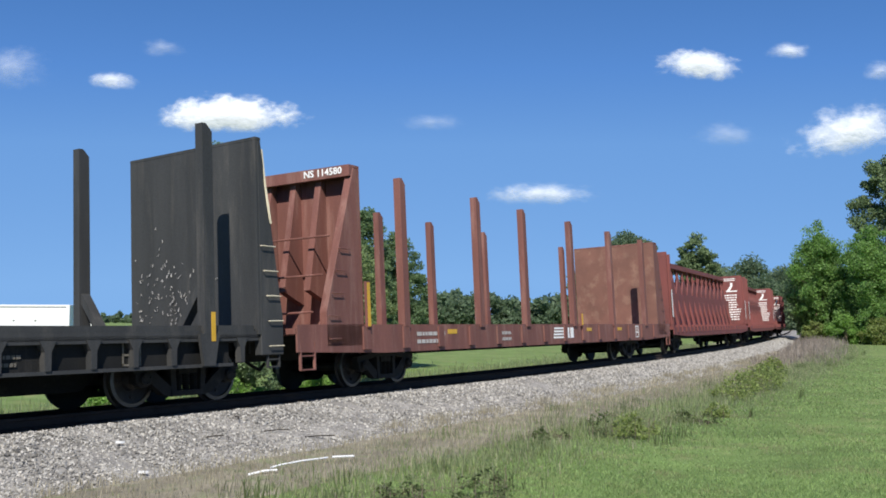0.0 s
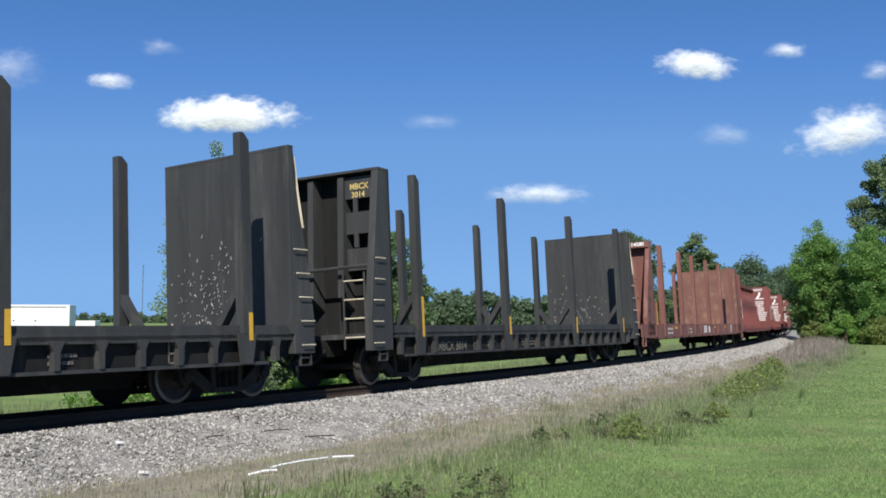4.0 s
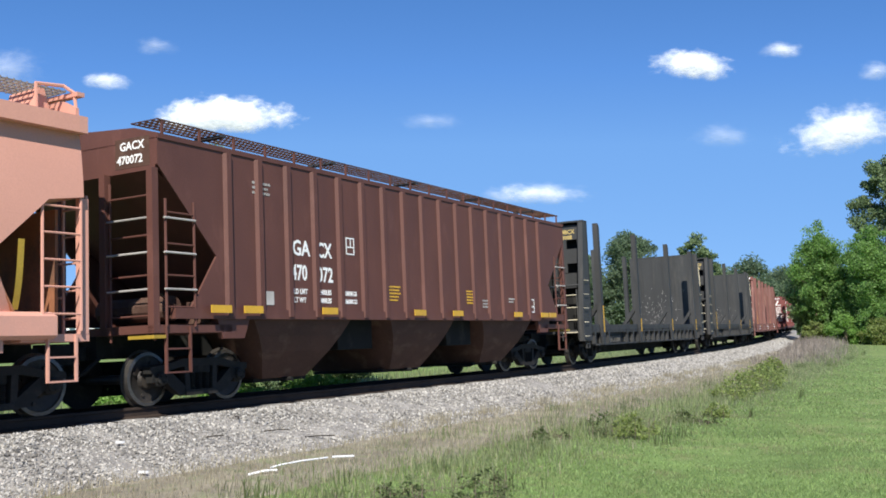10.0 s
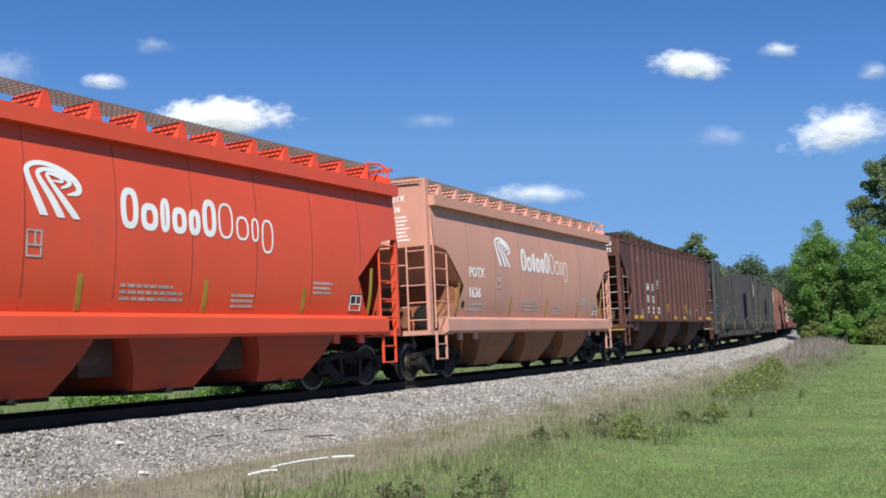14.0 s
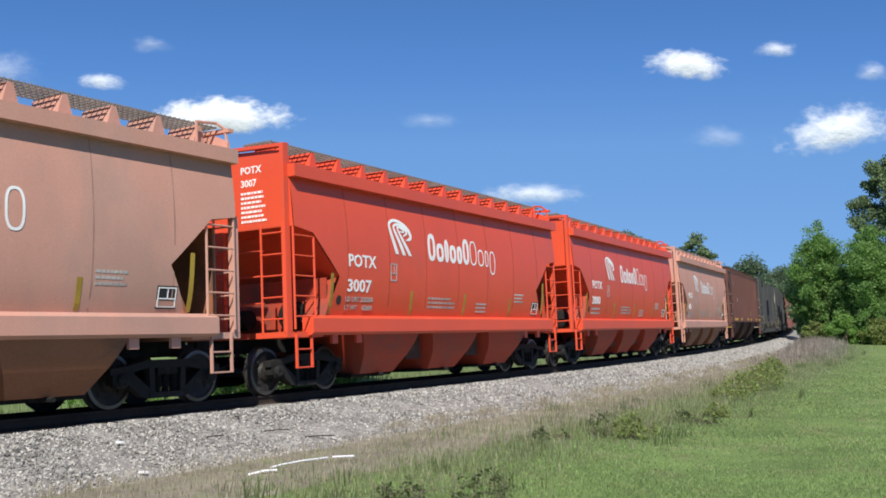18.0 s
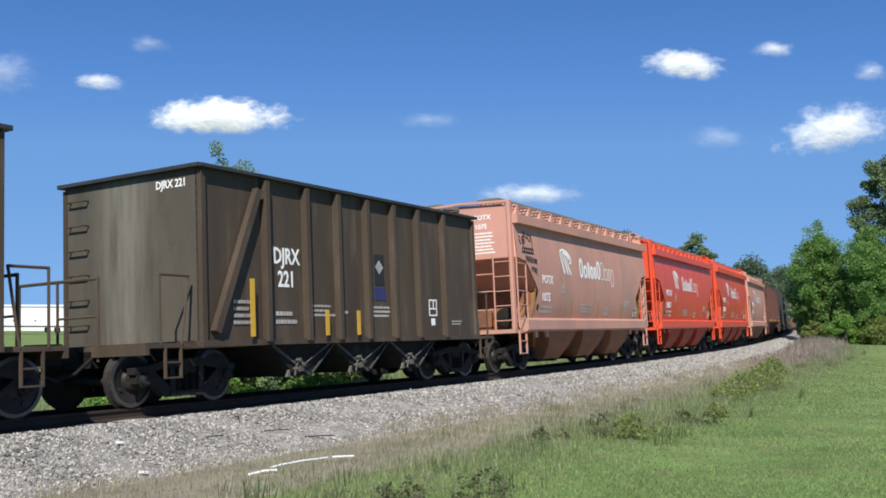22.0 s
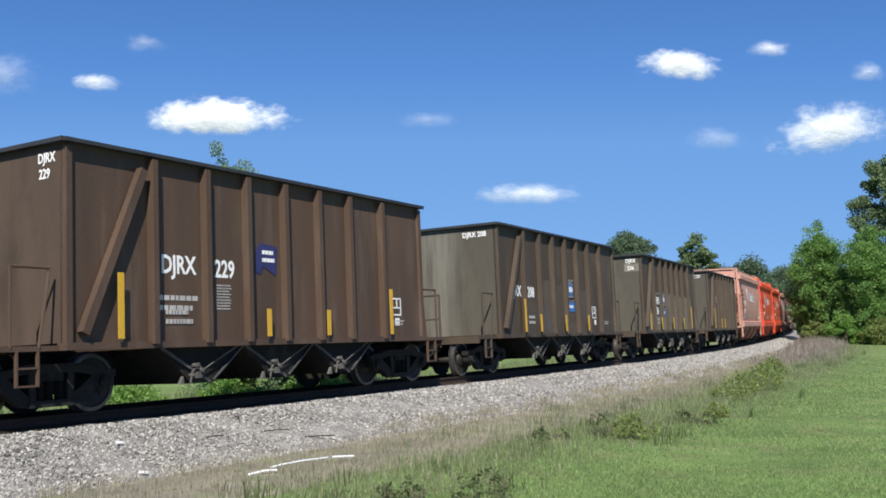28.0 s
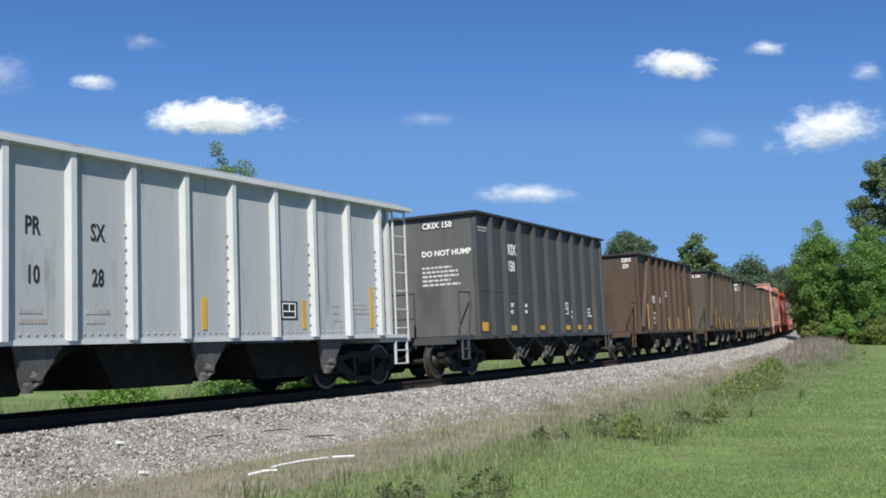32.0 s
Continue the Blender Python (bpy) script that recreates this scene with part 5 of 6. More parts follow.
        for side in (-1, 1):
            y = side * (half - .02)
            bm = bmesh.new()
            rod(bm, [(c + .72, y, z0 - .1), (c - .12, y, .5)], .012)
            rod(bm, [(c - .34, y, .34), (c - .3, y, .5), (c - .16, y, .62), (c - .08, y, .5)], .016)
            for gx, gz, gr in ((-.26, .6, .032), (-.14, .52, .036), (-.3, .45, .026)):
                rod(bm, [(c + gx, y - .05, gz), (c + gx, y + .05, gz)], gr, 8)
            box(bm, c - .22, c - .12, y - .03, y + .03, .4, .5)
            part("door_linkage", bm, M["link"], bay, "dusty door linkage")
        bm = bmesh.new()
        prism(bm, [(c - .6, .32), (c - .51, .32), (c - .53, .44)], "y", -half - .02, -half + .04)
        part("door_shoe", bm, M["link"], bay)
    y = -half - .034
    seg = 1.03
    px = lambda i, f: ribs[i] + (ribs[i + 1] - ribs[i]) * (0.08 + 0.86 * f)
    if grey:
        lettering("CKIX", .38, (-2.84, y, 3.0), M["white"], car, wide=.8)
        lettering("150", .38, (-2.7, y, 2.57), M["white"], car, wide=.8)
        for i in (0, 2, 4, 6, 7, 8):
            part("reflector", bx(px(i, .22), px(i, .72), y - .012, y - .004, z0 + .08, z0 + (.29 if i == 0 else .21)), M["yellow"], car, "yellow reflective strip")
        lettering("LD LMT", .14, (px(2, .15), y, 1.66), M["white"], car, wide=.8)
        lettering("LT WT", .14, (px(2, .15), y, 1.48), M["white"], car, wide=.8)
        bars((px(3, .02), y, 1.47), .5, .32, 2, M["white"], car, seed=3)
        bars((px(8, .1), y, 1.42), .6, .3, 3, M["white"], car, seed=13)
        bm = bmesh.new()
        for i in range(90):
            x = -L + .12 + i * (2 * L - .24) / 89
            box(bm, x - .016, x + .016, y - .012, y + .004, 2.035, 2.067)
        tagged(part("rivet_row", bm, side_mat, car, "row of rivets along the side"), kind="stuff")
        bars((px(0, .2), y, 3.45), .5, .15, 2, M["dim"], car, seed=2)
        lettering("CKIX 150", .2, (-L - .004, -.14, 3.6), M["white"], car, end=True)
        lettering("DO NOT HUMP", .19, (-L - .004, -.1, 2.92), M["white"], car, end=True)
        bars((-L - .004, -.1, 2.17), 1.05, .52, 5, M["pwhite"], car, end=True, seed=4)
        bm = bmesh.new()
        frame_box(bm, px(6, .2), y, 1.5, .36, .34)
        part("stencil_box", bm, M["white"], car)
        bars((px(6, .95), y, 1.35), .25, .3, 2, M["white"], car, seed=8)
        part("number_panel", bx(-L - .0035, -L + .01, -1.0, -.1, 3.56, 3.8), M["ckix"], car, "darker painted patch")
    else:
        big = kind == "rust"
        words = {"221": ((-2.79, 2.28), (-2.68, 1.88)), "236": ((-2.78, 1.97), (-2.69, 1.58)), "208": ((-3.86, 1.95), (-2.72, 1.94)), "229": ((-2.84, 2.0), (-1.7, 1.98))}[number]
        for word, (x, z) in zip(("DJRX", number), words):
            lettering(word, .39, (x, y - (.012 if number == "236" else 0), z), M["white"], car, wide=.8)
        i = {"236": 2, "221": 4, "208": 4, "229": 3}[number]
        small = number == "221"
        if number == "236":
            part("number_panel", bx(-2.84, -2.0, y - .01, y - .0065, 1.92, 2.32), M["ink"], car)
            part("number_panel", bx(-2.76, -2.06, y - .01, y - .0065, 1.53, 1.9), M["ink"], car)
        if small:
            part("sign", bx(px(4, .3), px(4, .72), y - .006, y, 2.0, 2.62), M["ink"], car, "black sign with a pale mark")
            cx, cz = px(4, .5), 2.36
            part("sign", prism(bmesh.new(), [(cx - .14, cz), (cx, cz - .14), (cx + .14, cz), (cx, cz + .14)], "y", y - .012, y - .0065), M["dim"], car, "pale diamond mark")
            part("sign", bx(px(4, .28), px(4, .76), y - .006, y, 1.7, 1.95), M["navy"], car, "dark blue sign")
            bars((px(4, .2), y, 1.35), .6, .25, 3, M["dim"], car, seed=15)
            bars((px(2, .1), y, 1.35), .75, .25, 3, M["dim"], car, seed=16)
            bars((px(0, .45), y - .01, 1.2), .5, .45, 4, M["dim"], car, seed=17)
            bars((px(3, .1), y, 1.4), .25, .1, 1, M["dim"], car, seed=18)
        elif number != "229":
            xa, xb = {"236": (-1.63, -1.11), "208": (.26, .76)}[number]
            za = {"236": 1.84, "208": 1.91}[number]
            part("sign", bx(xa, xb, y - .006, y - .0025, za, za + .58), M["ink"], car, "black sign with a blue diamond")
            cx, cz = (xa + xb) / 2, za + .31
            bars((xa + .02, y - .0065, za + .08), xb - xa - .04, .48, 9, M["dim"], car, "sign_stripes", seed=3)
            part("sign", prism(bmesh.new(), [(cx - .23, cz), (cx, cz - .25), (cx + .23, cz), (cx, cz + .25)], "y", y - .016, y - .0115), M["blue"], car, "blue diamond sign")
            bm = bmesh.new()
            for k in (-1, 0, 1):
                box(bm, cx - .035 + k * .1, cx + .035 + k * .1, y - .02, y - .0165, cz - .07, cz + .08)
            part("sign_mark", bm, M["white"], car, "pale marks on the diamond")
            part("sign", bx(xa - .01, xb + .04, y - .006, y - .0025, za - .33, za - .05), M["blue"], car, "bright blue sign")
            part("sign_mark", bx(xa + .08, xb - .08, y - .0105, y - .0065, za - .22, za - .14), M["trailer"], car, "pale bar of writing")
            part("sign_border", bx(xa - .02, xb + .02, y - .002, y, za - .02, za + .6), M["dim"], car)
        else:
            part("sign", prism(bmesh.new(), [(-.72, 2.1), (-.6, 2.06), (-.52, 2.2), (-.2, 2.05), (-.15, 2.55), (-.6, 2.6), (-.7, 2.45)], "y", y - .006, y), M["navy"], car, "torn dark blue sign")
            bars((-.55, y - .007, 2.25), .32, .26, 2, M["white"], car, seed=5)
            bars((px(1, .02), y, 1.4), .9, .3, 2, M["dim"], car, seed=6)
            bars((-1.66, y, 1.45), .4, .42, 9, M["dim"], car, "scratched_paint", seed=7)
        bars((px(1, .2), y - .007, 1.2), .6, .28, 2, M["dim"], car, seed=seed)
        for x, h in {"221": ((-3.55, .95), (-1.5, .46), (-.5, .46)), "236": ((-4.0, .93), (-2.24, .45), (-.32, .45), (1.6, .45), (3.14, .93)), "208": ((-3.24, .85), (-2.18, .46), (-.3, .46), (1.6, .46)), "229": ((-3.77, .93), (-.59, .46), (1.07, .46), (3.16, .9))}[number]:
            part("reflector", bx(x, x + .11, y - .13, y - .12, z0 + .04, z0 + .04 + h), M["yellow"], car, "yellow reflective strip")
        bm = bmesh.new()
        frame_box(bm, {"221": 2.42, "236": 3.42, "208": 2.34, "229": 3.42}[number], y, 1.4, .34, .36)
        part("stencil_box", bm, M["white"], car)
        bx0 = {"221": 2.5, "236": 3.53, "208": 2.5, "229": 3.53}[number]
        part("stencil_plate", bx(bx0, bx0 + .16, y - .004, y, 1.2, 1.35), M["white"], car)
        bars((px(7, .2), y, 1.2), .5, .12, 2, M["dim"], car, seed=19)
        if number == "236":
            lettering("DJRX", .19, (-L - .004, -1.0, 3.46), M["white"], car, end=True, wide=.85)
            lettering(number, .19, (-L - .004, -1.06, 3.2), M["white"], car, end=True, wide=.85)
        else:
            if big:
                lettering("DJRX", .19, (-L - .004, -1.02, 3.46), M["white"], car, end=True, wide=.8)
                lettering(number, .19, (-L - .004, -1.04, 3.24), M["white"], car, end=True, wide=.8)
            else:
                lettering("DJRX " + number, .18, (-L - .004, -.62, 3.44), M["white"], car, end=True, wide=.9)
        if number == "236":
            part("number_panel", bx(-L - .003, -L, -half + .02, -.95, 3.14, 3.42), M["band"], car)
    return car


def grey_hopper(s0):
    car = car_root("covered_hopper_car", "light grey ribbed hopper car with white ribs and ladders", s0, 6.45, "cars of the train")
    m = M["prsx"]
    L, half, z0, top = 6.3, 1.58, 1.02, 3.55
    pitch = 1.05
    for side in (-1, 1):
        part("side_sheet", bx(-L, L, side * half - .03, side * half + .03, z0, top), m, car)
        n = 13
        for i in range(n):
            x = -L + .05 + i * (2 * L - .1) / (n - 1)
            y = side * (half + .03)
            bm = bmesh.new()
            prism(bm, [(x - .08, y), (x - .045, y + side * .1), (x + .045, y + side * .1), (x + .08, y)], "z", z0 - .02, top)
            part("side_rib", bm, M["pwhite"], car, "white painted rib")
        bm = bmesh.new()
        prism(bm, [(side * (half - .1), top), (side * (half + .17), top), (side * (half + .17), top + .06), (side * (half - .1), top + .14)], "x", -L - 1.1, L + 1.1)
        part("top_flange", bm, M["pwhite"], car)
        part("side_sill", bx(-L - .9, L + .9, side * half - .06, side * half + .06, z0 - .07, z0), M["pwhite"], car)
    bm = bmesh.new()
    prism(bm, [(-half, top + .02), (-half, top + .15), (0, top + .3), (half, top + .15), (half, top + .02)], "x", -L - .9, L + .9)
    part("roof", bm, m, car)
    for d in (-1, 1):
        bm = bmesh.new()
        slope_end(bm, d * L, d, 2.9, top, half - .03, 2.2, 1.0)
        part("end_sheet", bm, m, car)
    for d in (-1, 1):
        for y in (-half + .03, half - .03):
            part("end_post", bx(min(d * (L + .35), d * (L + .43)), max(d * (L + .35), d * (L + .43)), y - .05, y + .05, z0, top), M["pwhite"], car)
        ladder(car, d * (L + .55), -half - .02, z0 - .1, top, d * .45, "x", 7, M["pwhite"])
        ladder(car, d * (L + 1.05), half - .5, z0 - .1, top, .45, "y", 7, M["pwhite"], "end_ladder")
        part("end_platform", bx(min(d * L, d * (L + 1.1)), max(d * L, d * (L + 1.1)), -half, half, z0 - .15, z0 - .071), m, car)
        stirrup(car, d * (L + .75), -half, M["pwhite"], z0 - .07, .42)
        coupler(car, d * (L + 1.1), d)
        bm = bmesh.new()
        rod(bm, [(d * (L + .5), .35, 1.0), (d * (L + .5), .35, 2.6)], .05)
        part("brake_stand", bm, M["pwhite"], car)
        part("brake_box", bx(min(d * (L + .44), d * (L + .62)), max(d * (L + .44), d * (L + .62)), -.35, -.02, 1.95, 2.5), M["pwhite"], car, "white hand-brake housing")
        part("brake_wheel", turned_x(d * (L + .75), .1, 2.3, .27), M["link"], car, "worn hand-brake wheel")
        part("air_tank", rod(bmesh.new(), [(d * (L + .2), -.9, 1.35), (d * (L + .2), .6, 1.35)], .22, 12), M["grime"], car, "black air tank")
    part("center_sill", bx(-L - 1.1, L + 1.1, -.3, .3, .62, z0 - .16), M["grime"], car)
    for r in (-4.17, -1.04, 2.08, 5.21):
        c = r - .48
        for side in (-1, 1):
            y0, y1 = sorted((side * (half - .04), side * (half - .09)))
            bm = bmesh.new()
            prism(bm, [(c - .33, z0 - .07), (c + .43, z0 - .07), (c + .02, .4), (c - .2, .4)], "y", y0, y1)
            part("bay_plate", bm, M["bay_grey"], car, "grey side plate of a hopper bay")
        # recessed sheets near-black: the darkness of the recess is in their colour
        bm = bmesh.new()
        prism(bm, [(c - 1.9, z0 - .1), (c + .95, z0 - .1), (c + .1, .42), (c + .0, .3), (c - 1.55, .3), (c - 1.65, .5)], "y", -half + .4, half - .4)
        bay = part("hopper_bay", bm, M["grime"], car, "recessed hopper bay, its shade in a dark colour")
        bm = bmesh.new()
        rod(bm, [(c - .06, -half + .02, .6), (c + .02, -half - .04, .48), (c - .16, -half - .04, .38)], .03)
        rod(bm, [(c - .04, -half - .06, .54), (c - .04, -half + .06, .54)], .05, 8)
        rod(bm, [(c - .16, -half - .05, .44), (c - .16, -half + .05, .44)], .04, 8)
        box(bm, c - .22, c - .1, -half - .05, -half + .04, .34, .42)
        part("gate_crank", bm, M["link"], bay, "pale worn gate crank")
    y = -half - .034
    seg = (2 * L - .1) / 12
    px = lambda i, f: L - .05 - (12 - i) * seg + f * seg
    for word, x, z in (("PR", -1.74, 2.4), ("SX", -.7, 2.38), ("10", -1.72, 1.76), ("28", -.68, 1.75)):
        lettering(word, .34, (x, y, z), M["ink"], car, wide=.62)
    for i in (4, 5):
        bars((px(i, .25), y, 1.2), .45, .26, 2, M["dim"], car, seed=i)
    for i, f, h in ((4, .94, .75), (7, .35, .5), (9, .7, .5), (11, .7, .8)):
        part("reflector", bx(px(i, f), px(i, f) + .1, y - .01, y, z0 + .12, z0 + .12 + h), M["yellow"], car, "yellow reflective strip")
    bm = bmesh.new()
    for i in range(100):
        x = -L + .1 + i * (2 * L - .2) / 99
        box(bm, x - .014, x + .014, y - .01, y + .004, z0 + .06, z0 + .088)
    tagged(part("rivet_row", bm, M["dim"], car, "row of rivets along the sill"), kind="stuff")
    part("stencil_plate", bx(px(9, .15), px(9, .58), y - .004, y, 1.3, 1.62), M["ink"], car)
    bm = bmesh.new()
    frame_box(bm, px(9, .18), y - .005, 1.33, .36, .26, .02)
    part("stencil_box", bm, M["white"], car)
    for i in (5, 7, 9, 11):
        bm = bmesh.new()
        for k in range(9):
            zz = z0 + .2 + k * .18
            rod(bm, [(px(i, 1) - .1, y + .004, zz), (px(i, 1) - .1, y - .016, zz)], .016, 5)
        tagged(part("rivet_row", bm, M["dim"], car, "column of rivets beside a rib"), kind="stuff")
    bars((px(10, .55), y, 1.25), .3, .4, 3, M["dim"], car, seed=3)
    bars((px(11, .2), y, 1.4), .5, .25, 3, M["dim"], car, seed=4)
    return car


centerbeam(76.56)
centerbeam(52.46)
centerbeam(28.35)
brown_flat(4.04)
black_flat(-16.83, " 3014")
black_flat(-36.04, "3008")
ribbed_hopper(-54.28)
potash_hopper(-69.24, "1636", "pink", "faded orange-red covered hopper car with white painted name")
potash_hopper(-82.62, "3880", "red", "bright orange-red covered hopper car with white painted name")
potash_hopper(-95.97, "3007", "red", "bright orange-red covered hopper car with white painted name")
potash_hopper(-109.30, "1075", "pink", "faded orange-red covered hopper car with black graffiti", True)
stone_hopper(-122.16, "brown", "221", 1)
stone_hopper(-134.70, "band", "236", 2)
stone_hopper(-147.26, "brown", "208", 3)
stone_hopper(-160.16, "rust", "229", 4)
stone_hopper(-173.35, "grey", "150", 5)
grey_hopper(-188.48)
# ---- verge, grass and weeds ----
def strip(name, lats, s0, s1, step, lift, material, label, category):
    ss = np.arange(s0, s1, step)
    rnd = random.Random(name)
    verts = []
    for s in ss:
        x, y, h = line(s)
        for i, l in enumerate(lats):
            l = l + (rnd.uniform(-0.25, 0.25) if i in (0, len(lats) - 1) else 0)
            verts.append((x + l * math.sin(h), y - l * math.cos(h), float(height(l)) + (lift + rnd.uniform(0, 0.015) if 0 < i < len(lats) - 1 else -0.05)))
    k = len(lats)
    faces = [(j * k + i, j * k + i + 1, (j + 1) * k + i + 1, (j + 1) * k + i) for j in range(len(ss) - 1) for i in range(k - 1)]
    return raw(name, verts, faces, material, label=label, category=category, kind="structure")


soil = surface("dry_verge_soil", (0.24, 0.215, 0.165), 0.95, var=0.3, scale=1.6, grain=24, bump=0.7, second=(0.19, 0.205, 0.115), mix=0.4, spec=0.1)
strip("verge", [3.3, 3.8, 4.4, 5.2, 6.0], -45, 130, 0.7, 0.035, soil, "dry brown verge of weeds beside the ballast", "verge")
strip("verge", [-5.0, -4.2, -3.4], -45, 130, 1.0, 0.035, soil, "dry brown verge of weeds beside the ballast", "verge")


def blades(name, s, lat, tall, wide, material, label, category, lean=0.5, seed=1, lift=0.0):
    """Many grass blades, each a bent strip of two triangles and a tip."""
    rng = np.random.default_rng(seed)
    n = len(s)
    x, y, h = line(s)
    base = np.stack([x + lat * np.sin(h), y - lat * np.cos(h), height(lat) + lift], 1)
    a = rng.uniform(0, math.tau, n)
    d = np.stack([np.cos(a), np.sin(a), np.zeros(n)], 1)
    b = rng.uniform(0, math.tau, n)
    o = np.stack([np.cos(b), np.sin(b), np.zeros(n)], 1) * (tall * rng.uniform(0.1, 1.0, n) * lean)[:, None]
    up = np.zeros((n, 3))
    up[:, 2] = tall
    w = d * wide[:, None] / 2
    v = np.stack([base - w, base + w, base + o * 0.35 + up * 0.6 + w * 0.8, base + o * 0.35 + up * 0.6 - w * 0.8, base + o + up], 1).reshape(-1, 3)
    i = 5 * np.arange(n)
    faces = [f for k in i.tolist() for f in ((k, k + 1, k + 2, k + 3), (k + 3, k + 2, k + 4))]
    return raw(name, v.tolist(), faces, material, label=label, category=category, kind="stuff")


def scatter_grass():
    rng = np.random.default_rng(11)
    # mown lawn, thick near the camera
    n = 150000
    y = 9.0 + 42 * rng.random(n) ** 2.0
    x = rng.uniform(-0.12, 0.5, n) * y
    lat, s = off_track(x, y)
    keep = lat > 6.3 + rng.normal(0, 0.5, n)
    s, lat, y = s[keep], lat[keep], y[keep]
    m = len(s)
    far = np.clip(y / 14, 0.8, 3)
    blades("lawn_grass", s, lat, rng.uniform(0.02, 0.055, m), rng.uniform(0.006, 0.013, m) * far, M["lawn_blade"], "short mown green grass of the lawn", "grass", lean=1.6, seed=2)
    # greener weeds towards the lawn, dry ones beside the ballast
    n = 70000
    s = -20 + 115 * rng.random(n) ** 2.2
    lat = np.clip(rng.normal(6.6, 1.0, n), 4.4, 9.4)
    far = 1 + 0.02 * (s + 20)
    blades("weeds", s, lat, rng.uniform(0.03, 0.17, n) * np.interp(lat, [6.6, 7.6], [1.25, 0.35]) * np.interp(s, [-14, -8], [0.45, 1.0]) * (1 + 0.5 * np.sin(s * 1.9) * np.sin(s * 0.7 + lat * 2.0)), rng.uniform(0.005, 0.012, n) * far, M["weed"], "rough green weeds along the verge", "weeds", seed=3)
    n = 30000
    s = -22 + 120 * rng.random(n) ** 2.0
    lat = np.clip(rng.normal(4.3, 0.85, n), 2.7, 6.8)
    far = 1 + 0.02 * (s + 20)
    blades("dry_weeds", s, lat, rng.uniform(0.03, 0.15, n), rng.uniform(0.005, 0.012, n) * far, M["dry"], "dry brown grass beside the ballast", "weeds", seed=4, lift=0.02)
    n = 4200
    k = rng.integers(0, 80, n)
    s = (-9 + 47 * rng.random(80))[k] + rng.normal(0, 0.2, n)
    lat = rng.uniform(3.0, 3.9, 80)[k] + rng.normal(0, 0.12, n)
    blades("dry_tufts", s, np.clip(lat, 2.6, 4.2), rng.uniform(0.06, 0.2, n), rng.uniform(0.004, 0.009, n) * (1 + 0.02 * (s + 20)), M["dry"], "tan dry grass tufts in the ballast", "weeds", seed=9, lift=0.1)
    n = 16000
    s = -20 + 100 * rng.random(n) ** 2.0
    lat = np.clip(rng.normal(5.6, 0.9, n), 3.6, 7.6)
    blades("dry_weeds", s, lat, rng.uniform(0.03, 0.15, n), rng.uniform(0.004, 0.009, n) * (1 + 0.02 * (s + 20)), M["dry"], "dry brown stalks among the weeds", "weeds", seed=10)
    n = 1500
    k = rng.integers(0, 46, n)
    s = (-17 + 60 * rng.random(46) ** 1.4)[k] + rng.normal(0, 0.14, n)
    lat = rng.normal(6.0, 0.9, 46)[k] + rng.normal(0, 0.14, n)
    blades("tall_weeds", s, np.clip(lat, 4.2, 8), rng.uniform(0.08, 0.28, n), rng.uniform(0.006, 0.014, n) * (1 + 0.02 * (s + 20)), M["weed_dark"], "taller dark green weeds scattered in the verge", "weeds", seed=12, lean=0.45)
    # the far side
    n = 14000
    s = -25 + 90 * rng.random(n) ** 1.4
    lat = -np.abs(rng.normal(0, 2.2, n)) - 3.6
    far = 1 + 0.02 * (s + 25)
    blades("far_side_weeds", s, lat, rng.uniform(0.06, 0.3, n), rng.uniform(0.01, 0.02, n) * far, M["weed"], "green weeds on the far side of the track", "weeds", seed=6)
    # tall dry stalks farther along
    n = 9000
    s = rng.uniform(22, 92, n)
    lat = rng.normal(4.9, 0.9, n)
    blades("dry_stalks", s, np.clip(lat, 3.2, 7), rng.uniform(0.25, 0.7, n) * np.interp(s, [22, 50, 80], [0.5, 0.9, 1.6]), rng.uniform(0.015, 0.04, n), M["stalk"], "tall grey-brown stalks along the track", "weeds", seed=7, lean=0.3)


scatter_grass()


# ---- trees and bushes ----
def leaves(centres, spread, count, size, seed, flat=0.8):
    """Leaf quads in clumps round the centres."""
    rng = np.random.default_rng(seed)
    k = rng.integers(0, len(centres), count)
    d = rng.normal(0, 1, (count, 3))
    d /= np.linalg.norm(d, axis=1)[:, None]
    r = spread[k] * rng.random(count) ** 0.45
    c = centres[k] + d * r[:, None] * np.array([1, 1, flat])
    a = rng.normal(0, 1, (count, 3)) + d * 0.5
    a /= np.linalg.norm(a, axis=1)[:, None]
    b = np.cross(a, rng.normal(0, 1, (count, 3)))
    b /= np.linalg.norm(b, axis=1)[:, None]
    s = (size * rng.uniform(0.6, 1.4, count))[:, None]
    v = np.stack([c - a * s, c + b * s * 0.55, c + a * s, c - b * s * 0.55], 1).reshape(-1, 3)
    i = 4 * np.arange(count)
    return v, np.stack([i, i + 1, i + 2, i + 3], 1)


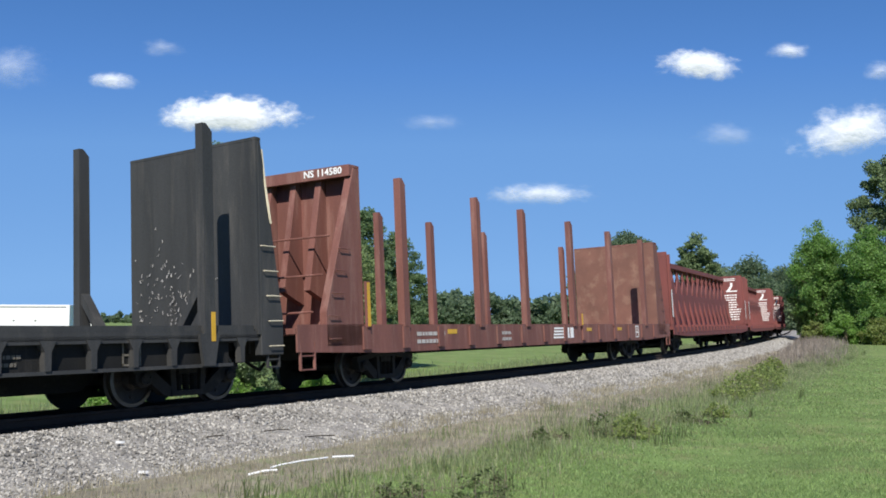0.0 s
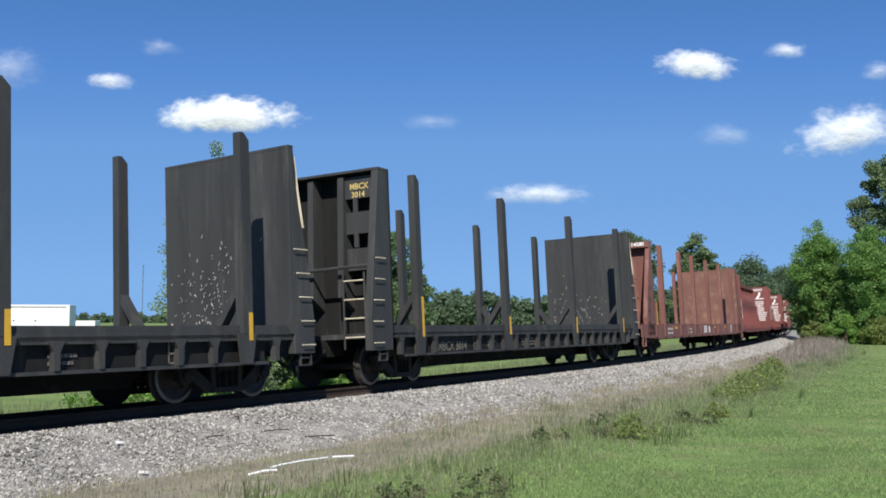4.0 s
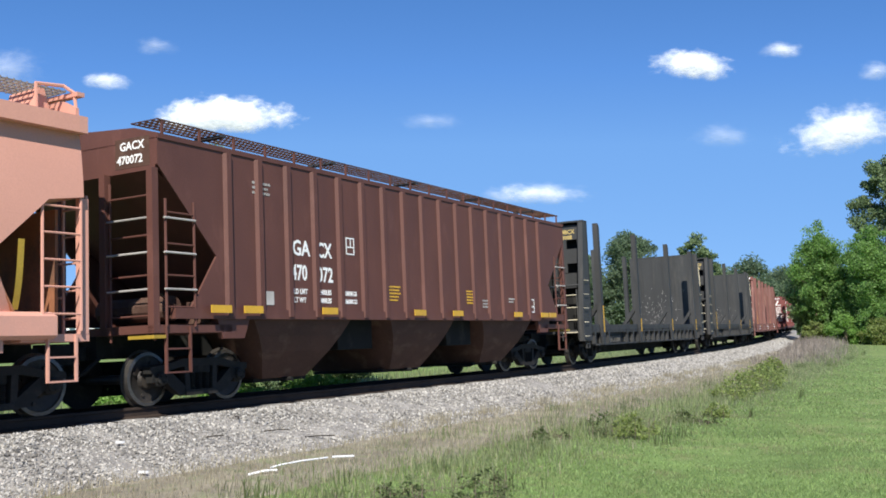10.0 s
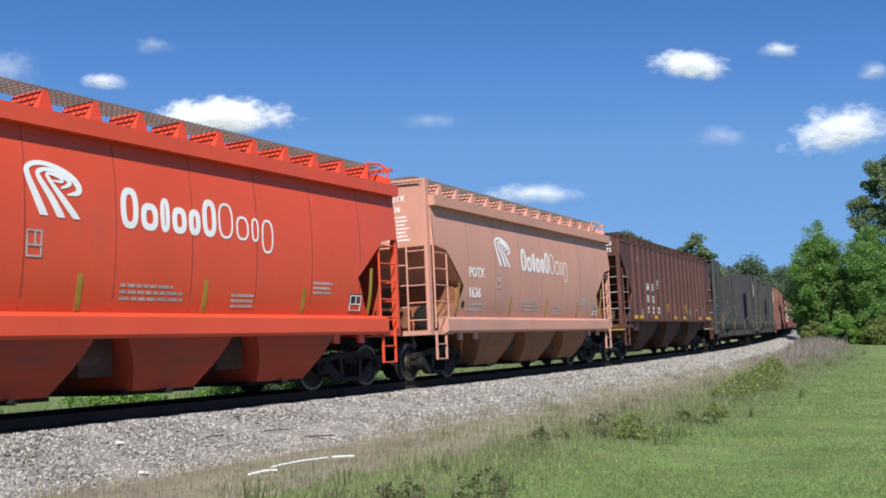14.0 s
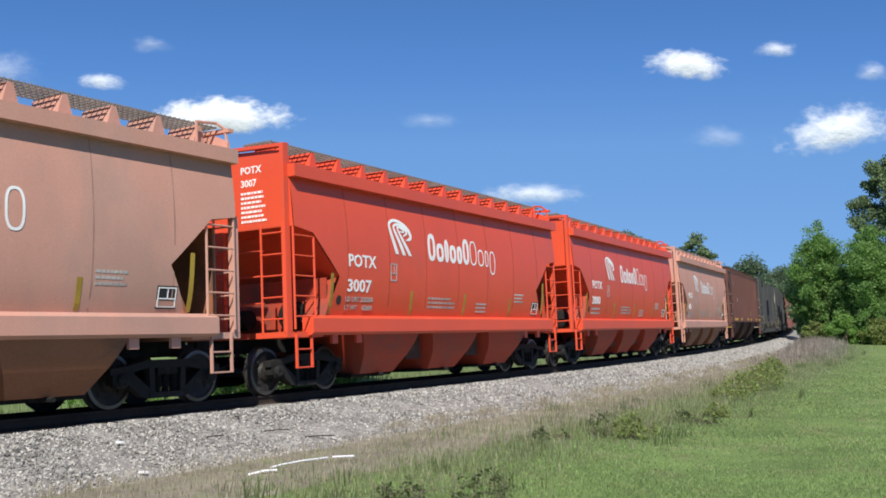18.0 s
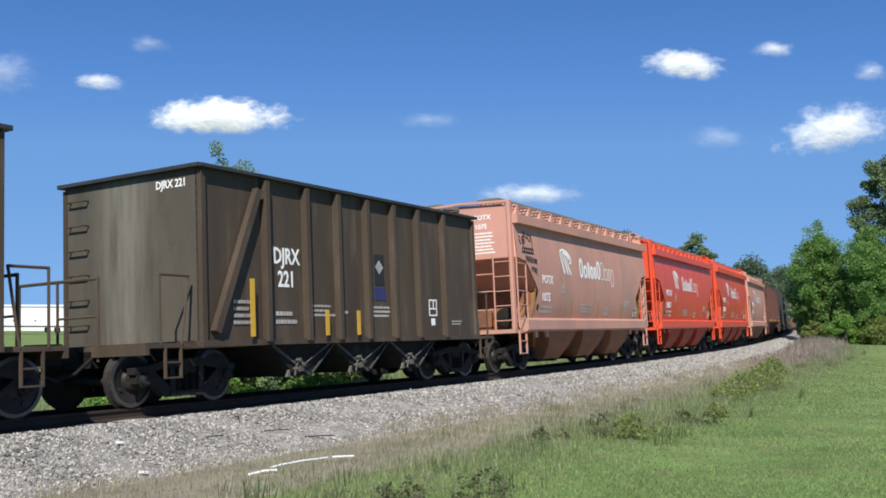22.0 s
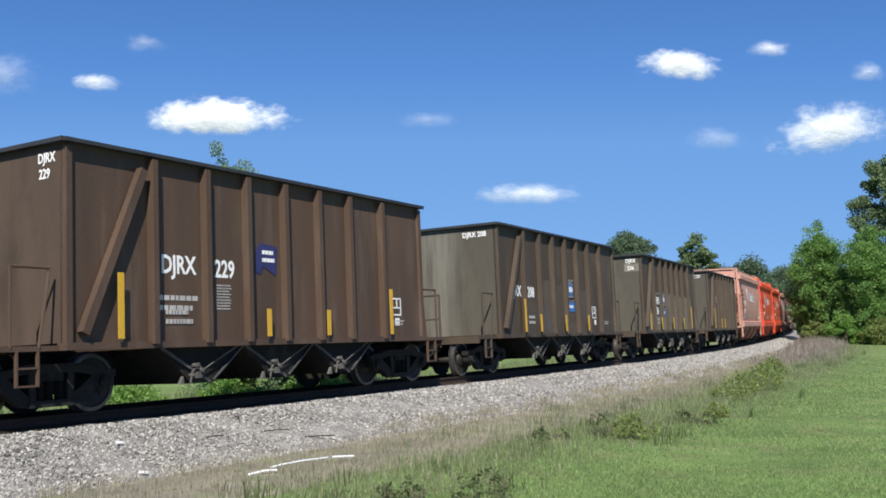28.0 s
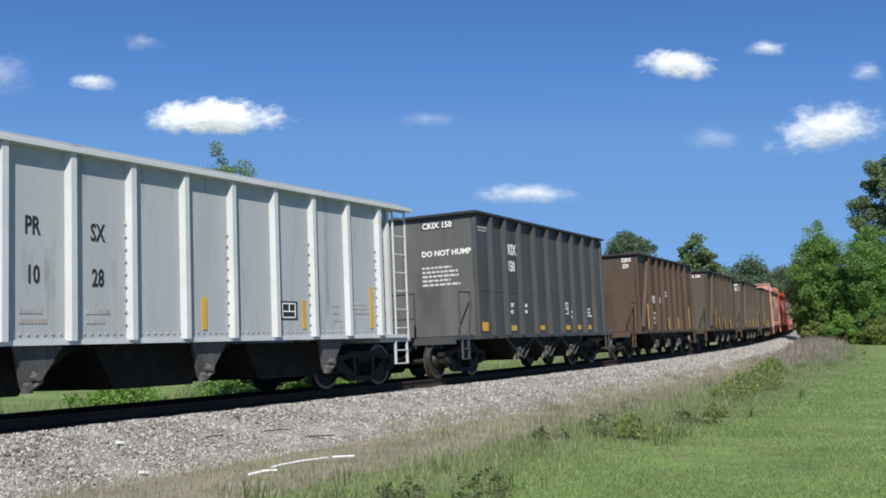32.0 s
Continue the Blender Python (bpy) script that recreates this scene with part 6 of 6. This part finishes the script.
def tree(name, label, x, y, tall, profile, leaf, count, clumps, material, seed, trunk=0.1, stems=1, bare=0.18, ground=None, clump=0.16, group="trees by the railway", flat=0.8, limbs=0):
    """profile: (height share, crown radius in metres) rows. The crown is built of clumps of single leaves on limbs."""
    rng = np.random.default_rng(seed)
    z0 = float(height(off_track([x], [y])[0][0])) - 0.05 if ground is None else ground
    root = tagged(new(name), label, "tree" if "tree" in name else "bush", group)
    root.location = (x, y, z0)
    hs, rs = [p[0] for p in profile], [p[1] for p in profile]
    cs = []
    tips = []
    for i in range(limbs):
        h = hs[0] + (hs[-1] - hs[0]) * ((i + 0.5) / limbs) ** 0.75
        a, r = i * 2.4 + rng.uniform(-0.5, 0.5), np.interp(h, hs, rs) * rng.uniform(0.72, 1.06)
        tips.append((r * math.cos(a), r * math.sin(a), min(1.0, h + rng.uniform(-0.03, 0.05)) * tall))
    while limbs and len(cs) < clumps:
        x1, y1, z1 = tips[rng.integers(limbs)]
        u = rng.uniform(0.12, 1.05)
        w = 0.16 * max(rs) * (1.25 - u * 0.7)
        cs.append((x1 * u + rng.normal(0, w), y1 * u + rng.normal(0, w), max(0.05 * tall, z1 - (1 - u) * 0.28 * tall * (0.4 + z1 / tall) + rng.normal(0, w))))
    while len(cs) < clumps:
        h = rng.uniform(hs[0], hs[-1])
        r = np.interp(h, hs, rs)
        if rng.random() > r / max(rs) + 0.15:
            continue
        a = rng.uniform(0, math.tau)
        q = r * (0.25 + 0.75 * rng.random() ** 0.5) * rng.uniform(0.75, 1.12)
        cs.append((q * math.cos(a), q * math.sin(a), h * tall))
    cs = np.array(cs)
    spread = np.full(len(cs), max(rs) * clump * 1.6) * rng.uniform(0.55, 1.35, len(cs))
    v, f = leaves(cs, spread, count, leaf, seed + 1, flat)
    raw("crown", v.tolist(), f.tolist(), material, root, "crown of many separate leaves")
    bm = bmesh.new()
    for k in range(stems):
        off = Vector((rng.normal(0, 0.25), rng.normal(0, 0.25), 0)) if stems > 1 else Vector((0, 0, 0))
        pts = [off + Vector((rng.normal(0, 0.02) * tall * t, rng.normal(0, 0.02) * tall * t, t * tall * 0.85)) for t in np.linspace(0, 1, 6)]
        for i, (p, q) in enumerate(zip(pts, pts[1:])):
            tube(bm, p, q, trunk * (1 - i / 6.5), trunk * (1 - (i + 1) / 6.5))
        for c in cs[rng.choice(len(cs), min(len(cs), 14 // stems + 3), replace=False)]:
            t = max(0.12, min(0.9, c[2] / tall / 0.85 - 0.22))
            i = min(4, int(t * 5))
            start = pts[i].lerp(pts[i + 1], t * 5 - i)
            middle = start.lerp(Vector(c), 0.5) + Vector((0, 0, 0.05 * tall))
            tube(bm, start, middle, trunk * 0.42 * (1 - t * 0.6), trunk * 0.28 * (1 - t * 0.6))
            tube(bm, middle, Vector(c), trunk * 0.28 * (1 - t * 0.6), trunk * 0.08)
    part("trunk", bm, M["bark"], root, "trunk and limbs")
    return root


def tube(bm, a, b, ra, rb, seg=7):
    d = (b - a)
    if d.length < 1e-4:
        return
    d.normalize()
    u = d.orthogonal().normalized()
    w = d.cross(u)
    rings = [[bm.verts.new(c + (u * math.cos(i * math.tau / seg) + w * math.sin(i * math.tau / seg)) * r) for i in range(seg)] for c, r in ((a, ra), (b, rb))]
    for i in range(seg):
        bm.faces.new((rings[0][i], rings[0][(i + 1) % seg], rings[1][(i + 1) % seg], rings[1][i]))


YOUNG = [(0.06, 1.1), (0.2, 1.85), (0.4, 1.95), (0.6, 1.6), (0.75, 1.1), (0.87, 0.6), (0.94, 0.3), (1.0, 0.12)]
SPREADING = [(0.06, 0.9), (0.2, 1.25), (0.33, 1.5), (0.44, 1.7), (0.6, 1.72), (0.72, 1.5), (0.84, 1.1), (0.92, 0.68), (1.0, 0.2)]
ROUND = [(0.08, 0.8), (0.2, 1.5), (0.45, 1.75), (0.7, 1.35), (0.88, 0.7), (1.0, 0.2)]


def scaled(profile, k):
    return [(h, r * k) for h, r in profile]


tree("young_tree", "young leafy tree with pale green leaves behind the track", -5.45, 25.2, 6.0, SPREADING, 0.031, 140000, 1100, M["leaf"], 21, 0.05, 4, clump=0.085, flat=0.7, limbs=90)
tree("leafy_tree", "dense green leafy tree behind the track", -3.75, 28.5, 5.3, scaled(ROUND, 1.2), 0.042, 80000, 520, M["leaf_hedge"], 22, 0.08, 2, clump=0.1, limbs=70)
tree("leafy_tree", "dense green leafy tree behind the track", -3.2, 31.5, 4.7, scaled(ROUND, 1.0), 0.045, 40000, 200, M["leaf_hedge"], 23, 0.08, 2, clump=0.12)
tree("leafy_tree", "dark green tree behind the track", -3.35, 42.0, 7.0, scaled(YOUNG, 0.95), 0.06, 36000, 300, M["leaf_dark"], 24, 0.1, 1, clump=0.1, limbs=36)
tree("leafy_tree", "dark green tree behind the track", -2.0, 44.0, 6.0, scaled(ROUND, 1.0), 0.06, 28000, 160, M["leaf_dark"], 25, 0.1, 1, clump=0.13)
tree("bush", "low green bush behind the track", -5.0, 23.6, 0.5, scaled(ROUND, 0.5), 0.045, 2500, 40, M["leaf_bright"], 26, 0.03, 3, group="bushes by the track")
tree("bush", "low green bush behind the track", -3.2, 25.8, 0.5, scaled(ROUND, 0.5), 0.045, 2500, 40, M["leaf_bright"], 27, 0.03, 3, group="bushes by the track")
tree("bush", "low green bush behind the track", -7.2, 22.2, 0.55, scaled(ROUND, 0.6), 0.045, 3000, 30, M["leaf_bright"], 28, 0.03, 3, group="bushes by the track")
# beyond the train
tree("distant_tree", "tall round-topped dark green tree in the distance", 25.1, 132, 13.6, [(0.2, 2.2), (0.5, 3.2), (0.75, 3.3), (0.9, 2.6), (0.97, 1.4), (1.0, 0.6)], 0.17, 30000, 170, M["far_leaf"], 31, 0.25, clump=0.24)
tree("distant_tree", "tall pine tree in the distance", 32.7, 128, 13.0, [(0.2, 3.2), (0.45, 4.2), (0.7, 3.6), (0.88, 2.0), (1.0, 0.4)], 0.16, 32000, 260, M["needle"], 32, 0.25, clump=0.11, limbs=30, flat=0.6)
tree("distant_tree", "green tree in the distance", 36.2, 134, 9.6, scaled(ROUND, 2.4), 0.19, 22000, 150, M["far_leaf"], 33, 0.2, clump=0.24)
tree("distant_tree", "dark green tree in the distance", 59.0, 190, 14.0, scaled(ROUND, 3.0), 0.26, 18000, 140, M["far_leaf"], 34, 0.3, clump=0.24)
tree("distant_tree", "dark green tree in the distance", 66.5, 195, 12.5, scaled(ROUND, 3.0), 0.26, 18000, 140, M["far_leaf"], 35, 0.3, clump=0.24)
tree("distant_tree", "dark green tree in the distance", 52.0, 185, 11.5, scaled(ROUND, 3.0), 0.26, 18000, 140, M["far_leaf"], 36, 0.3, clump=0.24)
tree("distant_tree", "low green tree in the distance", 19.8, 132, 10.6, scaled(ROUND, 2.0), 0.18, 18000, 140, M["far_leaf"], 37, 0.2, clump=0.2)
# the wood at the bend
tree("leafy_tree", "broad bright green tree beside the track", 34.2, 89.5, 10.4, scaled(ROUND, 1.85), 0.1, 44000, 420, M["leaf_wood"], 41, 0.2, 2, clump=0.12, limbs=110)
tree("leafy_tree", "broad bright green tree beside the track", 36.8, 85.5, 10.0, scaled(ROUND, 1.9), 0.1, 44000, 420, M["leaf_wood"], 42, 0.2, 2, clump=0.12, limbs=110)
tree("leafy_tree", "broad green tree beside the track", 41.0, 87.0, 9.0, scaled(ROUND, 2.0), 0.105, 40000, 400, M["leaf_wood"], 43, 0.2, 2, clump=0.12, limbs=110)
tree("leafy_tree", "broad green tree beside the lawn", 45.5, 88.5, 10.0, scaled(ROUND, 2.2), 0.11, 30000, 200, M["leaf_wood"], 44, 0.2, 2)
tree("pine_tree", "tall dark pine tree behind the wood", 43.8, 97, 18.0, [(0.4, 2.6), (0.6, 3.4), (0.75, 3.3), (0.88, 2.6), (0.97, 1.6), (1.0, 0.8)], 0.12, 36000, 120, M["needle"], 45, 0.3, clump=0.16)
tree("pine_tree", "tall dark pine tree behind the wood", 48.5, 101, 17.0, [(0.35, 3.0), (0.6, 3.6), (0.8, 3.0), (1.0, 0.8)], 0.12, 26000, 90, M["needle"], 46, 0.3, clump=0.2)
tree("leafy_tree", "dark green tree in the shade of the wood", 38.2, 100, 9.5, scaled(ROUND, 2.2), 0.2, 10000, 100, M["leaf_dark"], 47, 0.2)
for i, (x, y, h, k) in enumerate(((34.0, 84.0, 2.6, 0.9), (36.5, 82.3, 2.2, 1.0), (38.6, 81.8, 2.9, 1.1), (41.3, 83.0, 2.4, 1.1), (44.5, 84.5, 2.8, 1.2), (32.2, 86.0, 2.0, 0.7))):
    tree("bush", "bright green bush at the edge of the wood", x, y, h, scaled(ROUND, k), 0.09, 6000, 60, M[("leaf_bright", "leaf_shrub")[i % 2]], 50 + i, 0.05, 3, group="bushes by the track")
for i, (x, y, h, k, kind) in enumerate(((0.5, 10.3, 0.42, 0.22, 0), (0.25, 10.1, 0.34, 0.16, 0), (-0.3, 10.2, 0.3, 0.16, 0), (-0.55, 10.1, 0.26, 0.14, 0), (1.46, 14.9, 0.3, 0.13, 0), (1.9, 15.6, 0.2, 0.12, 0), (2.55, 15.9, 0.5, 0.26, 0), (2.95, 15.5, 0.46, 0.3, 1), (3.3, 16.3, 0.34, 0.26, 1), (4.4, 18.2, 0.26, 0.24, 0), (4.75, 18.0, 0.24, 0.22, 0), (5.3, 19.3, 0.3, 0.3, 1), (6.7, 23.4, 0.5, 0.45, 1), (7.5, 24.8, 0.62, 0.55, 1), (8.3, 26.2, 0.7, 0.6, 1), (9.2, 28.2, 0.66, 0.6, 1), (10.4, 31.8, 0.6, 0.5, 1), (11.6, 35.0, 0.6, 0.5, 1))):
    tree("weed_clump", ("leafy dark green weed clump in the verge", "yellow-green leafy weed clump in the verge")[kind], x, y, h, scaled(ROUND, k * 0.62), 0.012 + 0.0008 * y, 260 + 500 * kind, 30, M[("weed_dark", "leaf_shrub")[kind]], 60 + i, 0.006, 6, group="weed clumps", clump=0.2)


def far_woods():
    """One long distant wood of leaf clumps along the horizon."""
    rng = np.random.default_rng(77)
    cs, sp = [], []
    for x0, x1, y0, h0, h1, n in ((-24, 75, 235, 8.0, 10.5, 700), (-600, -20, 900, 8, 11, 900), (60, 900, 420, 14, 22, 500)):
        for _ in range(n):
            x = rng.uniform(x0, x1)
            top = rng.uniform(h0, h1) * (0.82 + 0.18 * math.sin(x * 0.21) * math.sin(x * 0.083 + 1))
            r = rng.uniform(0.12, 0.26) * h1
            cs.append((x, y0 + rng.uniform(-6, 6) * y0 / 235, rng.uniform(0.0, 1.0) * (top - r * .6) - 0.3))
            sp.append(r)
    cs, sp = np.array(cs), np.array(sp)
    v, f = leaves(cs[:700], sp[:700], 60000, 0.6, 78)
    v2, f2 = leaves(cs[700:], sp[700:], 70000, 2.0, 79)
    v, f = np.concatenate([v, v2]), np.concatenate([f, f2 + len(v)])
    raw("far_woods", v.tolist(), f.tolist(), M["far_leaf"], label="distant line of green woods on the horizon", category="woods", kind="stuff")


far_woods()


# ---- far field ----
def trailer(x0, x1, y, z0, z1, label):
    root = tagged(new("white_trailer"), label, "trailer", "trailers in the far field")
    root.location = ((x0 + x1) / 2, y, z0)
    L, H = (x1 - x0) / 2, z1 - z0
    body = bx(-L, L, -1.3, 1.3, 0.9 if H > 2 else 0.3, H)
    bmesh.ops.bevel(body, geom=body.edges[:], offset=0.05, segments=1, affect="EDGES")
    part("body", body, M["trailer"], root)
    if H > 2:
        part("roof_stripe", bx(-L * .93, L * .93, -1.312, -1.302, H - 0.42, H - 0.28), M["black"], root)
        part("lower_rail", bx(-L, L, -1.33, -1.305, 0.98, 1.12), M["black"], root)
        for x in (-L * .15, L * .3):
            part("vent", bx(x - .15, x + .15, -1.312, -1.302, 1.75, 1.95), M["ckix"], root)
        part("door", bx(-L * .98, -L * .92, -1.312, -1.302, 1.3, H - .5), M["black"], root)
        part("skirt", bx(-L, L, -1.2, 1.2, 0.35, 0.9), M["trailer"], root)
    for x in (L * 0.55, L * 0.75):
        wheel = bmesh.new()
        turned(wheel, [(.3, -1.25), (.5, -1.22), (.5, -.95), (.3, -.9)], 16)
        for v in wheel.verts:
            v.co.x += x
            v.co.z += .5
        part("wheel", wheel, M["grime"], root)


trailer(-70.5, -56.0, 150, -0.55, 3.7, "long white trailer parked in the far field")
trailer(-84.5, -71.5, 151, -0.55, 3.7, "long white trailer parked in the far field")
trailer(-60.9, -57.4, 165, -0.6, 1.35, "low white trailer parked in the far field")

mast = tagged(new("radio_mast"), "slender grey radio mast on the far horizon", "mast")
mast.location = (-273, 900, -0.9)
part("mast_pole", rod(bmesh.new(), [(0, 0, 0), (0, 0, 53)], 0.32, 6), M["link"], mast)
for z in (30, 38, 46, 52):
    part("antenna", rod(bmesh.new(), [(-1.2, -.3, z), (1.2, -.3, z)], 0.15, 5), M["link"], mast)

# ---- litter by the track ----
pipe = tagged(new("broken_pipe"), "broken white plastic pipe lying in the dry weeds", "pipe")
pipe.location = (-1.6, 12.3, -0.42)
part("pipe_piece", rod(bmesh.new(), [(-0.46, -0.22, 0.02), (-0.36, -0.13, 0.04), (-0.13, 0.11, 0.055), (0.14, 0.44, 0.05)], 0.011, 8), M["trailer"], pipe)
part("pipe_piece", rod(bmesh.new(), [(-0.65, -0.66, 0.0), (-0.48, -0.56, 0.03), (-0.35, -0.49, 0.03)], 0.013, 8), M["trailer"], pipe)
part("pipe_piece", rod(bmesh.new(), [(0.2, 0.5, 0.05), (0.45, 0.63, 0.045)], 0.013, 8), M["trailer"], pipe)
for i, (s, l, a, w) in enumerate(((-9.9, 2.0, 1.9, .4), (-9.8, 2.7, .5, .4), (-9.4, 3.2, .4, .45), (-11, 2.6, .9, .3))):
    c = beside(s, l, float(bed_height(l)) + .05)
    d = Vector((math.cos(a), math.sin(a), 0)) * w / 2
    obj("fallen_stick", rod(bmesh.new(), [c - d, c + Vector((.03, .02, .008)), c + d], .009, 5), M["tie"], None, "dark dead stick lying on the ballast", category="stick", group="sticks on the ballast")
for s, l in ((-12.5, 2.4), (-13.1, 3.5)):
    c = beside(s, l, float(bed_height(l)) + .06)
    bm = bmesh.new()
    prism(bm, [(-.05, 0), (.025, -.015), (.06, .02), (-.01, .045)], "z", -.012, .012)
    ob = obj("paper_scrap", bm, M["trailer"], None, "white scrap of litter on the stones", category="litter", group="litter scraps")
    ob.location = c

# ---- clouds ----
def cloud_material(seed, soft, density):
    m = bpy.data.materials.new("cloud_vapour")
    m.use_nodes = True
    n, link = m.node_tree.nodes, m.node_tree.links.new
    n.clear()
    tc = n.new("ShaderNodeTexCoord")
    mp = n.new("ShaderNodeMapping")
    mp.inputs["Location"].default_value = (seed * 3.17, seed * 1.7, seed * 2.3)
    mp.inputs["Scale"].default_value = (0.028, 0.0, 0.045)
    link(tc.outputs["Object"], mp.inputs["Vector"])
    noise_ = n.new("ShaderNodeTexNoise")
    noise_.inputs["Scale"].default_value, noise_.inputs["Detail"].default_value, noise_.inputs["Roughness"].default_value = 1.4, 9, 0.62
    link(mp.outputs[0], noise_.inputs["Vector"])
    at = n.new("ShaderNodeAttribute")
    at.attribute_name = "body"
    add = n.new("ShaderNodeMath")
    add.operation = "MULTIPLY_ADD"
    add.inputs[1].default_value, add.inputs[2].default_value = 1.15, -0.575
    link(noise_.outputs["Fac"], add.inputs[0])
    total = n.new("ShaderNodeMath")
    total.operation = "ADD"
    link(add.outputs[0], total.inputs[0])
    link(at.outputs["Fac"], total.inputs[1])
    edge = n.new("ShaderNodeMapRange")
    edge.interpolation_type = "SMOOTHSTEP"
    edge.inputs["From Min"].default_value, edge.inputs["From Max"].default_value = 0.03, 0.58 + soft
    edge.inputs["To Max"].default_value = density * 0.93
    link(total.outputs[0], edge.inputs["Value"])
    bump = n.new("ShaderNodeBump")
    bump.inputs["Strength"].default_value, bump.inputs["Distance"].default_value = 0.5, 8.0
    link(noise_.outputs["Fac"], bump.inputs["Height"])
    dif = n.new("ShaderNodeBsdfDiffuse")
    dif.inputs["Color"].default_value = (0.54, 0.54, 0.54, 1)
    link(bump.outputs[0], dif.inputs["Normal"])
    # a faint glow of its own stands in for sunlight scattered inside
    glow = n.new("ShaderNodeEmission")
    glow.inputs["Color"].default_value, glow.inputs["Strength"].default_value = (0.86, 0.92, 1.0, 1), 0.37
    both = n.new("ShaderNodeAddShader")
    link(dif.outputs[0], both.inputs[0])
    link(glow.outputs[0], both.inputs[1])
    clear = n.new("ShaderNodeBsdfTransparent")
    mix = n.new("ShaderNodeMixShader")
    link(edge.outputs[0], mix.inputs[0])
    link(clear.outputs[0], mix.inputs[1])
    link(both.outputs[0], mix.inputs[2])
    out = n.new("ShaderNodeOutputMaterial")
    link(mix.outputs[0], out.inputs["Surface"])
    return m


CLOUDS = []


def cloud(x, z, dx, dz, w, h, seed, soft=0.4, density=1.0, flat=0.35, lean=0.0):
    """A drifting fair-weather cloud: a puffed sheet of vapour with a flat base, far off."""
    nx, nz = 44, 26
    verts, body = [], []
    for j in range(nz + 1):
        for i in range(nx + 1):
            u, v = 2 * i / nx - 1, 2 * j / nz - 1
            vv = v - lean * u
            r = math.hypot(u, vv * (1.0 if vv > -flat else 1.0 + 1.2 * (-flat - vv)))
            f = max(-0.6, 1.0 - r * 1.25)
            lump = noise.noise((u * 2.2 + seed, v * 1.6, seed * 0.7)) * 0.3
            verts.append((u * w * 0.75, -max(0, 1 - r) * h * 0.35 - lump * 6, v * h * 0.95))
            body.append(f)
    faces = [(j * (nx + 1) + i, j * (nx + 1) + i + 1, (j + 1) * (nx + 1) + i + 1, (j + 1) * (nx + 1) + i) for j in range(nz) for i in range(nx)]
    ob = raw("cloud", verts, faces, cloud_material(seed, soft, density), label="small white fair-weather cloud in the blue sky", category="cloud", group="clouds in the sky")
    at = ob.data.attributes.new("body", "FLOAT", "POINT")
    at.data.foreach_set("value", body)
    for p in ob.data.polygons:
        p.use_smooth = True
    ob.visible_shadow = False
    rows = [(t, Matrix.Translation((x + dx * t / 32, 1500, z + dz * t / 32))) for t in (0, 8, 16, 24, 32)]
    ob.matrix_basis = rows[0][1]
    CLOUDS.append((ob, rows))


cloud(-330, 313, -21.6, -4.5, 205, 52, 1, density=1.0, soft=0.05, flat=0.1)
cloud(-510, 369, -30.4, -2.7, 66, 24, 2, density=0.75, soft=0.3, lean=-0.15)
cloud(-433, 419, -31.6, 8.8, 62, 24, 3, soft=0.8, density=0.32)
cloud(-662, 385, -16.1, -11.5, 100, 62, 4, soft=0.8, density=0.38)
cloud(394, 395, -34.0, 0, 118, 40, 5, density=0.95, soft=0.15, lean=-0.15)
cloud(532, 418, -34.8, 3.4, 62, 22, 6, soft=0.6, density=0.75)
cloud(622, 292, -34.6, 4.3, 170, 62, 7, density=0.9, soft=0.3, lean=0.4)
cloud(148, 195, -21.6, 0, 160, 28, 8, soft=0.5, density=0.75)
cloud(434, 287, -20.0, -7, 90, 32, 9, soft=0.9, density=0.3)
cloud(-17, 305, -7, 4.4, 96, 22, 10, soft=0.9, density=0.3)
cloud(671, 387, -21.8, -1.8, 54, 26, 11, soft=0.7, density=0.55)



def motions():
    """The train runs along its track; its wheels turn; the clouds drift."""
    times = [i * 1.0 for i in range(33)]
    for car, s0, half in CARS:
        walk(car, [(t, car_pose(s0 + run(t), half)) for t in times])
    total = run(SECONDS)
    turns = int(total / 0.42 / 1.3) + 1
    ts = np.interp(np.linspace(0, total, turns), [run(t) for t in np.linspace(0, SECONDS, 641)], np.linspace(0, SECONDS, 641))
    keys = sorted({frame(t) for t in ts} | {1, frame(SECONDS)})
    for w, x, r in WHEELS:
        rows = []
        for k in keys:
            t = (k - 1) / FPS
            rows.append((t, Matrix.Translation((x, 0, r)) @ Matrix.Rotation(run(t) / r, 4, "Y")))
        walk(w, rows)
    for cloud, rows in CLOUDS:
        walk(cloud, rows)


motions()
